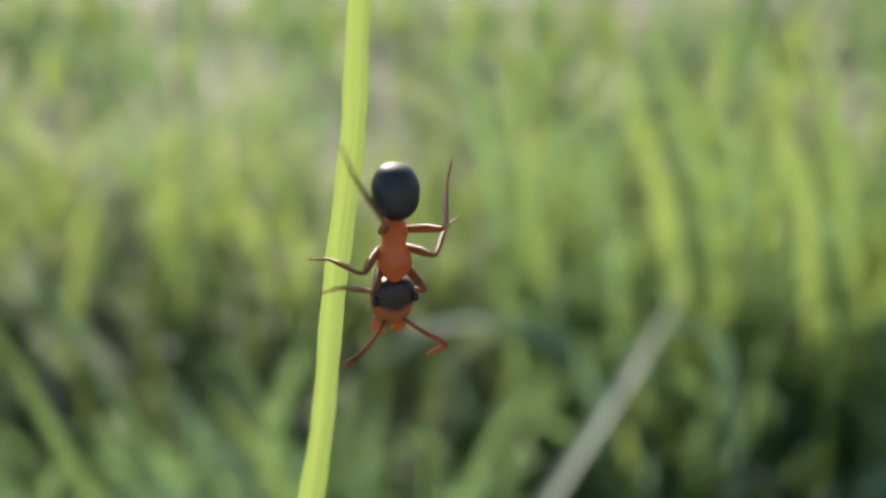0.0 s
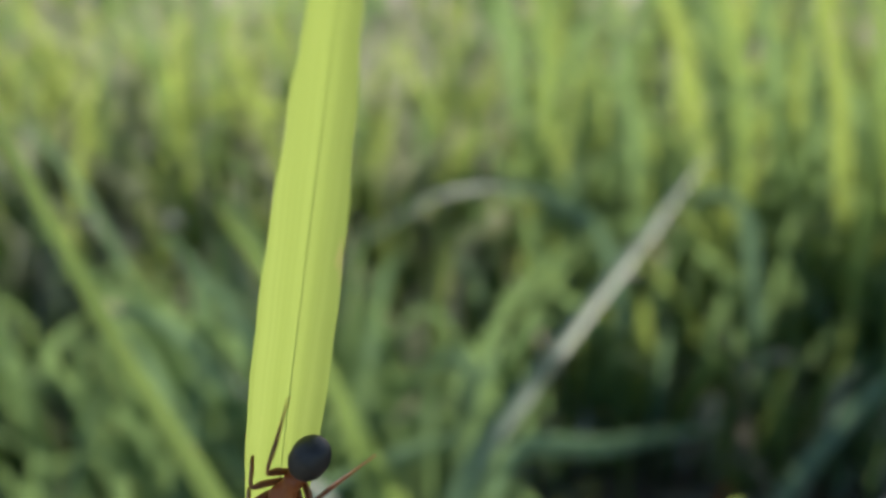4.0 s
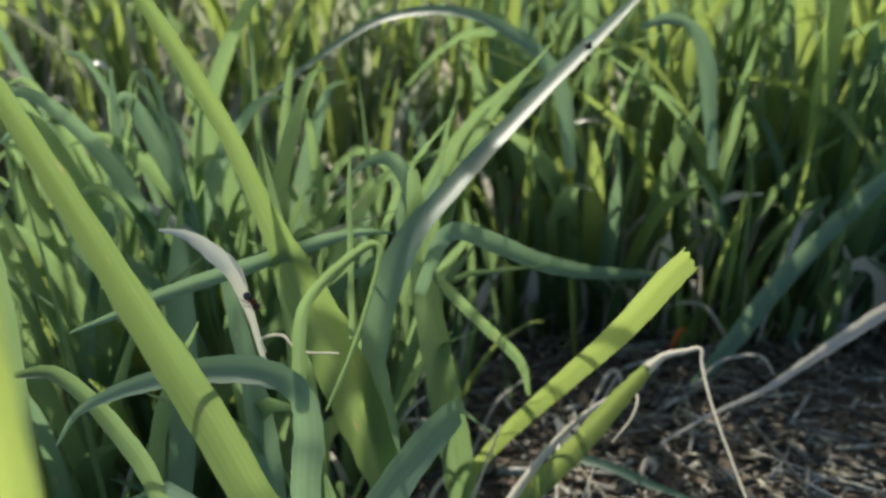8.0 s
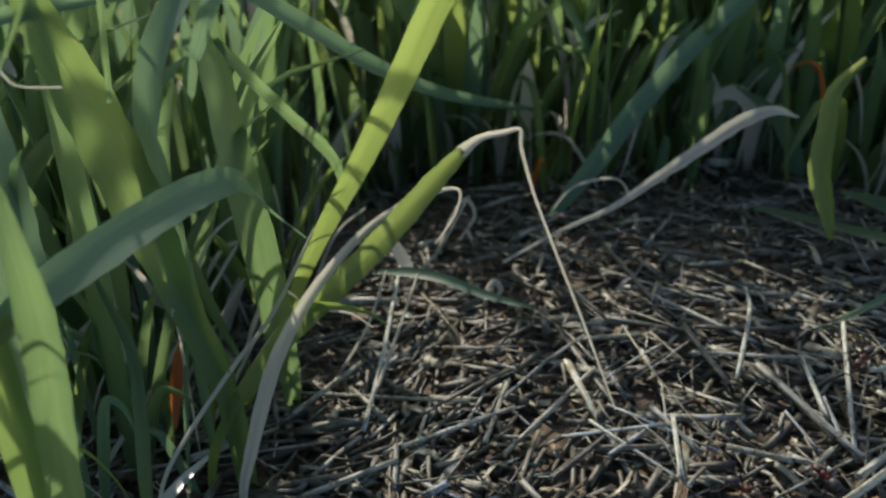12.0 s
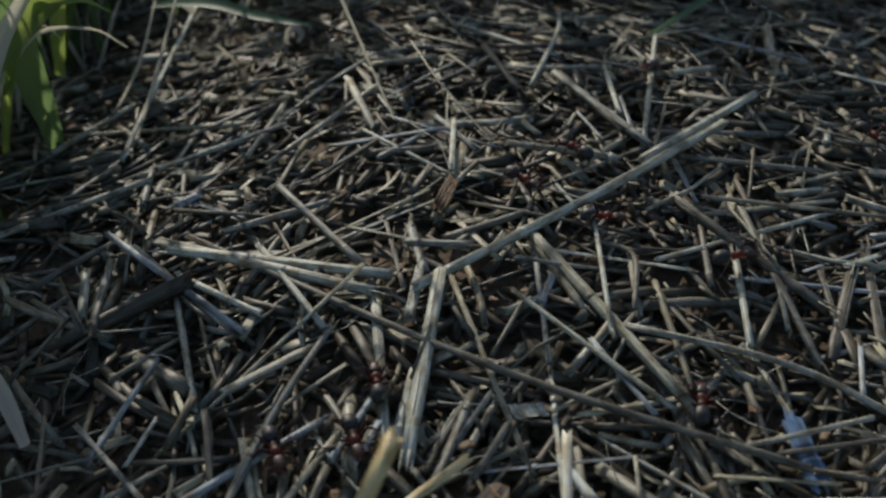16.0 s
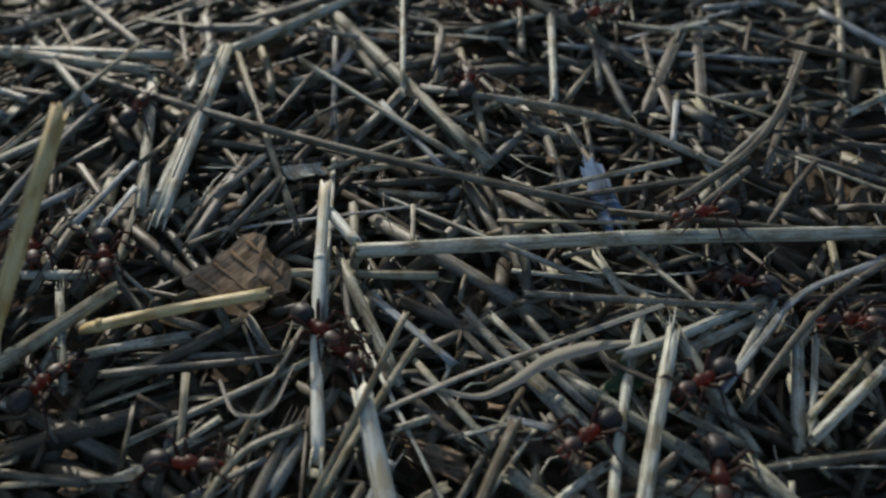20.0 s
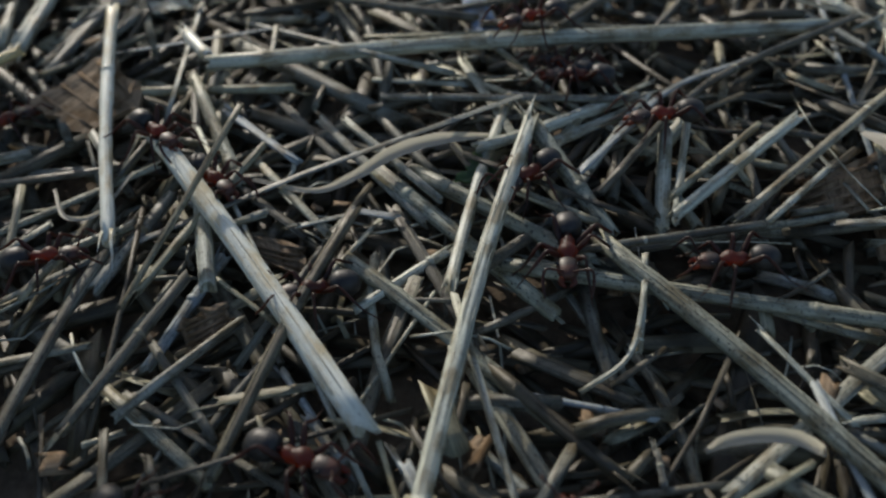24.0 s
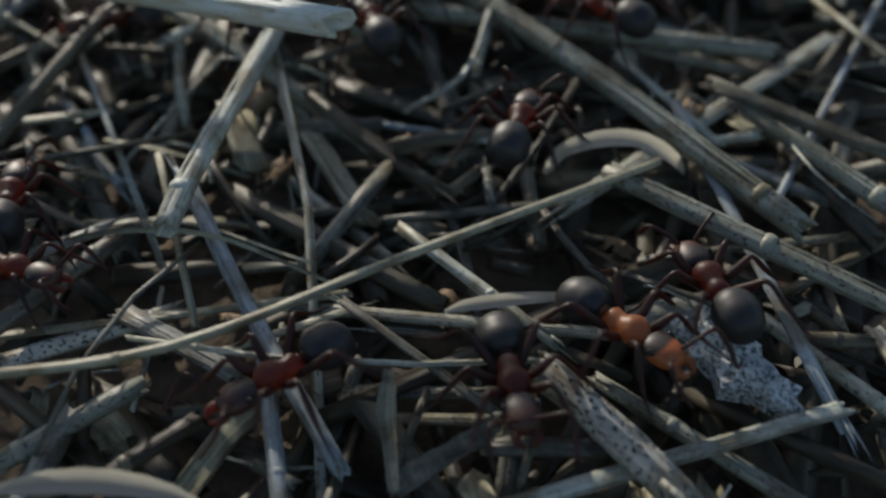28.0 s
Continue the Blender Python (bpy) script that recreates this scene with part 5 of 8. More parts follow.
straw("weathered grey straw piece lying on the nest heap", STRAW, [(-1.78, 0.19, 0.46), (-1.42, -2.25, 0.31)], 0.066, 0.50)
straw("bleached pale straw piece lying on the nest heap", PALE, [(-0.93, 0.54, 0.64), (-1.16, -2.48, 0.37)], 0.087, 0.60)
straw("weathered grey straw piece lying on the nest heap", STRAW, [(0.03, 0.10, 0.74), (1.96, -1.72, 0.61)], 0.035, 0.90)
straw("bleached pale straw piece lying on the nest heap", PALE, [(1.18, 2.09, 0.76), (1.27, -0.63, 0.76)], 0.034, 0.90)
straw("weathered grey straw piece lying on the nest heap", STRAW, [(2.35, 2.30, 0.74), (4.11, 0.13, 0.66)], 0.070, 0.90)
straw("weathered grey straw piece lying on the nest heap", STRAW, [(2.62, 3.39, 0.70), (4.75, 3.09, 0.74)], 0.039, 0.90)
straw("weathered grey straw piece lying on the nest heap", STRAW, [(2.80, 2.32, 0.74), (6.45, 2.06, 0.63)], 0.033, 0.90)
straw("weathered grey straw piece lying on the nest heap", STRAW, [(0.83, 6.14, 0.44), (2.21, 3.68, 0.68)], 0.066, 0.90)
straw("weathered grey straw piece lying on the nest heap", STRAW, [(3.33, 2.08, 0.74), (3.86, -0.89, 0.57)], 0.053, 0.90)
straw("weathered grey straw piece lying on the nest heap", STRAW, [(-2.30, -0.46, 0.43), (-2.80, -1.86, 0.34), (-3.20, -3.30, 0.12)], 0.047, 0.90)
straw("weathered grey straw piece lying on the nest heap", STRAW, [(1.93, 0.47, 0.67), (2.22, -1.33, 0.54)], 0.043, 0.90)
straw("weathered grey straw piece lying on the nest heap", STRAW, [(-4.57, 0.41, 0.10), (-3.80, -1.69, 0.10)], 0.044, 0.90)
straw("tan withered straw piece on the nest heap", TAN, [(-1.40, -3.38, 0.28), (-2.75, -4.57, -0.03)], 0.082, 0.80)
straw("grey-green straw piece speckled with dark mould", SPOT, [(0.76, -3.13, 0.41), (1.36, -4.50, 0.20)], 0.060, 0.90)
straw("weathered grey straw piece lying on the nest heap", STRAW, [(2.68, -2.18, 0.58), (4.25, -1.69, 0.63)], 0.034, 0.90)
straw("weathered grey straw piece lying on the nest heap", STRAW, [(4.00, -2.40, 0.55), (4.98, -1.57, 0.64), (5.58, -0.69, 0.72), (6.30, 0.86, 0.74)], 0.042, 0.90)
straw("weathered grey straw piece lying on the nest heap", STRAW, [(4.99, 1.45, 0.61), (4.65, -1.16, 0.48)], 0.070, 0.50)
straw("weathered grey straw piece lying on the nest heap", STRAW, [(4.66, 0.89, 0.62), (4.02, -0.71, 0.53)], 0.084, 0.50)
straw("weathered grey straw piece lying on the nest heap", STRAW, [(-2.30, -0.44, 0.43), (-2.99, -2.29, 0.24)], 0.039, 0.90)
straw("weathered grey straw piece lying on the nest heap", STRAW, [(-3.01, -2.30, 0.24), (-3.30, -3.84, 0.05)], 0.029, 0.90)
straw("weathered grey straw piece lying on the nest heap", STRAW, [(-0.78, 0.45, 0.60), (0.26, -2.57, 0.39)], 0.039, 0.90)
straw("weathered grey straw piece lying on the nest heap", STRAW, [(-1.37, -4.29, 0.07), (0.28, -4.17, 0.19)], 0.040, 0.80)
straw("weathered grey straw piece lying on the nest heap", STRAW, [(3.44, -2.41, 0.50), (5.80, -2.68, 0.46)], 0.038, 0.90)
straw("weathered grey straw piece lying on the nest heap", STRAW, [(-0.22, -0.91, 0.52), (0.31, 0.36, 0.61)], 0.031, 0.90)
straw("weathered grey straw piece lying on the nest heap", STRAW, [(0.31, 1.76, 0.58), (0.50, -0.98, 0.51)], 0.043, 0.90)
straw("weathered grey straw piece lying on the nest heap", STRAW, [(1.67, 1.15, 0.63), (1.68, -0.18, 0.60)], 0.054, 0.50)
straw("weathered grey straw piece lying on the nest heap", STRAW, [(2.73, 1.86, 0.65), (2.69, 0.42, 0.63)], 0.048, 0.90)
straw("weathered grey straw piece lying on the nest heap", STRAW, [(2.64, -1.88, 0.40), (2.96, -2.65, 0.31)], 0.043, 0.90)
straw("weathered grey straw piece lying on the nest heap", STRAW, [(2.11, -1.82, 0.50), (2.53, -2.80, 0.36)], 0.039, 0.90)
straw("weathered grey straw piece lying on the nest heap", STRAW, [(-2.00, -2.03, 0.26), (-2.76, -3.42, 0.05)], 0.048, 0.70)
straw("weathered grey straw piece lying on the nest heap", STRAW, [(-0.45, -1.31, 0.33), (-0.90, -2.32, 0.22)], 0.050, 0.70)
straw("weathered grey straw piece lying on the nest heap", STRAW, [(-0.11, -1.41, 0.35), (-0.53, -2.34, 0.25)], 0.050, 0.70)
straw("weathered grey straw piece lying on the nest heap", STRAW, [(-1.01, -1.05, 0.36), (-0.06, -1.28, 0.41)], 0.042, 0.90)
straw("brown-grey straw piece toned down for the dim near slope", DULL, [(2.36, -4.97, 0.29), (1.94, -6.01, 0.12), (1.52, -7.23, -0.14)], 0.052, 0.90)
straw("grey-green straw piece speckled with dark mould", SPOT, [(2.29, -5.33, 0.10), (2.85, -5.82, 0.01), (3.85, -6.75, -0.25)], 0.068, 0.60)
straw("grey-green straw piece speckled with dark mould", SPOT, [(2.81, -4.41, 0.24), (4.21, -5.46, 0.10)], 0.066, 0.90)
straw("grey-green straw piece speckled with dark mould", SPOT, [(2.49, -4.32, 0.21), (3.88, -5.85, -0.05)], 0.066, 0.90)
straw("grey-green straw piece speckled with dark mould", SPOT, [(3.49, -5.43, 0.09), (4.95, -5.74, 0.01), (6.37, -6.00, -0.09)], 0.060, 0.90)
straw("weathered grey straw piece lying on the nest heap", STRAW, [(3.98, -5.41, 0.17), (5.56, -5.16, 0.18)], 0.035, 0.90)
straw("grey-green straw piece speckled with dark mould", SPOT, [(4.28, -5.29, 0.18), (5.22, -6.43, -0.01), (6.15, -7.60, -0.27)], 0.073, 0.90)
straw("bleached pale straw piece lying on the nest heap", PALE, [(4.87, -5.06, 0.20), (6.08, -4.00, 0.39)], 0.054, 0.70)
straw("bleached pale straw piece lying on the nest heap", PALE, [(4.94, -4.11, 0.38), (4.80, -5.03, 0.05)], 0.061, 0.60)
straw("bleached pale straw piece lying on the nest heap", PALE, [(5.13, -4.04, 0.38), (4.90, -5.02, 0.10)], 0.033, 0.60)
straw("weathered grey straw piece lying on the nest heap", STRAW, [(6.99, -2.51, 0.50), (5.35, -3.67, 0.52), (4.31, -4.81, 0.25)], 0.037, 0.90)
straw("weathered grey straw piece lying on the nest heap", STRAW, [(7.04, -3.57, 0.38), (5.37, -5.04, 0.13)], 0.043, 0.90)
straw("weathered grey straw piece lying on the nest heap", STRAW, [(6.23, -4.51, 0.22), (5.59, -5.12, 0.16)], 0.030, 0.90)
straw("bleached pale straw piece lying on the nest heap", PALE, [(3.93, -4.12, 0.25), (4.89, -3.61, 0.31)], 0.052, 0.80)
straw("brown-grey straw piece toned down for the dim near slope", DULL, [(0.42, -4.93, 0.11), (0.12, -5.91, -0.05), (-0.16, -7.09, -0.26)], 0.058, 0.80)
straw("weathered grey straw piece lying on the nest heap", STRAW, [(0.78, -4.55, 0.16), (0.33, -5.51, -0.00)], 0.062, 0.80)
straw("weathered grey straw piece lying on the nest heap", STRAW, [(1.11, -5.56, 0.17), (0.45, -6.86, -0.06)], 0.047, 0.90)
straw("blue-grey weathered straw piece on the nest heap", BLUISH, [(1.31, -5.24, 0.06), (0.88, -6.22, -0.14)], 0.053, 0.80)
straw("weathered grey straw piece lying on the nest heap", STRAW, [(2.64, -4.79, 0.17), (3.26, -6.07, -0.01)], 0.053, 0.40)
straw("bleached pale straw piece lying on the nest heap", PALE, [(3.10, -5.27, 0.10), (2.39, -5.82, 0.01)], 0.044, 0.80)
straw("bleached pale straw piece lying on the nest heap", PALE, [(4.59, -5.49, 0.19), (4.54, -5.83, 0.09), (4.45, -6.28, -0.03)], 0.025, 0.90)
straw("brown-grey straw piece toned down for the dim near slope", DULL, [(0.89, -6.04, -0.06), (1.49, -6.87, -0.18)], 0.035, 0.90)
straw("blue-grey weathered straw piece on the nest heap", BLUISH, [(1.88, -6.25, -0.17), (2.23, -6.79, -0.25)], 0.031, 0.90)
straw("dark straw piece sunk in the heap", DARK, [(3.41, -6.33, -0.12), (4.25, -7.19, -0.28)], 0.053, 0.90)
straw("weathered grey straw piece lying on the nest heap", STRAW, [(2.30, -2.20, 0.47), (2.52, -3.28, 0.31)], 0.046, 0.90)
straw("weathered grey straw piece lying on the nest heap", STRAW, [(3.04, -2.25, 0.57), (4.52, -1.93, 0.58)], 0.031, 0.90)
straw("weathered grey straw piece lying on the nest heap", STRAW, [(4.17, -2.57, 0.53), (4.98, -1.78, 0.60)], 0.039, 0.90)
straw("weathered grey straw piece lying on the nest heap", STRAW, [(-1.06, -4.02, 0.03), (0.04, -4.10, 0.13)], 0.038, 0.80)
straw("weathered grey straw piece lying on the nest heap", STRAW, [(-0.82, -4.76, -0.00), (-0.33, -4.65, 0.04)], 0.043, 0.80)
straw("weathered grey straw piece lying on the nest heap", STRAW, [(4.99, -5.58, -0.08), (6.25, -6.06, -0.21)], 0.043, 0.80)
straw("weathered grey straw piece lying on the nest heap", STRAW, [(3.38, -3.69, 0.26), (4.44, -3.71, 0.27)], 0.035, 0.80)
straw("weathered grey straw piece lying on the nest heap", STRAW, [(1.44, -3.19, 0.30), (2.25, -4.28, 0.18)], 0.046, 0.70)
straw("weathered grey straw piece lying on the nest heap", STRAW, [(1.95, -3.62, 0.26), (2.93, -4.94, 0.10)], 0.049, 0.70)
straw("weathered grey straw piece lying on the nest heap", STRAW, [(0.23, -2.16, 0.41), (-0.84, -2.75, 0.29)], 0.034, 0.90)
straw("bleached pale straw piece lying on the nest heap", PALE, [(-1.17, -1.10, 0.40), (-1.32, -2.15, 0.26)], 0.066, 0.80)
straw("weathered grey straw piece lying on the nest heap", STRAW, [(-0.42, -1.38, 0.38), (-0.84, -2.73, 0.24)], 0.064, 0.80)
straw("grey-green straw piece speckled with dark mould", SPOT, [(0.62, -6.41, -0.15), (1.48, -7.16, -0.28)], 0.051, 0.80)
straw("long bent greenish grass stem across the heap", TAN, [(5.42, -7.27, -0.03), (4.16, -7.98, -0.02), (3.02, -8.57, -0.07), (2.00, -8.71, -0.11)], 0.028, 0.80)
straw("grey-green straw piece speckled with dark mould", SPOT, [(5.14, -7.30, -0.07), (5.73, -7.74, -0.15), (6.51, -8.32, -0.26)], 0.063, 0.80)
straw("brown-grey straw piece toned down for the dim near slope", DULL, [(5.85, -6.42, -0.05), (6.83, -7.06, -0.21)], 0.059, 0.60)
straw("grey-green straw piece speckled with dark mould", SPOT, [(6.05, -6.56, -0.14), (6.78, -7.48, -0.33)], 0.064, 0.80)
straw("blue-grey weathered straw piece on the nest heap", BLUISH, [(2.81, -7.18, -0.07), (3.25, -8.03, -0.27), (3.78, -8.91, -0.54)], 0.045, 0.70)
straw("tan withered straw piece on the nest heap", TAN, [(2.63, -6.98, -0.08), (3.00, -8.10, -0.39)], 0.021, 0.80)
straw("weathered grey straw piece lying on the nest heap", STRAW, [(3.23, -6.19, -0.15), (3.84, -7.36, -0.36)], 0.070, 0.40)
straw("dark straw piece sunk in the heap", DARK, [(3.05, -7.09, -0.30), (4.24, -7.90, -0.48)], 0.062, 0.90)
straw("bleached pale straw piece lying on the nest heap", PALE, [(4.01, -7.51, -0.24), (4.79, -8.29, -0.39)], 0.032, 0.80)
straw("pale straw piece covered in black mould flecks", FLECK, [(4.69, -8.45, -0.37), (4.99, -8.78, -0.44), (5.27, -9.13, -0.52)], 0.081, 0.90)
straw("weathered grey straw piece lying on the nest heap", STRAW, [(3.74, -8.07, -0.26), (4.47, -8.69, -0.41)], 0.027, 0.50)
straw("weathered grey straw piece lying on the nest heap", STRAW, [(2.53, -7.60, -0.20), (2.01, -8.19, -0.31)], 0.052, 0.80)
straw("weathered grey straw piece lying on the nest heap", STRAW, [(2.61, -8.01, -0.35), (3.28, -8.42, -0.43)], 0.061, 0.35)
straw("pale straw piece covered in black mould flecks", FLECK, [(1.98, -8.27, -0.47), (2.90, -7.94, -0.41)], 0.051, 0.80)
straw("grey-green straw piece speckled with dark mould", SPOT, [(2.17, -8.86, -0.53), (2.79, -8.43, -0.45)], 0.053, 0.80)
straw("dark straw piece sunk in the heap", DARK, [(2.62, -9.04, -0.51), (3.11, -8.67, -0.44)], 0.046, 0.80)
straw("brown-grey straw piece toned down for the dim near slope", DULL, [(3.82, -8.24, -0.52), (3.68, -8.71, -0.65)], 0.044, 0.80)
straw("weathered grey straw piece lying on the nest heap", STRAW, [(5.82, -8.07, -0.44), (6.37, -8.66, -0.57)], 0.041, 0.80)
straw("grey-green straw piece speckled with dark mould", SPOT, [(4.96, -8.39, -0.52), (5.81, -9.04, -0.67)], 0.042, 0.80)
straw("bleached pale straw piece lying on the nest heap", PALE, [(4.56, -5.75, 0.15), (4.38, -6.33, 0.01), (4.01, -6.58, -0.10)], 0.021, 0.80)
straw("grey-green straw piece speckled with dark mould", SPOT, [(3.70, -5.36, 0.03), (5.72, -5.84, -0.10)], 0.053, 0.80)
straw("bleached pale straw piece lying on the nest heap", PALE, [(5.34, -6.08, -0.03), (5.85, -6.83, -0.22)], 0.027, 0.60)
straw("brown-grey straw piece toned down for the dim near slope", DULL, [(3.59, -6.15, -0.14), (4.40, -6.58, -0.23)], 0.059, 0.50)
straw("blue-grey weathered straw piece on the nest heap", BLUISH, [(3.62, -6.53, -0.16), (4.53, -6.75, -0.21)], 0.025, 0.80)
straw("weathered grey straw piece lying on the nest heap", STRAW, [(3.02, -6.59, -0.27), (3.98, -7.59, -0.45)], 0.042, 0.80)
straw("blue-grey weathered straw piece on the nest heap", BLUISH, [(2.09, -6.66, -0.19), (2.38, -7.00, -0.29)], 0.037, 0.80)
straw("dark straw piece sunk in the heap", DARK, [(1.41, -6.18, -0.22), (2.14, -7.01, -0.39)], 0.087, 0.80)
straw("brown-grey straw piece toned down for the dim near slope", DULL, [(3.91, -7.31, -0.35), (4.93, -7.19, -0.35)], 0.028, 0.80)
straw("weathered grey straw piece lying on the nest heap", STRAW, [(3.85, -8.06, -0.46), (4.25, -8.10, -0.48)], 0.037, 0.50)
straw("brown-grey straw piece toned down for the dim near slope", DULL, [(3.73, -8.40, -0.55), (4.44, -8.44, -0.56)], 0.041, 0.40)
straw("weathered grey straw piece lying on the nest heap", STRAW, [(3.87, -8.56, -0.58), (4.49, -8.58, -0.59)], 0.035, 0.40)
straw("bleached pale straw piece lying on the nest heap", PALE, [(5.81, -6.80, -0.22), (6.08, -6.78, -0.20)], 0.033, 0.70)
straw("weathered grey straw piece lying on the nest heap", STRAW, [(4.43, -8.75, -0.57), (4.95, -8.77, -0.59)], 0.052, 0.70)
straw("brown-grey straw piece toned down for the dim near slope", DULL, [(4.57, -9.02, -0.52), (4.64, -8.83, -0.44)], 0.017, 0.80)
straw("weathered grey straw piece lying on the nest heap", STRAW, [(3.38, -8.86, -0.53), (3.58, -8.98, -0.53)], 0.030, 0.60)
straw("brown-grey straw piece toned down for the dim near slope", DULL, [(5.99, -8.12, -0.55), (6.55, -8.14, -0.58)], 0.043, 0.80)
straw("weathered grey straw piece lying on the nest heap", STRAW, [(4.49, -6.98, -0.25), (4.51, -7.25, -0.30)], 0.026, 0.80)
straw("bleached pale straw piece lying on the nest heap", PALE, [(7.34, -3.76, 0.34), (7.41, -4.65, 0.12)], 0.090, 0.80)
straw("bleached pale straw piece lying on the nest heap", PALE, [(-4.89, 1.23, 0.16), (-1.57, 0.51, 0.53)], 0.075, 0.90)
straw("weathered grey straw piece lying on the nest heap", STRAW, [(-5.46, 1.42, 0.02), (-3.61, -0.37, 0.20)], 0.050, 0.90)
straw("bleached pale straw piece lying on the nest heap", PALE, [(-4.58, 0.67, 0.16), (-3.26, -0.11, 0.27)], 0.049, 0.80)
straw("weathered grey straw piece lying on the nest heap", STRAW, [(-3.50, 2.70, 0.26), (-1.98, 0.75, 0.40)], 0.052, 0.90)
straw("bleached pale straw piece lying on the nest heap", PALE, [(4.05, 5.14, 0.77), (2.02, 3.17, 0.75)], 0.075, 0.90)
straw("weathered grey straw piece lying on the nest heap", STRAW, [(-1.26, 4.79, 0.34), (-0.48, 3.60, 0.48)], 0.053, 0.90)
straw("dark straw piece sunk in the heap", DARK, [(0.84, 6.27, 0.42), (1.87, 4.19, 0.59)], 0.070, 0.90)
straw("bleached pale straw piece lying on the nest heap", PALE, [(2.87, 8.19, 0.21), (2.13, 3.81, 0.57)], 0.047, 0.90)
straw("weathered grey straw piece lying on the nest heap", STRAW, [(-2.27, 5.82, 0.26), (-3.83, 3.40, 0.17)], 0.050, 0.90)
straw("weathered grey straw piece lying on the nest heap", STRAW, [(-3.73, 4.61, 0.15), (-5.72, 3.63, -0.21)], 0.049, 0.90)
straw("weathered grey straw piece lying on the nest heap", STRAW, [(-5.67, 2.58, -0.15), (-5.81, 3.68, -0.23)], 0.052, 0.90)
straw("tan withered straw piece on the nest heap", TAN, [(-1.05, 1.86, 0.44), (-0.68, 4.00, 0.39)], 0.091, 0.40)
straw("weathered grey straw piece lying on the nest heap", STRAW, [(-1.99, 11.44, -0.57), (-0.94, 8.52, -0.07)], 0.056, 0.90)
straw("tan withered straw piece on the nest heap", TAN, [(-8.50, 5.66, -1.11), (-4.60, 4.91, -0.11)], 0.037, 0.90)
straw("weathered grey straw piece lying on the nest heap", STRAW, [(-0.02, 3.75, 0.55), (1.02, 3.52, 0.61)], 0.056, 0.90)
straw("weathered grey straw piece lying on the nest heap", STRAW, [(1.03, 3.62, 0.60), (1.72, 3.29, 0.64)], 0.065, 0.90)
straw("bleached pale straw piece lying on the nest heap", PALE, [(0.38, 5.70, 0.41), (0.98, 8.23, 0.15), (1.06, 9.33, -0.02)], 0.045, 0.90)
straw("bleached pale straw piece lying on the nest heap", PALE, [(-6.74, 10.36, -0.78), (-6.51, 6.24, -0.38), (-6.52, 4.19, -0.47)], 0.045, 0.90)
straw("weathered grey straw piece lying on the nest heap", STRAW, [(-9.34, -0.31, -0.55), (-8.58, 0.62, -0.40)], 0.038, 0.90)
straw("weathered grey straw piece lying on the nest heap", STRAW, [(-8.19, 1.76, -0.47), (-5.71, 3.24, -0.12)], 0.051, 0.90)
straw("weathered grey straw piece lying on the nest heap", STRAW, [(-8.06, 4.83, -0.88), (-6.99, 6.52, -0.84)], 0.055, 0.90)
straw("weathered grey straw piece lying on the nest heap", STRAW, [(-4.18, 1.68, 0.15), (-2.70, 2.28, 0.35)], 0.053, 0.90)
straw("weathered grey straw piece lying on the nest heap", STRAW, [(-2.31, 3.58, 0.33), (-1.18, 3.66, 0.44)], 0.066, 0.90)
straw("bleached pale straw piece lying on the nest heap", PALE, [(1.74, 6.67, 0.35), (1.86, 4.79, 0.50)], 0.046, 0.90)
straw("weathered grey straw piece lying on the nest heap", STRAW, [(2.92, 6.31, 0.46), (3.73, 6.66, 0.41)], 0.058, 0.90)
straw("weathered grey straw piece lying on the nest heap", STRAW, [(2.43, 2.41, 0.69), (3.29, 1.05, 0.65)], 0.055, 0.90)
straw("weathered grey straw piece lying on the nest heap", STRAW, [(0.27, 1.38, 0.63), (0.99, -0.07, 0.58)], 0.056, 0.90)
straw("weathered grey straw piece lying on the nest heap", STRAW, [(-1.46, 1.27, 0.48), (-0.47, 1.20, 0.55)], 0.058, 0.90)
straw("weathered grey straw piece lying on the nest heap", STRAW, [(-1.21, 0.80, 0.47), (-1.30, -0.23, 0.43)], 0.072, 0.70)
straw("weathered grey straw piece lying on the nest heap", STRAW, [(-6.03, 0.98, -0.09), (-5.79, 0.01, -0.08)], 0.063, 0.80)
straw("weathered grey straw piece lying on the nest heap", STRAW, [(-5.73, 1.22, -0.06), (-5.57, -0.19, -0.05)], 0.063, 0.80)
straw("weathered grey straw piece lying on the nest heap", STRAW, [(-4.91, 2.53, -0.01), (-4.60, 3.57, -0.04)], 0.104, 0.40)
straw("weathered grey straw piece lying on the nest heap", STRAW, [(-8.70, 1.35, -0.56), (-7.32, 1.41, -0.33)], 0.045, 0.80)
straw("bleached pale straw piece lying on the nest heap", PALE, [(3.09, 1.22, 0.73), (2.99, -0.69, 0.70)], 0.048, 0.90)
straw("weathered grey straw piece lying on the nest heap", STRAW, [(5.67, -0.57, 0.58), (4.14, -2.35, 0.53)], 0.037, 0.40)
straw("weathered grey straw piece lying on the nest heap", STRAW, [(5.75, -0.37, 0.56), (5.16, -1.80, 0.52)], 0.044, 0.40)
straw("weathered grey straw piece lying on the nest heap", STRAW, [(0.72, -2.97, 0.39), (0.91, -3.97, 0.31)], 0.043, 0.90)
straw("weathered grey straw piece lying on the nest heap", STRAW, [(2.20, -3.77, 0.34), (3.04, -4.81, 0.24)], 0.035, 0.90)
straw("bleached pale straw piece lying on the nest heap", PALE, [(2.41, -3.18, 0.38), (3.26, -3.33, 0.39)], 0.025, 0.90)
straw("weathered grey straw piece lying on the nest heap", STRAW, [(2.52, -3.55, 0.43), (4.67, -3.70, 0.42)], 0.034, 0.90)
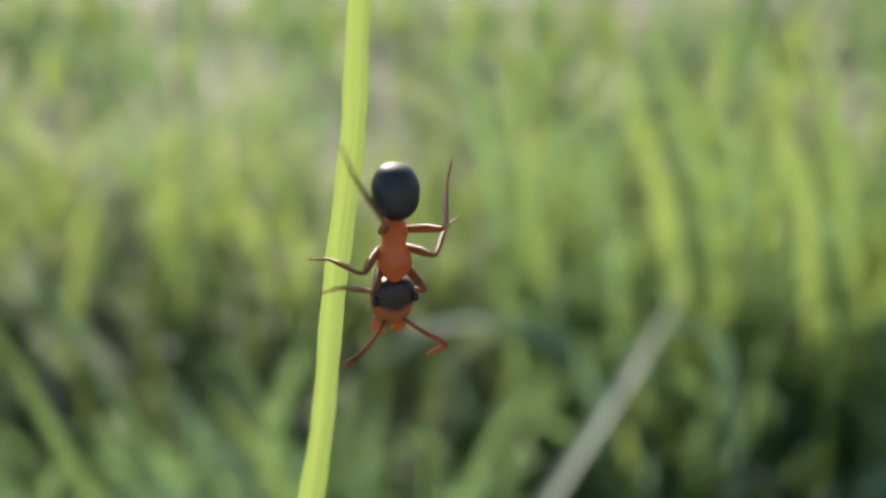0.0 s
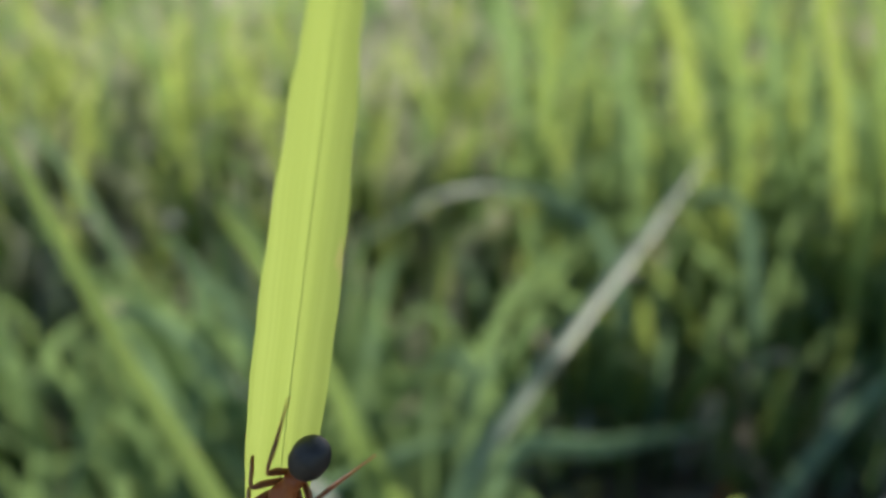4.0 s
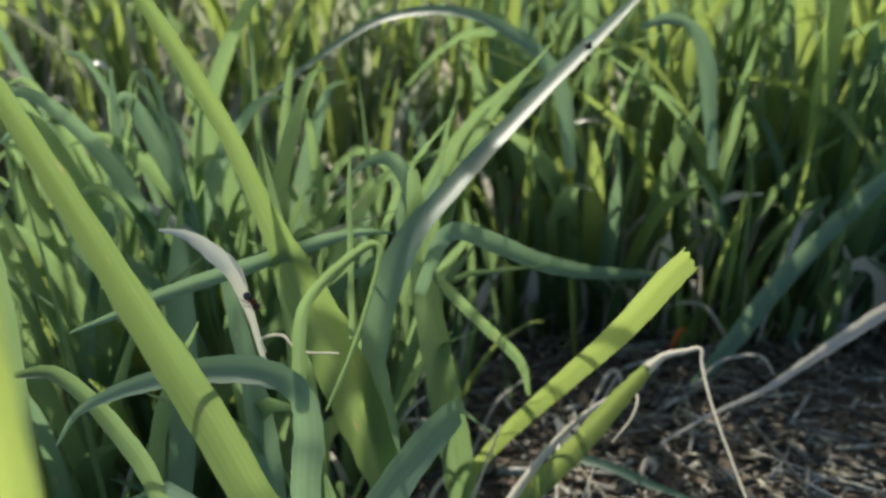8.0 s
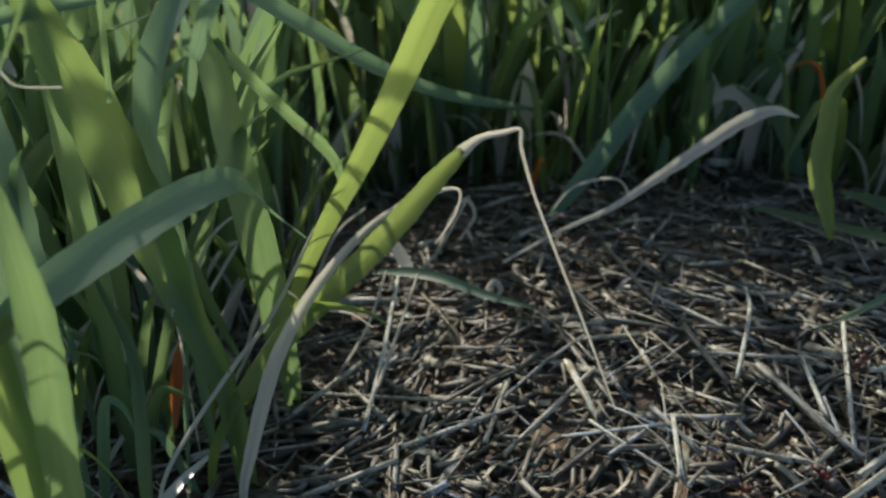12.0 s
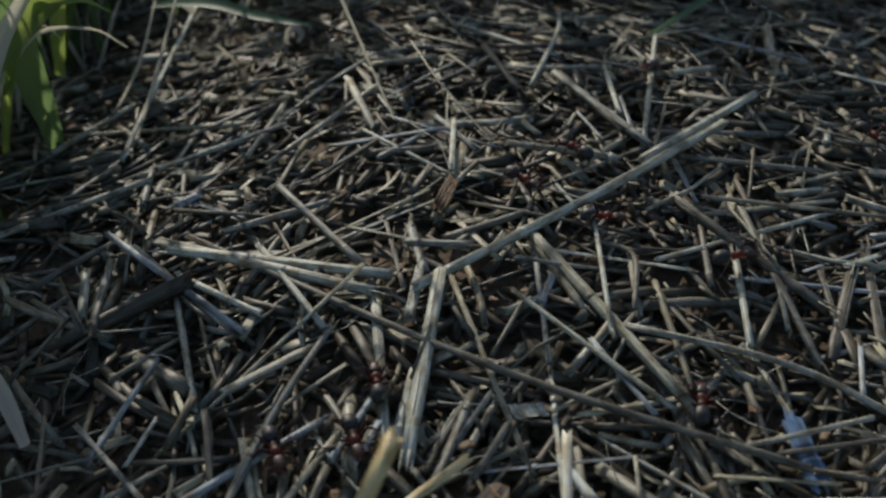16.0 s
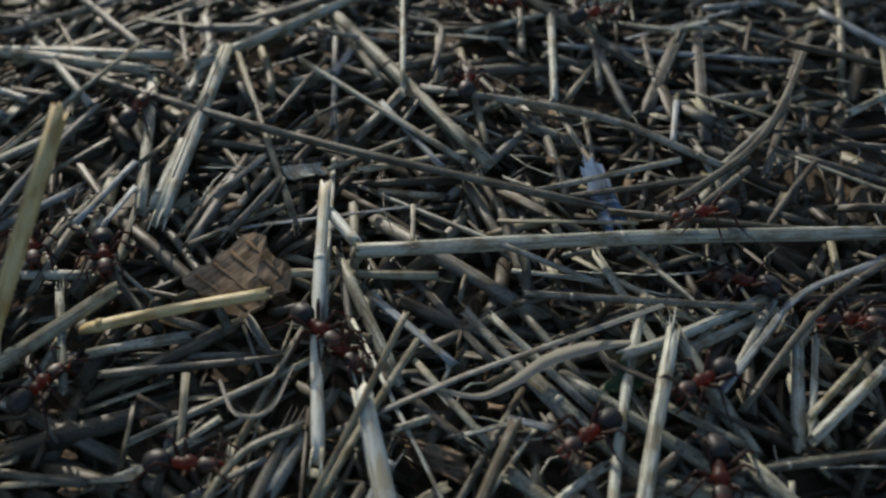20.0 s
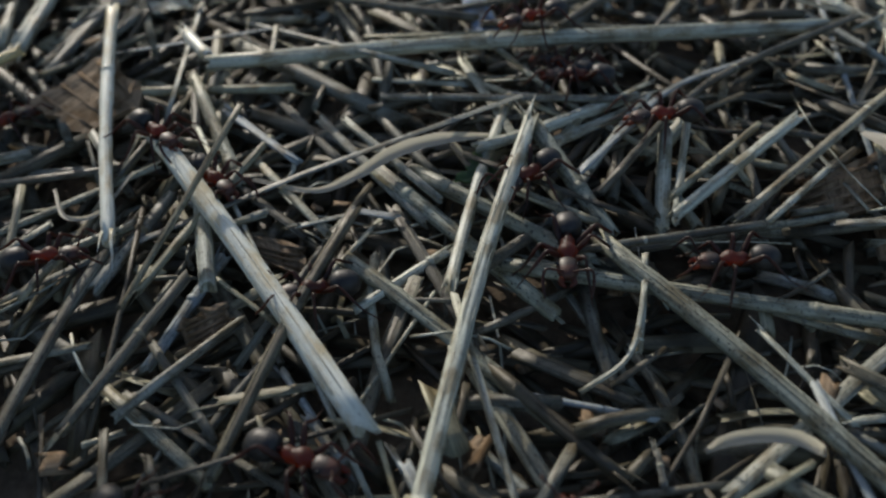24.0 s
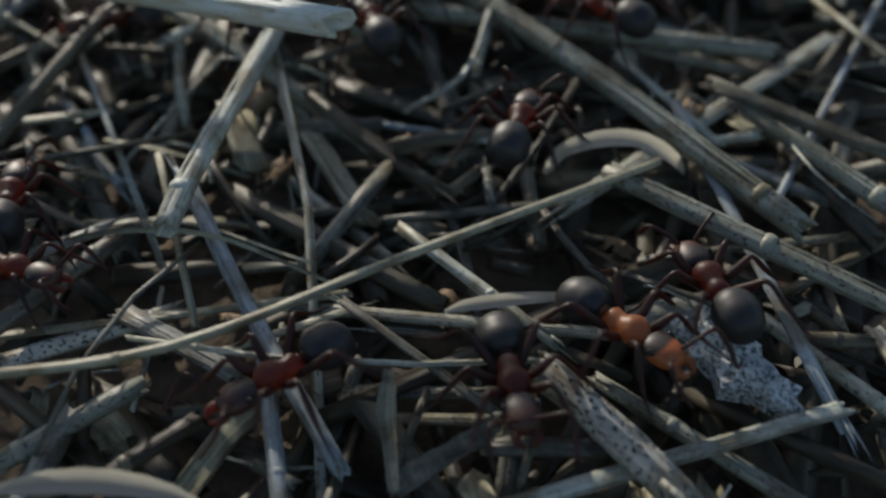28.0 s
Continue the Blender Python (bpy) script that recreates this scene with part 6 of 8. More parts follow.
straw("bleached pale straw piece lying on the nest heap", PALE, [(3.66, -3.47, 0.36), (3.37, -4.51, 0.26), (3.17, -5.40, 0.16), (3.12, -5.71, 0.14)], 0.049, 0.70)
straw("bleached pale straw piece lying on the nest heap", PALE, [(4.77, -3.52, 0.35), (3.83, -4.03, 0.34), (3.34, -4.25, 0.34)], 0.057, 0.90)
straw("blue-grey weathered straw piece on the nest heap", BLUISH, [(6.05, -2.99, 0.40), (5.14, -3.50, 0.42), (4.64, -4.07, 0.39), (4.17, -4.65, 0.36)], 0.037, 0.40)
straw("tan withered straw piece on the nest heap", TAN, [(5.77, -3.97, 0.30), (4.88, -4.86, 0.24)], 0.035, 0.90)
straw("weathered grey straw piece lying on the nest heap", STRAW, [(4.88, -3.52, 0.35), (4.26, -4.51, 0.27)], 0.041, 0.70)
straw("bleached pale straw piece lying on the nest heap", PALE, [(1.04, -4.58, 0.23), (1.28, -5.66, 0.11)], 0.066, 0.70)
straw("tan withered straw piece on the nest heap", TAN, [(1.56, -3.97, 0.32), (1.10, -4.88, 0.21), (0.74, -5.66, 0.11)], 0.036, 0.90)
straw("weathered grey straw piece lying on the nest heap", STRAW, [(1.50, -4.26, 0.25), (2.16, -5.13, 0.17)], 0.037, 0.70)
straw("weathered grey straw piece lying on the nest heap", STRAW, [(-1.96, -5.37, -0.12), (-0.81, -5.36, -0.00)], 0.033, 0.40)
straw("weathered grey straw piece lying on the nest heap", STRAW, [(0.53, -4.93, 0.16), (0.08, -5.19, 0.13), (-0.18, -5.66, 0.08)], 0.038, 0.90)
straw("tan withered straw piece on the nest heap", TAN, [(2.29, -2.52, 0.46), (3.71, -2.57, 0.49)], 0.029, 0.40)
straw("weathered grey straw piece lying on the nest heap", STRAW, [(3.24, -4.30, 0.32), (4.50, -5.04, 0.23)], 0.032, 0.40)
straw("weathered grey straw piece lying on the nest heap", STRAW, [(-0.82, -5.31, -0.03), (-0.18, -4.81, 0.11)], 0.039, 0.40)
straw("blue-grey weathered straw piece on the nest heap", BLUISH, [(-1.53, -1.91, 0.38), (-1.74, -2.52, 0.34)], 0.035, 0.40)
straw("bleached pale straw piece lying on the nest heap", PALE, [(1.35, -4.96, 0.17), (1.64, -4.88, 0.22)], 0.034, 0.90)
straw("blue-grey weathered straw piece on the nest heap", BLUISH, [(2.31, -4.85, 0.20), (2.69, -4.98, 0.21)], 0.039, 0.40)
straw("weathered grey straw piece lying on the nest heap", STRAW, [(-3.14, -2.12, 0.17), (-2.78, -3.22, 0.13)], 0.045, 0.90)
straw("weathered grey straw piece lying on the nest heap", STRAW, [(-3.56, 1.24, 0.32), (-2.36, -0.49, 0.44)], 0.046, 0.90)
straw("blue-grey weathered straw piece on the nest heap", BLUISH, [(-4.50, -0.85, 0.08), (-4.93, -2.40, -0.05)], 0.041, 0.90)
straw("weathered grey straw piece lying on the nest heap", STRAW, [(-5.25, -1.88, -0.03), (-4.04, -3.04, 0.06)], 0.039, 0.70)
straw("blue-grey weathered straw piece on the nest heap", BLUISH, [(-1.61, -1.50, 0.41), (-2.03, -2.48, 0.33)], 0.043, 0.70)
straw("blue-grey weathered straw piece on the nest heap", BLUISH, [(-2.21, -1.86, 0.28), (-3.68, -2.98, 0.06)], 0.052, 0.90)
straw("weathered grey straw piece lying on the nest heap", STRAW, [(0.00, -1.93, 0.49), (-0.40, -2.72, 0.43)], 0.045, 0.90)
straw("weathered grey straw piece lying on the nest heap", STRAW, [(1.21, 1.27, 0.67), (1.69, 0.94, 0.71), (1.60, -0.14, 0.71)], 0.038, 0.90)
straw("blue-grey weathered straw piece on the nest heap", BLUISH, [(4.42, -0.50, 0.60), (4.24, -1.35, 0.58)], 0.035, 0.70)
straw("weathered grey straw piece lying on the nest heap", STRAW, [(-0.92, 1.36, 0.50), (0.26, 1.94, 0.60)], 0.056, 0.90)
straw("weathered grey straw piece lying on the nest heap", STRAW, [(-3.05, 7.44, -0.09), (-1.91, 4.75, 0.33)], 0.050, 0.40)
straw("weathered grey straw piece lying on the nest heap", STRAW, [(-0.47, 7.55, 0.18), (0.20, 5.42, 0.50)], 0.061, 0.70)
straw("weathered grey straw piece lying on the nest heap", STRAW, [(-2.12, 3.82, 0.43), (-3.01, 2.71, 0.41)], 0.040, 0.70)
straw("blue-grey weathered straw piece on the nest heap", BLUISH, [(-5.07, 2.41, 0.01), (-4.77, 2.63, 0.08)], 0.069, 0.90)
straw("bleached pale straw piece lying on the nest heap", PALE, [(4.58, 0.97, 0.68), (5.10, 1.22, 0.69)], 0.039, 0.40)
straw("blue-grey weathered straw piece on the nest heap", BLUISH, [(-1.42, 4.06, 0.40), (-2.06, 3.37, 0.41)], 0.045, 0.90)
straw("bleached pale straw piece lying on the nest heap", PALE, [(-0.90, 4.52, 0.46), (-0.88, 2.90, 0.58)], 0.045, 0.40)
straw("weathered grey straw piece lying on the nest heap", STRAW, [(-3.93, 5.42, -0.01), (-4.21, 3.64, 0.13)], 0.043, 0.70)
straw("weathered grey straw piece lying on the nest heap", STRAW, [(-5.37, 5.01, -0.32), (-5.45, 3.67, -0.16)], 0.038, 0.70)
straw("weathered grey straw piece lying on the nest heap", STRAW, [(4.02, 5.26, 0.52), (4.19, 4.14, 0.64)], 0.037, 0.70)
straw("tan withered straw piece on the nest heap", TAN, [(1.27, -5.49, 0.11), (1.85, -6.01, 0.07)], 0.020, 0.90)
straw("weathered grey straw piece lying on the nest heap", STRAW, [(2.39, -4.90, 0.21), (1.89, -5.06, 0.21)], 0.030, 0.40)
straw("weathered grey straw piece lying on the nest heap", STRAW, [(3.58, -4.69, 0.26), (4.25, -5.12, 0.22)], 0.043, 0.70)
straw("brown-grey straw piece toned down for the dim near slope", DULL, [(1.05, -7.00, -0.20), (1.26, -7.51, -0.25)], 0.032, 0.90)
straw("brown-grey straw piece toned down for the dim near slope", DULL, [(0.72, -6.82, -0.12), (0.90, -7.75, -0.24)], 0.035, 0.70)
straw("weathered grey straw piece lying on the nest heap", STRAW, [(0.46, -3.85, 0.27), (1.09, -4.03, 0.31)], 0.038, 0.90)
straw("blue-grey weathered straw piece on the nest heap", BLUISH, [(1.10, -3.56, 0.36), (1.85, -4.34, 0.31)], 0.043, 0.40)
straw("weathered grey straw piece lying on the nest heap", STRAW, [(2.46, -7.51, -0.19), (2.02, -7.77, -0.21)], 0.051, 0.40)
straw("tan withered straw piece on the nest heap", TAN, [(1.87, -7.69, -0.25), (2.74, -7.50, -0.17), (3.58, -7.84, -0.21)], 0.013, 0.40)
straw("weathered grey straw piece lying on the nest heap", STRAW, [(5.61, -3.95, 0.30), (6.39, -4.19, 0.26)], 0.032, 0.90)
straw("fresh yellow split straw standing out of the heap", YELLOW, [(-1.15, -4.09, 2.76), (-2.14, -5.16, 0.49)], 0.095, 0.6)


# ---- things: slight shoots and withered threads at the foot of the grass ----
def foot_shoots():
    rng = np.random.default_rng(21)
    kinds = ((DRY, "thin grey withered grass thread in the sward", 0.07), (DRY, "pale withered grass stalk among green shoots", 0.11), (BRIGHT, "small yellow-green grass shoot", 0.22), (GREEN, "small green grass shoot", 0.26), (BLUE_GREEN, "small grey-green grass shoot", 0.24), (RUST, "rust-brown withered grass shoot", 0.12))
    for x0, x1, y0, y1, count, tall in ((-13.5, -9.2, 2.0, 10.0, 34, 3.6), (-12.0, 9.0, 15.5, 20.5, 44, 3.6), (-14.0, -9.0, -2.0, 4.0, 16, 3.0)):
        for i in range(count):
            x, y = rng.uniform(x0, x1), rng.uniform(y0, y1)
            material, label, wide = kinds[rng.choice(6, p=[0.18, 0.10, 0.22, 0.24, 0.22, 0.04])]
            h, way, lean = tall * rng.uniform(0.4, 1.3), rng.uniform(0, 2 * np.pi), rng.uniform(0.1, 0.8)
            dx, dy, z, w = math.cos(way) * lean * h, math.sin(way) * lean * h, mound(x, y) - 0.2, wide * rng.uniform(0.6, 1.3)
            nod = rng.uniform(0, 0.35) * h
            rows = [(x, y, z, w * 0.6), (x + dx * 0.3, y + dy * 0.3, z + h * 0.45, w), (x + dx * 0.7, y + dy * 0.7, z + h * 0.85, w * 0.8), (x + dx * 1.15, y + dy * 1.15, z + h - nod * 0.5, w * 0.4), (x + dx * 1.4, y + dy * 1.4, z + h - nod, 0.02)]
            leaf(grass_plant(label), "leaf", material, rows, (rng.uniform(-0.5, 0.5), -0.8, 0.3), 0.25)


foot_shoots()


# broad-leaved plants added on the left to cast dappled shade on near leaves
def shade_plants():
    rng = np.random.default_rng(8)
    for x, y, tall in ((-14.6, 9.2, 10.5), (-16.0, 11.5, 12.0), (-17.8, 10.0, 12.5), (-15.2, 13.5, 12.0), (-18.8, 13.2, 13.5)):
        plant = grass_plant("added tall grass plant that casts shade on near leaves")
        for i in range(6):
            h, way, lean = tall * rng.uniform(0.65, 1.1), rng.uniform(0, 2 * np.pi), rng.uniform(0.12, 0.4)
            dx, dy, z, w = math.cos(way) * lean * h, math.sin(way) * lean * h, mound(x, y) - 0.3, rng.uniform(0.45, 0.7)
            rows = [(x, y, z, w * 0.6), (x + dx * 0.25, y + dy * 0.25, z + h * 0.4, w), (x + dx * 0.6, y + dy * 0.6, z + h * 0.78, w * 0.9), (x + dx, y + dy, z + h, w * 0.5), (x + dx * 1.3, y + dy * 1.3, z + h * 1.02, 0.03)]
            leaf(plant, "leaf", (GREEN, BLUE_GREEN, GREEN)[i % 3], rows, (math.cos(way + 1.2), math.sin(way + 1.2), 0.4), 0.2)


shade_plants()


def shade_grass():
    """Added tall grass on thin stalks at the back of the sward; its unseen leafy tops dapple the plants before it with
    shade.
    """
    rng = np.random.default_rng(31)
    for x0, x1, low, high, count in ((-29.0, -19.5, 15.8, 21.0, 6), (1.5, 8.0, 14.5, 18.0, 3)):
        for i in range(count):
            x, y = x0 + (x1 - x0) * (i + rng.uniform(0.2, 0.8)) / count, rng.uniform(28.5, 32.5)
            z, top = mound(x, y) - 0.4, rng.uniform(low, high)
            plant = grass_plant("added tall grass plant that shades the leaves before it")
            leaf(plant, "stem", GREEN, [(x, y, z, 0.24), (x + rng.normal(0, 0.3), y, z + (top - z) * 0.5, 0.22), (x, y, top, 0.2), (x + 0.2, y, top + 3.0, 0.05)], (0.2, -0.9, 0.3), 0.3)
            for k in range(4):
                way, rise, w = rng.uniform(0, 2 * np.pi), rng.uniform(1.5, 4.5), rng.uniform(0.5, 0.8)
                dx, dy, at = 3.2 * math.cos(way), 1.6 * math.sin(way), low + (top - low) * rng.uniform(0.2, 1.0)
                rows = [(x, y, at, w * 0.6), (x + dx * 0.35, y + dy * 0.35, at + rise * 0.6, w), (x + dx * 0.8, y + dy * 0.8, at + rise, w * 0.9), (x + dx * 1.3, y + dy * 1.3, at + rise * 0.95, w * 0.5), (x + dx * 1.6, y + dy * 1.6, at + rise * 0.8, 0.03)]
                leaf(plant, "leaf", (GREEN, BRIGHT)[k % 2], rows, (rng.uniform(-0.6, 0.6), -0.8, 0.4), 0.15)


shade_grass()
straw("tan withered straw piece on the nest heap", TAN, [(-4.67, -5.36, -0.39), (-3.11, -4.88, -0.15)], 0.033, 0.35)
straw("weathered grey straw piece lying on the nest heap", STRAW, [(-3.37, -2.80, 0.08), (-3.67, -1.72, 0.17)], 0.043, 0.60)
straw("weathered grey straw piece lying on the nest heap", STRAW, [(3.65, -4.63, 0.17), (4.45, -3.54, 0.36)], 0.043, 0.60)
straw("bleached pale straw piece lying on the nest heap", PALE, [(4.02, -9.24, -0.59), (6.09, -8.63, -0.50)], 0.044, 0.60)
straw("blue-grey weathered straw piece on the nest heap", BLUISH, [(-0.19, 3.67, 0.51), (-2.06, 4.78, 0.30)], 0.031, 0.60)
straw("tan withered straw piece on the nest heap", TAN, [(4.44, 5.52, 0.43), (5.29, 7.98, 0.06)], 0.026, 0.90)
straw("weathered grey straw piece lying on the nest heap", STRAW, [(6.49, -4.84, 0.03), (6.16, -3.97, 0.16)], 0.020, 0.35)
straw("grey-green straw piece speckled with dark mould", SPOT, [(2.73, 6.67, 0.33), (2.01, 8.41, 0.12)], 0.030, 0.35)
straw("grey-green straw piece speckled with dark mould", SPOT, [(-4.60, -2.91, -0.06), (-3.99, -2.43, -0.02)], 0.032, 0.60)
straw("bleached pale straw piece lying on the nest heap", PALE, [(6.18, 7.41, 0.16), (5.91, 9.31, -0.18)], 0.027, 0.60)
straw("blue-grey weathered straw piece on the nest heap", BLUISH, [(2.76, 2.32, 0.61), (2.57, 3.45, 0.60)], 0.036, 0.60)
straw("blue-grey weathered straw piece on the nest heap", BLUISH, [(2.02, 4.25, 0.52), (1.92, 5.39, 0.48)], 0.038, 0.60)
straw("blue-grey weathered straw piece on the nest heap", BLUISH, [(6.69, -4.38, 0.07), (6.95, -0.08, 0.48)], 0.029, 0.60)
straw("blue-grey weathered straw piece on the nest heap", BLUISH, [(5.60, 7.40, 0.20), (3.74, 8.64, 0.01)], 0.045, 0.60)
straw("weathered grey straw piece lying on the nest heap", STRAW, [(-1.41, 0.38, 0.41), (-1.78, 1.77, 0.43)], 0.034, 0.35)
straw("grey-green straw piece speckled with dark mould", SPOT, [(-3.57, -6.87, -0.50), (-4.14, -5.87, -0.43)], 0.043, 0.90)
straw("tan withered straw piece on the nest heap", TAN, [(-3.04, -4.71, -0.08), (-3.13, -3.93, -0.08)], 0.040, 0.35)
straw("blue-grey weathered straw piece on the nest heap", BLUISH, [(7.05, 8.78, -0.16), (5.96, 9.21, -0.11)], 0.027, 0.35)
straw("tan withered straw piece on the nest heap", TAN, [(7.03, -0.14, 0.50), (7.35, 1.06, 0.44)], 0.049, 0.60)
straw("bleached pale straw piece lying on the nest heap", PALE, [(-0.72, 2.77, 0.50), (-2.38, 4.28, 0.31)], 0.034, 0.90)
straw("weathered grey straw piece lying on the nest heap", STRAW, [(-0.32, 6.64, 0.21), (1.86, 6.65, 0.34)], 0.047, 0.60)
straw("weathered grey straw piece lying on the nest heap", STRAW, [(3.91, 5.31, 0.48), (3.35, 8.12, 0.10)], 0.028, 0.60)
straw("weathered grey straw piece lying on the nest heap", STRAW, [(5.87, -0.93, 0.51), (4.57, -0.30, 0.60)], 0.033, 0.60)
straw("weathered grey straw piece lying on the nest heap", STRAW, [(5.25, -8.17, -0.47), (3.44, -7.95, -0.40)], 0.041, 0.60)
straw("tan withered straw piece on the nest heap", TAN, [(-1.51, -3.05, 0.23), (-1.46, -1.80, 0.35)], 0.034, 0.35)
straw("weathered grey straw piece lying on the nest heap", STRAW, [(0.93, -1.54, 0.46), (0.36, -1.33, 0.49)], 0.031, 0.60)
straw("bleached pale straw piece lying on the nest heap", PALE, [(7.39, 6.60, 0.13), (6.06, 7.06, 0.18)], 0.047, 0.35)
straw("bleached pale straw piece lying on the nest heap", PALE, [(1.10, 1.86, 0.63), (0.63, 2.77, 0.60)], 0.035, 0.60)
straw("weathered grey straw piece lying on the nest heap", STRAW, [(-0.21, 7.53, 0.16), (1.50, 7.60, 0.23)], 0.047, 0.90)
straw("tan withered straw piece on the nest heap", TAN, [(-3.64, 0.66, 0.27), (-1.21, 2.54, 0.46)], 0.028, 0.35)
straw("bleached pale straw piece lying on the nest heap", PALE, [(6.40, -0.57, 0.49), (7.28, 0.03, 0.50)], 0.044, 0.90)
straw("tan withered straw piece on the nest heap", TAN, [(4.22, -3.90, 0.33), (3.03, -3.01, 0.40)], 0.035, 0.60)
straw("grey-green straw piece speckled with dark mould", SPOT, [(6.51, 3.99, 0.46), (5.05, 4.64, 0.51)], 0.030, 0.60)
straw("blue-grey weathered straw piece on the nest heap", BLUISH, [(6.12, 0.56, 0.49), (2.96, 0.63, 0.67)], 0.037, 0.90)
straw("bleached pale straw piece lying on the nest heap", PALE, [(-4.46, -2.50, 0.01), (-4.28, -1.73, 0.00)], 0.028, 0.90)
straw("grey-green straw piece speckled with dark mould", SPOT, [(6.97, -4.70, 0.07), (7.42, -1.98, 0.33)], 0.049, 0.90)
straw("weathered grey straw piece lying on the nest heap", STRAW, [(0.01, 1.11, 0.54), (0.42, 2.60, 0.54)], 0.030, 0.90)
straw("grey-green straw piece speckled with dark mould", SPOT, [(-1.64, -4.48, 0.07), (-2.00, -3.27, 0.17)], 0.041, 0.90)
straw("grey-green straw piece speckled with dark mould", SPOT, [(-2.99, -5.30, -0.15), (-3.80, -4.72, -0.25)], 0.025, 0.35)
straw("tan withered straw piece on the nest heap", TAN, [(0.82, -1.78, 0.52), (2.07, -1.50, 0.58)], 0.044, 0.60)
straw("tan withered straw piece on the nest heap", TAN, [(-0.55, 1.09, 0.53), (-2.37, 1.65, 0.41)], 0.029, 0.35)
straw("brown-grey straw piece toned down for the dim near slope", DULL, [(-4.69, -6.07, -0.53), (-2.11, -5.06, -0.05)], 0.038, 0.90)
straw("weathered grey straw piece lying on the nest heap", STRAW, [(8.17, 4.58, 0.31), (6.41, 5.36, 0.38)], 0.030, 0.60)
straw("grey-green straw piece speckled with dark mould", SPOT, [(8.04, -0.91, 0.36), (7.38, 1.23, 0.48)], 0.018, 0.90)
straw("grey-green straw piece speckled with dark mould", SPOT, [(-0.96, -4.98, -0.02), (0.61, -4.20, 0.23)], 0.038, 0.60)
straw("grey-green straw piece speckled with dark mould", SPOT, [(7.64, 5.71, 0.24), (7.70, 8.36, -0.11)], 0.051, 0.35)
straw("grey-green straw piece speckled with dark mould", SPOT, [(4.89, -5.16, 0.04), (6.29, -4.88, 0.02)], 0.039, 0.60)
straw("weathered grey straw piece lying on the nest heap", STRAW, [(0.51, -1.74, 0.50), (2.31, -0.58, 0.58)], 0.030, 0.90)
straw("tan withered straw piece on the nest heap", TAN, [(4.41, 2.83, 0.62), (4.86, 4.16, 0.54)], 0.023, 0.35)
straw("bleached pale straw piece lying on the nest heap", PALE, [(7.09, -9.19, -0.67), (7.62, -7.91, -0.48)], 0.048, 0.90)
straw("blue-grey weathered straw piece on the nest heap", BLUISH, [(5.17, 1.78, 0.57), (5.92, 1.88, 0.60)], 0.042, 0.90)
straw("grey-green straw piece speckled with dark mould", SPOT, [(1.21, 3.28, 0.61), (1.83, 4.00, 0.54)], 0.056, 0.90)
straw("grey-green straw piece speckled with dark mould", SPOT, [(-1.05, 7.56, 0.08), (-2.11, 7.87, -0.09)], 0.035, 0.90)
straw("weathered grey straw piece lying on the nest heap", STRAW, [(1.98, -5.09, 0.11), (0.99, -4.17, 0.25)], 0.047, 0.60)
straw("tan withered straw piece on the nest heap", TAN, [(1.45, -6.57, -0.12), (2.20, -6.42, -0.13)], 0.044, 0.35)
straw("bleached pale straw piece lying on the nest heap", PALE, [(7.61, -2.79, 0.26), (6.85, -1.78, 0.33)], 0.058, 0.90)
straw("blue-grey weathered straw piece on the nest heap", BLUISH, [(-2.86, 3.87, 0.25), (-1.03, 4.27, 0.44)], 0.037, 0.60)
straw("grey-green straw piece speckled with dark mould", SPOT, [(4.52, 6.17, 0.33), (5.82, 6.81, 0.24)], 0.036, 0.35)
straw("grey-green straw piece speckled with dark mould", SPOT, [(-0.91, -6.29, -0.13), (0.41, -6.01, -0.10)], 0.036, 0.60)
straw("tan withered straw piece on the nest heap", TAN, [(-4.51, 5.06, -0.15), (-5.39, 5.15, -0.32)], 0.042, 0.35)
straw("blue-grey weathered straw piece on the nest heap", BLUISH, [(-3.94, 2.05, 0.15), (-5.29, 2.77, -0.07)], 0.033, 0.35)
straw("tan withered straw piece on the nest heap", TAN, [(3.61, 8.31, 0.10), (3.02, 8.68, 0.04)], 0.031, 0.60)
straw("weathered grey straw piece lying on the nest heap", STRAW, [(-2.89, -1.73, 0.16), (-2.02, -1.02, 0.37)], 0.036, 0.35)
straw("weathered grey straw piece lying on the nest heap", STRAW, [(4.15, 1.26, 0.66), (4.22, 2.11, 0.59)], 0.011, 0.35)
straw("weathered grey straw piece lying on the nest heap", STRAW, [(4.24, -0.28, 0.55), (4.24, 0.92, 0.61)], 0.048, 0.90)
straw("brown-grey straw piece toned down for the dim near slope", DULL, [(1.26, -8.35, -0.42), (-0.45, -8.31, -0.51)], 0.017, 0.90)
straw("weathered grey straw piece lying on the nest heap", STRAW, [(1.40, 2.09, 0.66), (-0.57, 3.08, 0.54)], 0.025, 0.60)
straw("tan withered straw piece on the nest heap", TAN, [(-3.73, 0.85, 0.22), (-2.10, 1.78, 0.37)], 0.036, 0.60)
straw("blue-grey weathered straw piece on the nest heap", BLUISH, [(0.43, 0.05, 0.58), (0.70, 0.97, 0.58)], 0.054, 0.35)
straw("blue-grey weathered straw piece on the nest heap", BLUISH, [(-4.85, -6.26, -0.52), (-4.79, -4.76, -0.37)], 0.041, 0.90)
straw("grey-green straw piece speckled with dark mould", SPOT, [(4.30, 2.96, 0.56), (5.10, 3.33, 0.55)], 0.047, 0.35)
straw("brown-grey straw piece toned down for the dim near slope", DULL, [(2.47, -7.52, -0.30), (0.76, -6.43, -0.17)], 0.032, 0.35)
straw("blue-grey weathered straw piece on the nest heap", BLUISH, [(6.08, -7.27, -0.35), (7.49, -4.90, -0.05)], 0.023, 0.90)
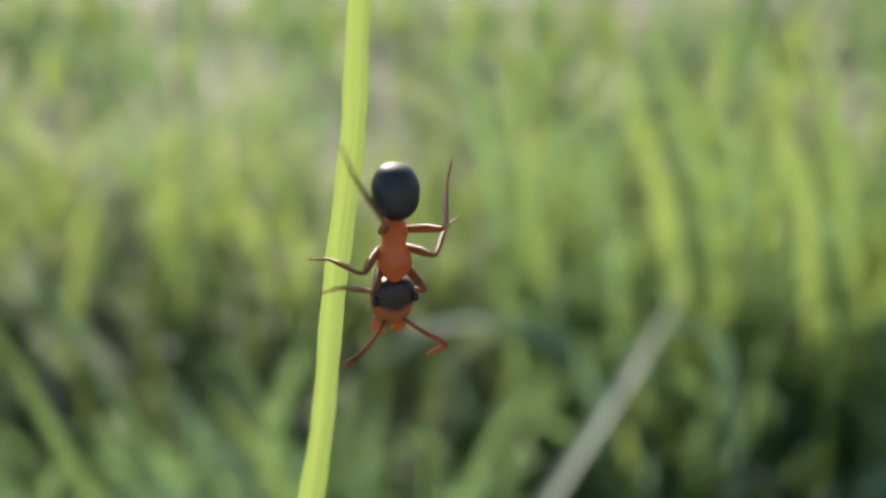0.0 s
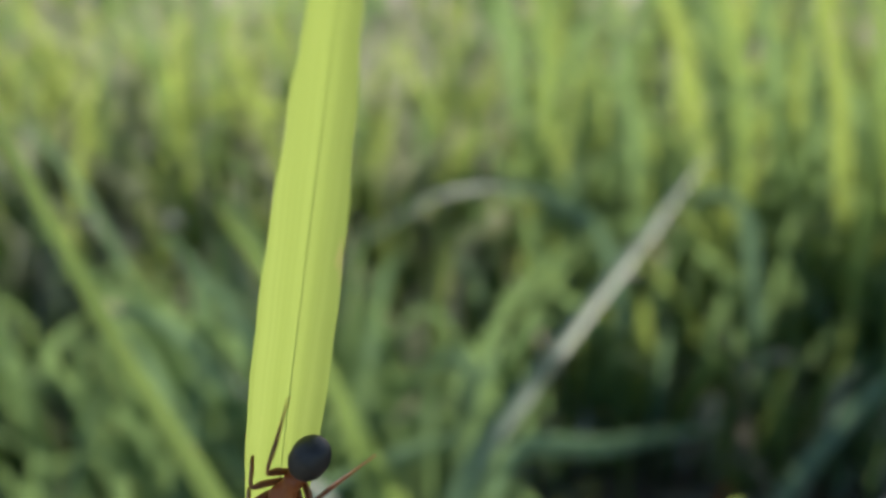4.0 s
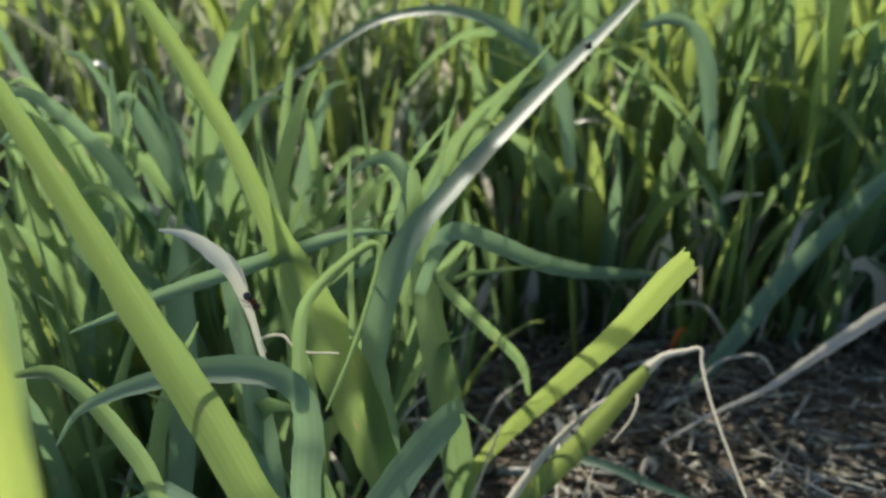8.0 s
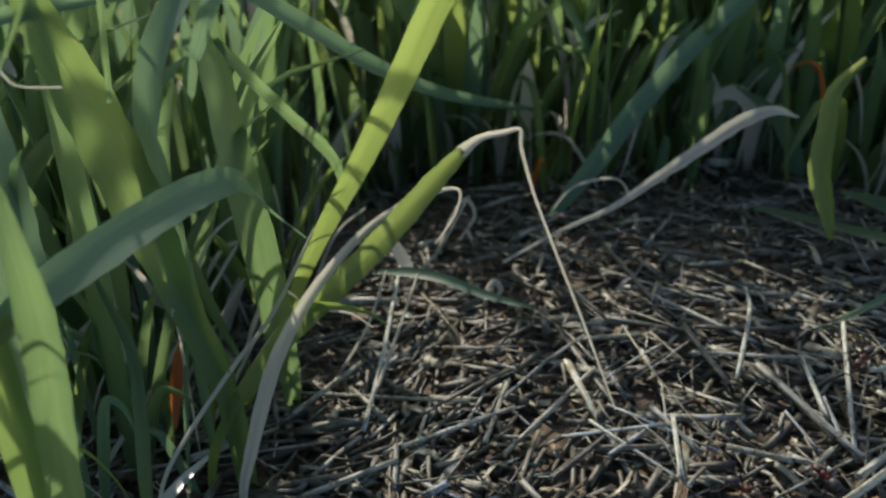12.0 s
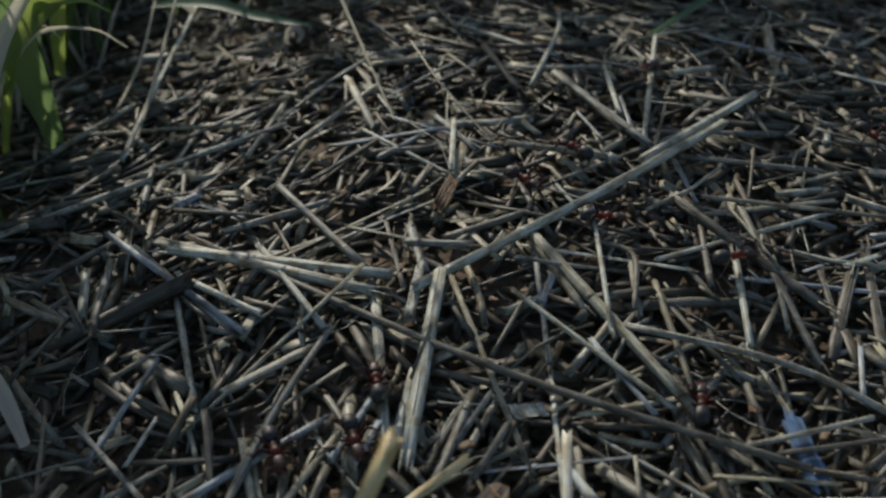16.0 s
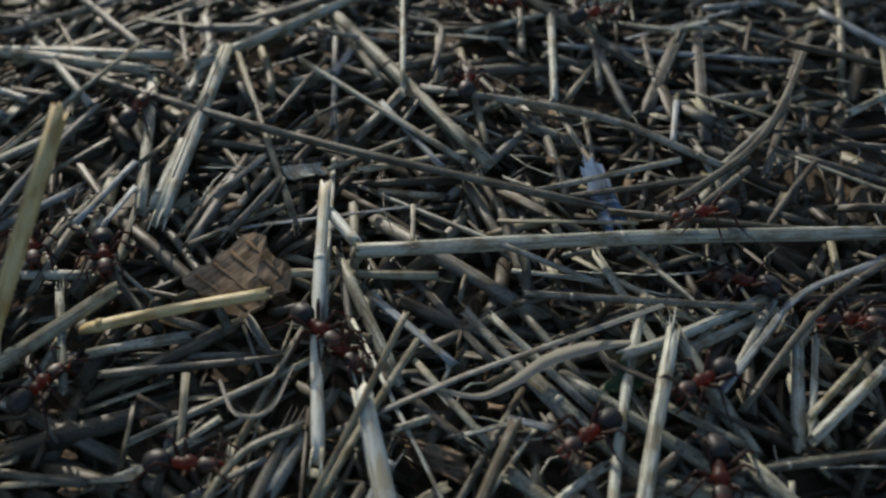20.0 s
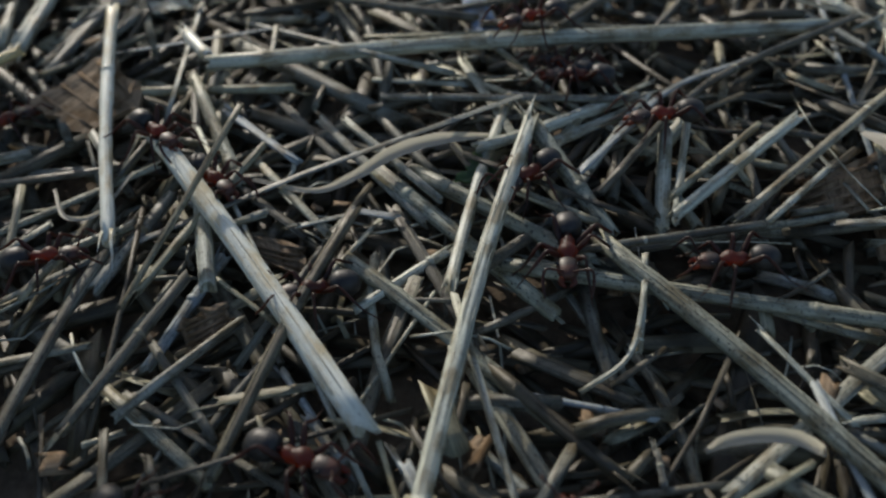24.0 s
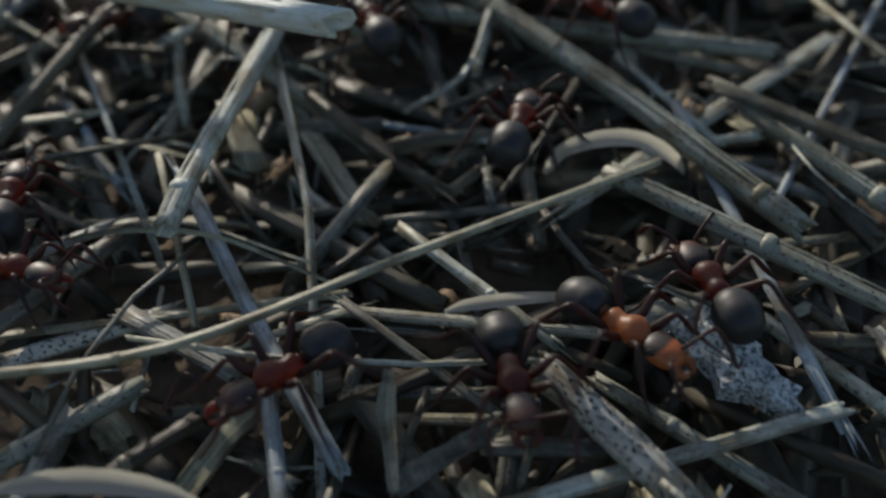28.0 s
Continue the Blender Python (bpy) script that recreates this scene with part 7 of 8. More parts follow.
straw("blue-grey weathered straw piece on the nest heap", BLUISH, [(-1.98, -4.62, -0.02), (-3.29, -4.29, -0.07)], 0.034, 0.35)
straw("tan withered straw piece on the nest heap", TAN, [(-2.96, -5.32, -0.22), (-2.33, -4.24, -0.04)], 0.036, 0.35)
straw("weathered grey straw piece lying on the nest heap", STRAW, [(7.11, -2.30, 0.36), (5.43, -1.35, 0.51)], 0.027, 0.60)
straw("tan withered straw piece on the nest heap", TAN, [(-0.14, -8.33, -0.50), (3.76, -7.93, -0.34)], 0.030, 0.35)
straw("grey-green straw piece speckled with dark mould", SPOT, [(2.85, 2.05, 0.61), (4.84, 2.52, 0.62)], 0.048, 0.60)
straw("bleached pale straw piece lying on the nest heap", PALE, [(2.03, 0.94, 0.66), (4.80, 2.25, 0.64)], 0.035, 0.90)
straw("weathered grey straw piece lying on the nest heap", STRAW, [(-3.63, 1.20, 0.25), (-2.50, 2.45, 0.37)], 0.023, 0.35)
straw("blue-grey weathered straw piece on the nest heap", BLUISH, [(7.58, 0.83, 0.43), (6.68, 1.79, 0.54)], 0.075, 0.60)
straw("bleached pale straw piece lying on the nest heap", PALE, [(0.96, 7.15, 0.21), (-0.94, 8.85, -0.12)], 0.049, 0.90)
straw("weathered grey straw piece lying on the nest heap", STRAW, [(-0.56, 6.25, 0.29), (-1.11, 7.19, 0.14)], 0.030, 0.90)
straw("bleached pale straw piece lying on the nest heap", PALE, [(8.18, -4.64, -0.08), (6.68, -4.00, 0.21)], 0.036, 0.90)
straw("weathered grey straw piece lying on the nest heap", STRAW, [(4.47, -9.63, -0.65), (4.01, -9.14, -0.64)], 0.038, 0.90)
straw("weathered grey straw piece lying on the nest heap", STRAW, [(-3.52, -1.42, 0.17), (-2.45, -0.69, 0.34)], 0.064, 0.60)
straw("weathered grey straw piece lying on the nest heap", STRAW, [(-1.14, 0.66, 0.47), (-1.43, 1.71, 0.44)], 0.072, 0.60)
straw("weathered grey straw piece lying on the nest heap", STRAW, [(-4.29, -4.52, -0.27), (-3.85, -3.41, -0.05)], 0.044, 0.60)
straw("blue-grey weathered straw piece on the nest heap", BLUISH, [(6.07, -8.73, -0.54), (5.63, -6.52, -0.11)], 0.039, 0.35)
straw("weathered grey straw piece lying on the nest heap", STRAW, [(3.12, -0.56, 0.59), (3.73, 0.59, 0.64)], 0.039, 0.90)
straw("blue-grey weathered straw piece on the nest heap", BLUISH, [(3.61, -9.47, -0.63), (3.33, -8.12, -0.37)], 0.039, 0.90)
straw("weathered grey straw piece lying on the nest heap", STRAW, [(4.69, -2.20, 0.47), (4.50, -1.36, 0.58)], 0.037, 0.90)
straw("weathered grey straw piece lying on the nest heap", STRAW, [(-4.51, -6.02, -0.46), (-3.18, -5.35, -0.18)], 0.021, 0.90)
straw("bleached pale straw piece lying on the nest heap", PALE, [(-1.33, -2.17, 0.26), (-1.07, -1.22, 0.44)], 0.045, 0.60)
straw("weathered grey straw piece lying on the nest heap", STRAW, [(-3.98, 7.10, -0.24), (-3.56, 7.53, -0.22)], 0.043, 0.60)
straw("blue-grey weathered straw piece on the nest heap", BLUISH, [(-0.50, -2.60, 0.37), (1.50, -2.32, 0.49)], 0.023, 0.35)
straw("grey-green straw piece speckled with dark mould", SPOT, [(6.64, 3.62, 0.47), (6.13, 4.11, 0.42)], 0.037, 0.60)
straw("bleached pale straw piece lying on the nest heap", PALE, [(-2.50, -3.09, 0.17), (-1.77, -3.05, 0.15)], 0.049, 0.90)
straw("tan withered straw piece on the nest heap", TAN, [(1.67, -3.23, 0.35), (0.27, -3.22, 0.36)], 0.048, 0.90)
straw("weathered grey straw piece lying on the nest heap", STRAW, [(4.89, -7.34, -0.29), (6.78, -5.80, -0.09)], 0.060, 0.35)
straw("bleached pale straw piece lying on the nest heap", PALE, [(2.47, 0.73, 0.68), (0.18, 1.23, 0.55)], 0.037, 0.35)
straw("tan withered straw piece on the nest heap", TAN, [(3.04, -8.30, -0.42), (3.80, -8.03, -0.35)], 0.027, 0.35)
straw("blue-grey weathered straw piece on the nest heap", BLUISH, [(1.73, -1.77, 0.56), (1.02, -0.60, 0.61)], 0.044, 0.60)
straw("blue-grey weathered straw piece on the nest heap", BLUISH, [(1.51, 3.97, 0.54), (1.16, 4.94, 0.43)], 0.029, 0.90)
straw("blue-grey weathered straw piece on the nest heap", BLUISH, [(-0.45, -9.40, -0.68), (-0.77, -8.59, -0.55)], 0.030, 0.35)
straw("grey-green straw piece speckled with dark mould", SPOT, [(3.54, -0.34, 0.66), (3.63, 1.11, 0.66)], 0.039, 0.60)
straw("grey-green straw piece speckled with dark mould", SPOT, [(3.81, -4.38, 0.26), (3.23, -2.96, 0.44)], 0.046, 0.35)
straw("blue-grey weathered straw piece on the nest heap", BLUISH, [(4.00, 0.89, 0.60), (5.68, 1.82, 0.56)], 0.024, 0.35)
straw("weathered grey straw piece lying on the nest heap", STRAW, [(2.35, 6.68, 0.36), (1.45, 7.05, 0.21)], 0.034, 0.60)
straw("tan withered straw piece on the nest heap", TAN, [(-2.31, -4.28, 0.00), (-3.03, -2.24, 0.15)], 0.042, 0.35)
slab("bark_chip", "brown bark chip with cracked grain lying on straw", "bark", BARK, [(-0.10, -2.78, 0.53), (0.29, -3.24, 0.35), (-0.12, -3.79, 0.23), (-0.80, -3.33, 0.33)], 0.06, 1, rough=0.03)
slab("bark_chip", "small square brown bark chip among straw", "bark", BARK, [(1.10, -5.89, 0.02), (1.42, -5.73, 0.05), (1.47, -5.90, -0.04), (1.16, -6.09, -0.11)], 0.06, 2, rough=0.02)
slab("bark_chip", "small brown bark chip half buried in straw", "bark", BARK, [(-1.13, 2.09, 0.53), (-0.90, 2.89, 0.53), (-0.76, 2.71, 0.49), (-0.94, 1.85, 0.50)], 0.05, 3, rough=0.02)
slab("bark_chip", "dark brown bark chip half buried in straw", "bark", BARK, [(5.84, -4.66, 0.07), (6.73, -4.18, 0.08), (6.68, -4.72, -0.04), (5.87, -4.98, -0.03)], 0.08, 4, rough=0.03)
slab("bark_chip", "dull brown bark chip under the straw", "bark", BARK, [(1.34, -4.93, 0.07), (1.97, -5.14, 0.06), (1.94, -5.38, -0.03), (1.51, -5.18, -0.01)], 0.06, 5, rough=0.03)
slab("leaf_scrap", "blue-grey scrap of withered leaf on straw", "leaf", BLUE_SCRAP, [(3.16, -1.61, 0.58), (3.44, -1.76, 0.56), (3.59, -2.48, 0.45), (3.36, -2.60, 0.44)], 0.02, 6, rough=0.03)
slab("leaf_scrap", "broad fibrous grey leaf scrap on straw", "leaf", STRAW, [(4.00, -8.96, -0.50), (4.46, -8.71, -0.41), (4.52, -8.74, -0.47), (4.05, -9.04, -0.57)], 0.025, 7, rough=0.02)
slab("leaf_scrap", "small green leaf scrap between straws", "leaf", GREEN, [(3.19, -4.56, 0.25), (3.32, -4.30, 0.32), (3.51, -4.34, 0.28), (3.48, -4.58, 0.20)], 0.02, 8, rough=0.02)
slab("leaf_scrap", "pale grey flake of straw sheath", "leaf", PALE, [(-0.03, -1.61, 0.44), (0.41, -1.58, 0.46), (0.48, -1.74, 0.44), (0.11, -1.81, 0.41)], 0.02, 10, rough=0.02)
plant = tagged(new("leaf_curl"), "curled pale straw sheath lying on the straws", "leaf")
leaf(plant, "leaf", DRY, [(3.45, -4.10, 0.36, 0.039), (3.03, -4.25, 0.44, 0.105), (2.66, -4.39, 0.42, 0.114), (2.33, -4.60, 0.34, 0.084), (2.00, -4.68, 0.27, 0.047), (1.47, -4.46, 0.24, 0.029)], (0.05, -0.6, 0.8), 0.2)
plant = tagged(new("leaf_curl"), "arched pale ribbed straw sheath", "leaf")
leaf(plant, "leaf", DRY, [(4.83, -6.95, -0.31, 0.033), (4.93, -7.01, -0.12, 0.083), (5.15, -7.04, -0.03, 0.100), (5.36, -7.06, -0.04, 0.100), (5.53, -7.07, -0.15, 0.082), (5.62, -7.02, -0.29, 0.026)], (0.05, -0.6, 0.8), 0.2)
plant = tagged(new("leaf_curl"), "pale withered leaf curl beside the grass", "leaf")
leaf(plant, "leaf", DRY, [(-8.05, -0.23, -0.38, 0.126), (-7.38, -0.53, -0.09, 0.260), (-6.70, -1.06, 0.04, 0.265), (-6.20, -1.58, -0.01, 0.229), (-5.78, -2.15, -0.14, 0.139)], (0.05, -0.6, 0.8), 0.2)
plant = tagged(new("leaf_curl"), "white ribbed strip of withered leaf", "leaf")
leaf(plant, "leaf", DRY, [(2.31, -9.10, -0.38, 0.034), (2.57, -9.11, -0.32, 0.095), (2.84, -9.13, -0.30, 0.108), (3.07, -9.15, -0.34, 0.080), (3.24, -9.19, -0.39, 0.024)], (0.05, -0.6, 0.8), 0.2)
plant = tagged(new("leaf_curl"), "pale leaf strip beside the ant", "leaf")
leaf(plant, "leaf", DRY, [(4.25, -8.13, -0.30, 0.017), (4.37, -8.13, -0.26, 0.061), (4.59, -8.13, -0.23, 0.066), (4.86, -8.08, -0.26, 0.039)], (0.05, -0.6, 0.8), 0.2)
plant = tagged(new("leaf_curl"), "orange-brown withered flower spike on straw", "leaf")
leaf(plant, "leaf", TAN, [(3.99, -8.46, -0.36, 0.053), (3.98, -8.66, -0.40, 0.093), (4.00, -8.84, -0.45, 0.066), (4.02, -9.04, -0.52, 0.049)], (0.05, -0.6, 0.8), 0.2)
plant = tagged(new("leaf_curl"), "thin tan grass thread across the straws", "leaf")
leaf(plant, "leaf", TAN, [(1.99, -7.68, -0.22, 0.025), (2.55, -7.61, -0.15, 0.031), (3.09, -7.71, -0.13, 0.027), (3.71, -8.00, -0.22, 0.018)], (0.05, -0.6, 0.8), 0.2)
plant = tagged(new("leaf_curl"), "thin grey grass thread on straw", "leaf")
leaf(plant, "leaf", DRY, [(-0.24, -4.43, 0.18, 0.030), (-0.04, -4.81, 0.18, 0.038), (0.25, -4.79, 0.20, 0.038), (0.41, -4.28, 0.23, 0.020)], (0.05, -0.6, 0.8), 0.2)
plant = tagged(new("leaf_curl"), "white withered leaf strip lit on the straws", "leaf")
leaf(plant, "leaf", DRY, [(6.56, -4.20, 0.34, 0.050), (6.70, -4.52, 0.41, 0.170), (6.78, -4.96, 0.37, 0.200), (6.82, -5.39, 0.26, 0.180), (6.85, -5.66, 0.06, 0.050)], (0.05, -0.55, 0.83), 0.12)
slab("pebble", "pale grey speckled flat pebble among straw", "stone", STONE, [(5.35, -8.14, -0.41), (5.66, -8.09, -0.41), (5.93, -8.65, -0.53), (5.61, -8.51, -0.49)], 0.12, 11, rough=0.025)


# ---- ants on the heap: place and heading when best seen ----
HEAP_ANTS = []
HEAP_ANTS.append(heap_ant("rust-red and black wood ant walking on straw", 21.5, 0.63, -4.10, 0.49, -45, 0.00))
HEAP_ANTS.append(heap_ant("black-rumped wood ant crossing the straw heap", 20, 0.81, -4.18, 0.31, -48, 0.20))
HEAP_ANTS.append(heap_ant("wood ant with a dark head among straws", 17, 0.56, 3.64, 0.73, 146, 0.50))
HEAP_ANTS.append(heap_ant("rust-red and black wood ant walking on straw", 17, 0.33, 2.42, 0.77, -41, 0.12))
HEAP_ANTS.append(heap_ant("black-rumped wood ant crossing the straw heap", 17, 1.68, 1.53, 0.83, -14, 0.35))
HEAP_ANTS.append(heap_ant("wood ant with a dark head among straws", 17, 3.19, 0.86, 0.89, 17, 0.20))
HEAP_ANTS.append(heap_ant("rust-red and black wood ant walking on straw", 17, 2.02, 5.83, 0.60, -137, 0.50))
HEAP_ANTS.append(heap_ant("black-rumped wood ant crossing the straw heap", 17, 5.94, 4.15, 0.68, -48, 0.12))
HEAP_ANTS.append(heap_ant("wood ant with a dark head among straws", 18.5, 2.15, -0.87, 0.67, 102, 0.35))
HEAP_ANTS.append(heap_ant("rust-red and black wood ant walking on straw", 18.5, -1.71, -0.93, 0.46, 94, 0.20))
HEAP_ANTS.append(heap_ant("black-rumped wood ant crossing the straw heap", 18.5, 4.75, -4.19, 0.42, -152, 0.50))
HEAP_ANTS.append(heap_ant("wood ant with a dark head among straws", 18.5, -2.54, -2.57, 0.26, -69, 0.12))
HEAP_ANTS.append(heap_ant("rust-red and black wood ant walking on straw", 20, -1.62, -2.92, 0.31, -73, 0.35))
HEAP_ANTS.append(heap_ant("black-rumped wood ant crossing the straw heap", 20, 4.31, -2.74, 0.76, -168, 0.20))
HEAP_ANTS.append(heap_ant("wood ant with a dark head among straws", 20, 2.99, -5.05, 0.23, -142, 0.50))
HEAP_ANTS.append(heap_ant("rust-red and black wood ant walking on straw", 21.5, 4.41, -3.30, 0.44, 157, 0.12))
HEAP_ANTS.append(heap_ant("black-rumped wood ant crossing the straw heap", 21.5, -1.46, -4.08, 0.19, 45, 0.35))
HEAP_ANTS.append(heap_ant("wood ant with a dark head among straws", 23.5, 5.36, -5.51, 0.11, -180, 0.20))
HEAP_ANTS.append(heap_ant("rust-red and black wood ant walking on straw", 23.5, 4.50, -3.49, 0.47, 162, 0.50))
HEAP_ANTS.append(heap_ant("black-rumped wood ant crossing the straw heap", 23.5, -0.15, -5.26, 0.11, 8, 0.12))
HEAP_ANTS.append(heap_ant("wood ant with a dark head among straws", 23.5, 5.05, -4.18, 0.56, -173, 0.35))
HEAP_ANTS.append(heap_ant("black-rumped wood ant crossing the straw heap", 28, 2.13, -8.01, -0.07, -20, 0.50))
# ants followed step by step on the near slope: seconds, place (cm), heading
WALKERS = [
    ("rust-red and black wood ant climbing over straw", [(25, 3.34, -6.55, -0.01, 101), (26, 3.03, -5.84, 0.11, 120)]),
    ("wood ant with a dark head among straws", [(25, 4.00, -6.34, 0.02, 80), (26, 3.82, -6.01, 0.08, 106)]),
    ("wood ant lit orange by the sun on straw", [(25, 4.49, -6.52, -0.02, 92), (26, 4.10, -5.95, 0.08, 73), (27, 4.00, -5.47, 0.16, 84)]),
    ("rust-red and black wood ant walking on straw", [(25, 4.53, -7.30, -0.16, 52), (26, 5.29, -6.37, -0.02, 54), (27, 5.26, -5.90, 0.06, 136)]),
    ("dark wood ant deep among the straws", [(26, 1.95, -7.45, -0.17, 99)]),
    ("wood ant lit orange, tugging at a pale flake", [(26, 4.85, -8.08, -0.31, 25), (27, 5.00, -8.04, -0.30, 34), (28, 5.09, -8.35, -0.36, -46)]),
    ("black-rumped wood ant beside the pale pebble", [(27, 5.52, -7.98, -0.31, 110), (28, 5.55, -8.10, -0.33, 105)]),
    ("wood ant seen from behind between straws", [(27, 4.30, -8.05, -0.29, -23), (28, 4.55, -8.61, -0.40, -81)]),
    ("large black-rumped wood ant crossing the straws", [(27, 3.84, -7.82, -0.24, -94), (28, 3.51, -8.58, -0.38, -141)]),
    ("small dark wood ant under the arched sheath", [(27, 4.55, -7.38, -0.17, 100), (28, 4.68, -6.95, -0.10, 74)]),
]
# ants meant to be in the sun take the sunlit orange copy
WALKING = [(build_ant(label, ant_pose(x, y, z, (math.cos(radians(a)), math.sin(radians(a)), 0.0), (0, 0, 1)), 1.0, 1.12, ANT_ORANGE_SUNLIT if "orange" in label else None), rows) for label, rows in WALKERS for t, x, y, z, a in rows[:1]]
build_ant("small dark wood ant clinging to a withered leaf", ant_pose(-11.4, 2.5, 7.75, (0.4, 0.3, -0.85), (0.3, -0.9, 0.3)), 0.7, 0.6)
build_ant("small dark wood ant on the tip of a long leaf", ant_pose(-6.95, 12.6, 8.45, (0.1, -0.2, -0.97), (0.3, -0.9, 0.3)), 0.7, 0.7)
HAULED = [
    (0, 0.90, -3.73, 0.59, (0.366, -0.894, -0.259), (0, 0, 1)),
    (18.5, 0.90, -3.73, 0.59, (0.366, -0.894, -0.259), (0, 0, 1)),
    (20, 1.06, -4.77, 0.46, (0.228, -0.925, -0.303), (0, 0, 1)),
    (21, 0.98, -4.65, 0.47, (0.249, -0.938, -0.239), (0, 0, 1)),
    (21.5, 0.93, -4.54, 0.48, (0.294, -0.929, -0.223), (0, 0, 1)),
    (23.5, 0.66, -4.10, 0.46, (0.537, -0.833, -0.133), (0, 0, 1)),
    (24, 0.63, -4.10, 0.46, (0.556, -0.818, -0.149), (0, 0, 1)),
    (24.5, 0.61, -4.15, 0.46, (0.553, -0.813, -0.181), (0, 0, 1)),
    (25, 0.54, -4.34, 0.46, (0.628, -0.776, -0.066), (0, 0, 1)),
    (25.5, 0.50, -4.37, 0.46, (0.688, -0.721, -0.079), (0, 0, 1)),
    (26, 0.50, -4.49, 0.46, (0.682, -0.730, -0.048), (0, 0, 1)),
    (26.5, 0.64, -4.72, 0.46, (0.699, -0.714, 0.049), (0, 0, 1)),
    (27, 0.78, -5.06, 0.46, (0.756, -0.638, 0.144), (0, 0, 1)),
    (27.5, 0.81, -5.13, 0.46, (0.841, -0.537, 0.071), (0, 0, 1)),
    (28, 0.69, -5.44, 0.46, (0.884, -0.461, 0.073), (0, 0, 1)),
]
hauled = straw("bleached split straw hauled across the heap by ants", BLEACHED, [(0, 0, 0), (1.7, 0.02, 0.02), (3.45, 0, 0)], 0.086, 0.92)
hauled.matrix_basis = ant_pose(*HAULED[0][1:])
# the blade sways a little under the ant: seconds, drift (cm), tilt (degrees)
SWAY = [(0, -0.253, 3.52), (0.5, -0.303, 3.52), (1, -0.118, 2.30), (2, -0.012, 1.61), (2.5, -0.012, 1.61), (4.5, 0.054, -0.78), (5.5, -0.098, 1.30), (6, -0.067, 1.19), (6.5, 0.133, 1.64), (7, 0.109, 2.33), (28, 0.109, 2.33)]
DRAGGED = [
    (0, -0.47, -2.53, 0.55, (-0.754, -0.630, -0.189), (0, 0, 1)),
    (18, -0.47, -2.53, 0.55, (-0.754, -0.630, -0.189), (0, 0, 1)),
    (18.5, -0.26, -2.70, 0.55, (-0.829, -0.528, -0.183), (0, 0, 1)),
    (19, -0.11, -3.08, 0.52, (-0.918, -0.352, -0.184), (0, 0, 1)),
    (19.5, -0.08, -3.30, 0.49, (-0.941, -0.293, -0.169), (0, 0, 1)),
    (20, 0.10, -3.62, 0.47, (-0.981, -0.120, -0.151), (0, 0, 1)),
    (21, -0.67, -3.00, 0.49, (-0.863, -0.465, -0.197), (0, 0, 1)),
    (21.5, -1.03, -2.64, 0.50, (-0.862, -0.465, -0.202), (0, 0, 1)),
    (28, -1.03, -2.64, 0.50, (-0.862, -0.465, -0.202), (0, 0, 1)),
]
dragged = straw("yellow straw dragged aside by ants", YELLOW, [(0, 0, 0), (0.9, 0.0, 0.01), (1.75, 0, -0.02)], 0.062, 0.80)
dragged.matrix_basis = ant_pose(*DRAGGED[0][1:])
PULLED = [
    (0, 0.64, -2.21, 0.70, (-0.008, -0.969, -0.196), (0, 0, 1)),
    (17, 0.64, -2.21, 0.70, (-0.008, -0.969, -0.196), (0, 0, 1)),
    (18.5, 0.53, -2.17, 0.70, (0.032, -0.976, -0.173), (0, 0, 1)),
    (20, 0.54, -2.24, 0.70, (0.030, -0.978, -0.166), (0, 0, 1)),
    (21, 0.50, -2.32, 0.69, (0.023, -0.977, -0.169), (0, 0, 1)),
    (21.5, 0.34, -2.28, 0.68, (0.073, -0.976, -0.164), (0, 0, 1)),
    (23.5, -0.06, -1.96, 0.69, (0.121, -0.975, -0.151), (0, 0, 1)),
    (25, -0.38, -2.66, 0.60, (0.233, -0.953, -0.157), (0, 0, 1)),
    (28, -0.38, -2.66, 0.60, (0.233, -0.953, -0.157), (0, 0, 1)),
]
pulled = straw("bleached straw slowly pulled by ants over the heap", BLEACHED, [(0, 0, 0), (1.0, 0.0, 0.02), (2.0, 0.02, 0.01), (3.1, 0.09, 0.0)], 0.058, 0.85)
pulled.matrix_basis = ant_pose(*PULLED[0][1:])
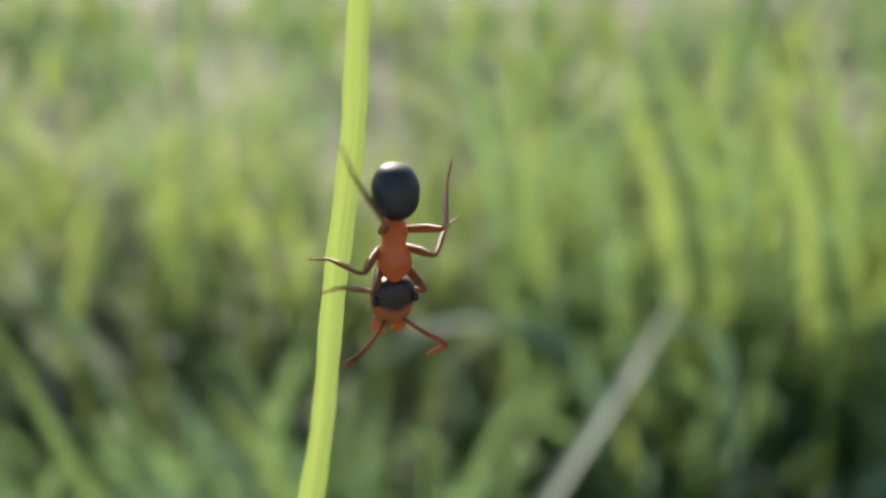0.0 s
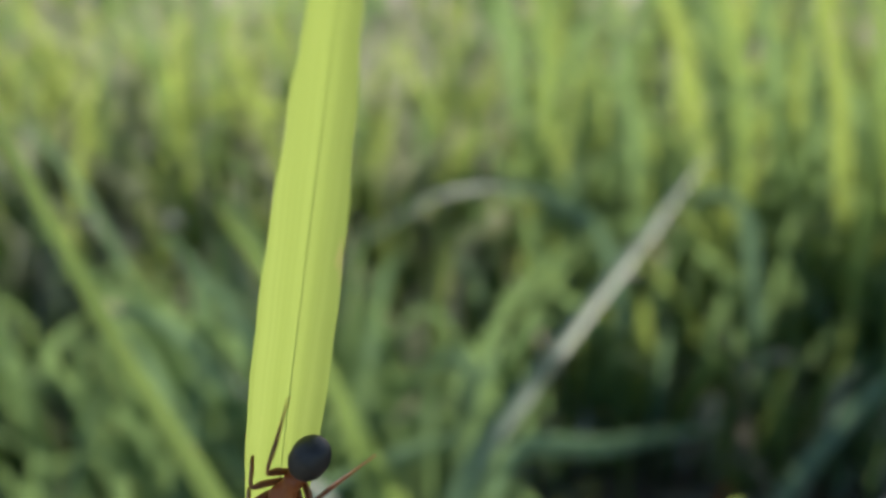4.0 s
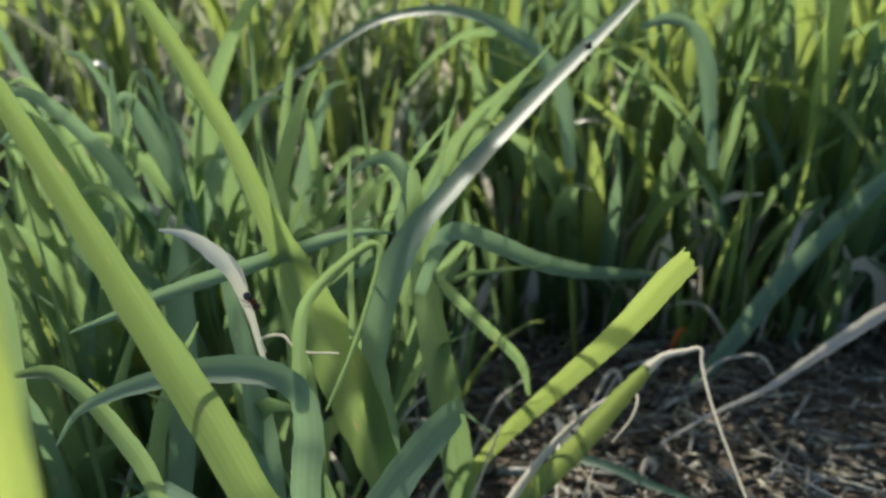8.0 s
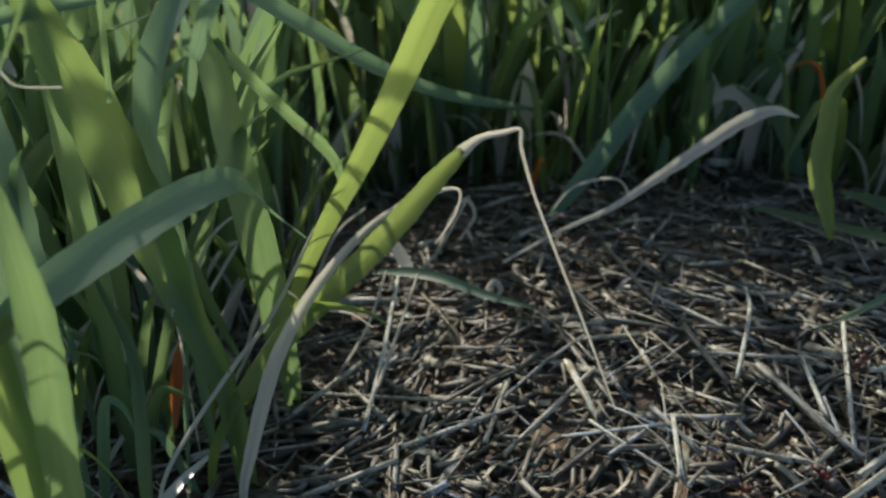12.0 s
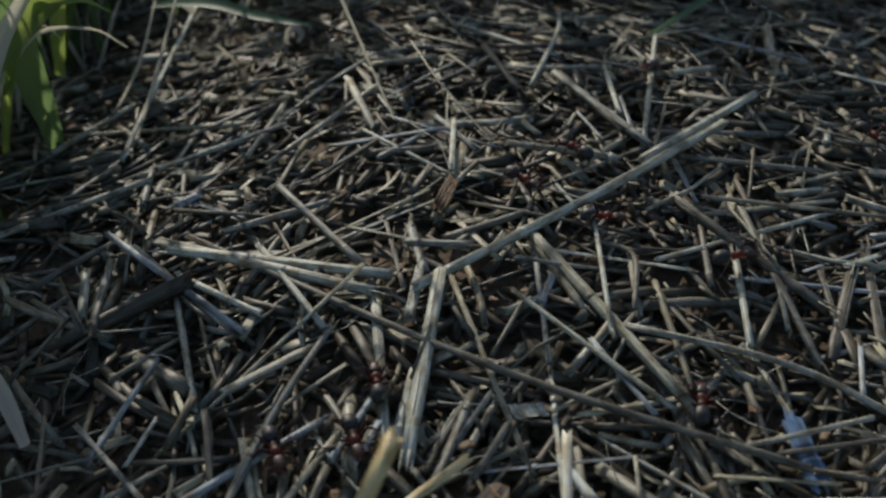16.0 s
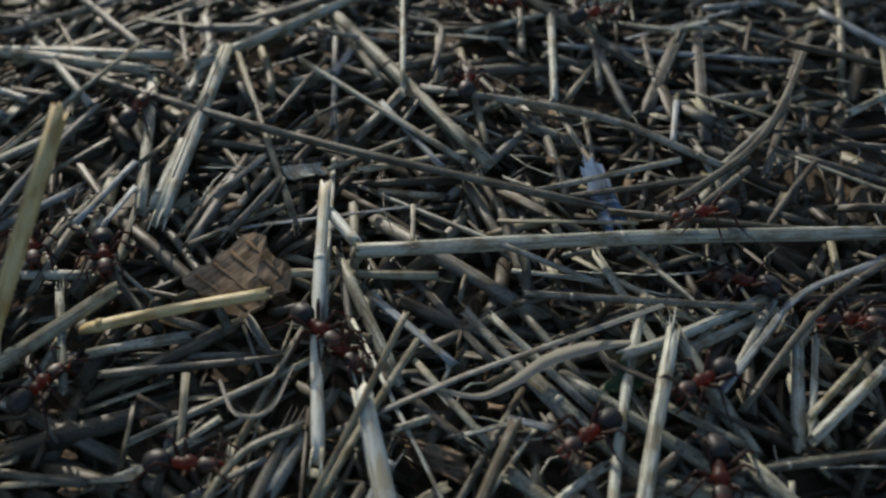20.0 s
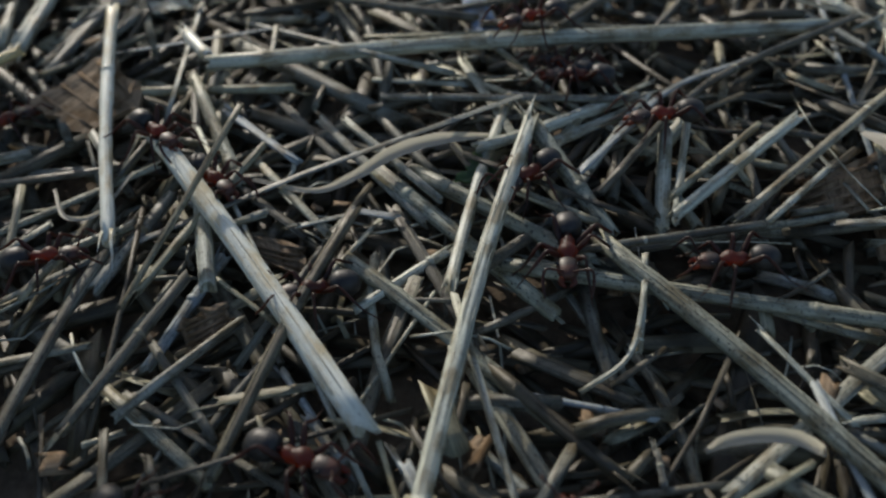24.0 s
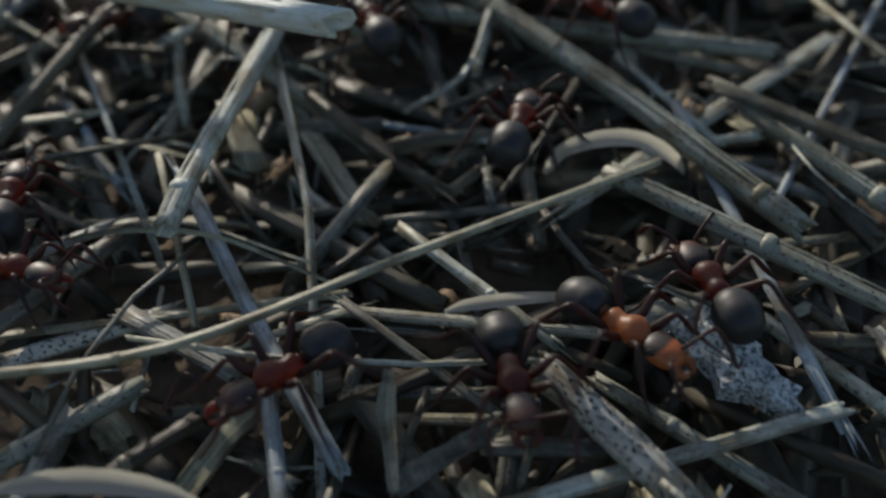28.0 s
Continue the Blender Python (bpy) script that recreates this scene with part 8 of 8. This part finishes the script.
CLIMB = [
    (0, -7.85, -6.30, 21.08, (-0.06, 0.00, -1.00), (0.51, -0.78, 0.36)),
    (0.25, -7.95, -6.30, 20.96, (-0.13, 0.00, -0.99), (0.46, -0.81, 0.38)),
    (0.5, -8.07, -6.29, 20.97, (-0.32, 0.00, -0.95), (0.37, -0.85, 0.38)),
    (0.75, -7.95, -6.30, 20.74, (-0.12, 0.00, -0.99), (0.48, -0.79, 0.38)),
    (1, -7.85, -6.31, 20.56, (0.17, 0.00, -0.99), (0.57, -0.72, 0.38)),
    (1.25, -8.00, -6.32, 20.06, (0.02, 0.00, -1.00), (0.64, -0.66, 0.40)),
    (1.5, -8.13, -6.32, 19.55, (-0.16, 0.00, -0.99), (0.63, -0.64, 0.44)),
    (1.75, -8.07, -6.30, 19.52, (-0.56, 0.00, -0.83), (0.42, -0.78, 0.47)),
    (2, -8.01, -6.29, 19.37, (-0.85, 0.00, -0.53), (0.25, -0.85, 0.46)),
    (2.5, -8.21, -6.29, 18.99, (-0.97, 0.00, -0.23), (0.26, -0.84, 0.48)),
    (3, -8.33, -6.30, 18.21, (-0.90, 0.00, -0.43), (0.27, -0.80, 0.53)),
    (3.5, -8.42, -6.31, 17.44, (-0.70, 0.00, -0.72), (0.28, -0.76, 0.58)),
    (4, -8.49, -6.31, 16.69, (-0.51, 0.00, -0.86), (0.29, -0.73, 0.62)),
    (4.5, -8.47, -6.32, 15.98, (-0.48, 0.00, -0.88), (0.38, -0.67, 0.63)),
    (5, -8.74, -6.32, 15.61, (-0.15, 0.00, -0.99), (0.44, -0.64, 0.62)),
    (5.3, -8.84, -6.33, 15.30, (-0.12, 0.00, -0.99), (0.49, -0.62, 0.61)),
    (5.6, -8.94, -6.33, 14.65, (-0.11, 0.00, -0.99), (0.49, -0.60, 0.63)),
    (6, -9.07, -6.34, 13.62, (-0.12, 0.00, -0.99), (0.49, -0.53, 0.69)),
    (7, -9.42, -6.36, 10.63, (-0.15, 0.00, -0.99), (0.49, -0.39, 0.78)),
    (28, -9.42, -6.36, 10.63, (-0.15, 0.00, -0.99), (0.49, -0.39, 0.78)),
]
climber = build_ant("orange-red wood ant climbing down a grass blade", ant_pose(*CLIMB[0][1:]), 0.58, 1.21, ANT_ORANGE_SUNLIT, ANT_AMBER, 0.74)


def swing_legs(ant, start, stop, rate=0.14):
    """Tripod gait: three legs forward while three push back."""
    for k, leg in enumerate([o for o in ant.children if o.name.startswith("leg")]):
        x, y, z = leg.location
        rows, t, n = [(0.0, pose(x, y, z))] if start > 0 else [], start, 0
        while t < stop:
            s = 1 if (n + k + (k // 3)) % 2 else -1
            rows.append((t, pose(x, y, z, 6 * s, 0, 15 * s)))
            t, n = t + rate, n + 1
        rows += [(stop, pose(x, y, z)), (28.0, pose(x, y, z))] if stop < 28.0 else [(28.0, pose(x, y, z))]
        walk(leg, rows)



def motions():
    walk(focus, [(row[0], focus_pose(row[0])) for row in PATH])
    walk(climber, [(t, ant_pose(x, y, z, ahead, up)) for t, x, y, z, ahead, up in CLIMB])
    walk(hauled, [(t, ant_pose(x, y, z, ahead, up)) for t, x, y, z, ahead, up in HAULED])
    walk(pulled, [(t, ant_pose(x, y, z, ahead, up)) for t, x, y, z, ahead, up in PULLED])
    walk(dragged, [(t, ant_pose(x, y, z, ahead, up)) for t, x, y, z, ahead, up in DRAGGED])
    pivot = Matrix.Translation((-0.084, -0.063, 0.18))
    walk(climbed, [(t, Matrix.Translation((dx * U, 0, 0)) @ pivot @ pose(0, 0, 0, 0, tilt, 0) @ pivot.inverted()) for t, dx, tilt in SWAY])
    swing_legs(climber, 0.0, 6.5)
    for n, (ant, seen, x, y, z, heading, pace) in enumerate(HEAP_ANTS):
        if pace == 0.0:
            continue
        rows = []
        for t in (0.0, seen - 4.0, seen - 2.0, seen - 1.0, seen, seen + 1.0, seen + 2.0, 28.0):
            if t < 0.0 or t > 28.0 or (rows and t <= rows[-1][0]):
                continue
            d = max(-2.2, min(2.2, t - seen)) * pace
            a = radians(heading + 14 * math.sin(d * 3.0 + n) - 14 * math.sin(n))
            px, py = x + math.cos(radians(heading)) * d - math.sin(radians(heading)) * 0.08 * math.sin(d * 5), y + math.sin(radians(heading)) * d
            pz = z + mound(px, py) - mound(x, y)
            rows.append((t, ant_pose(px, py, pz, (math.cos(a), math.sin(a), 0.0), (0, 0, 1))))
        walk(ant, rows)
        if seen > 19.0:
            swing_legs(ant, max(0.0, seen - 2.2), min(28.0, seen + 2.2))
    for ant, seen in WALKING:
        # each comes up some way behind its first place and goes on past its last one
        (t0, x0, y0, z0, a0), (t1, x1, y1, z1, a1) = seen[0], seen[-1]
        back, on = radians(a0), radians(a1)
        px, py = x0 - 2.4 * math.cos(back), y0 - 2.4 * math.sin(back)
        qx, qy = x1 + 0.9 * math.cos(on), y1 + 0.9 * math.sin(on)
        rows = [(0.0, px, py, mound(px, py) + 0.12, a0), (t0 - 2.0, px, py, mound(px, py) + 0.12, a0)] + list(seen)
        rows += [(t1 + 2.0, qx, qy, mound(qx, qy) + 0.14, a1)] if t1 < 26.0 else []
        rows += [(28.0, *rows[-1][1:])] if rows[-1][0] < 28.0 else []
        walk(ant, [(t, ant_pose(x, y, z, (math.cos(radians(a)), math.sin(radians(a)), 0.0), (0, 0, 1))) for t, x, y, z, a in rows])
        swing_legs(ant, t0 - 2.0, min(28.0, t1 + 0.5))


motions()
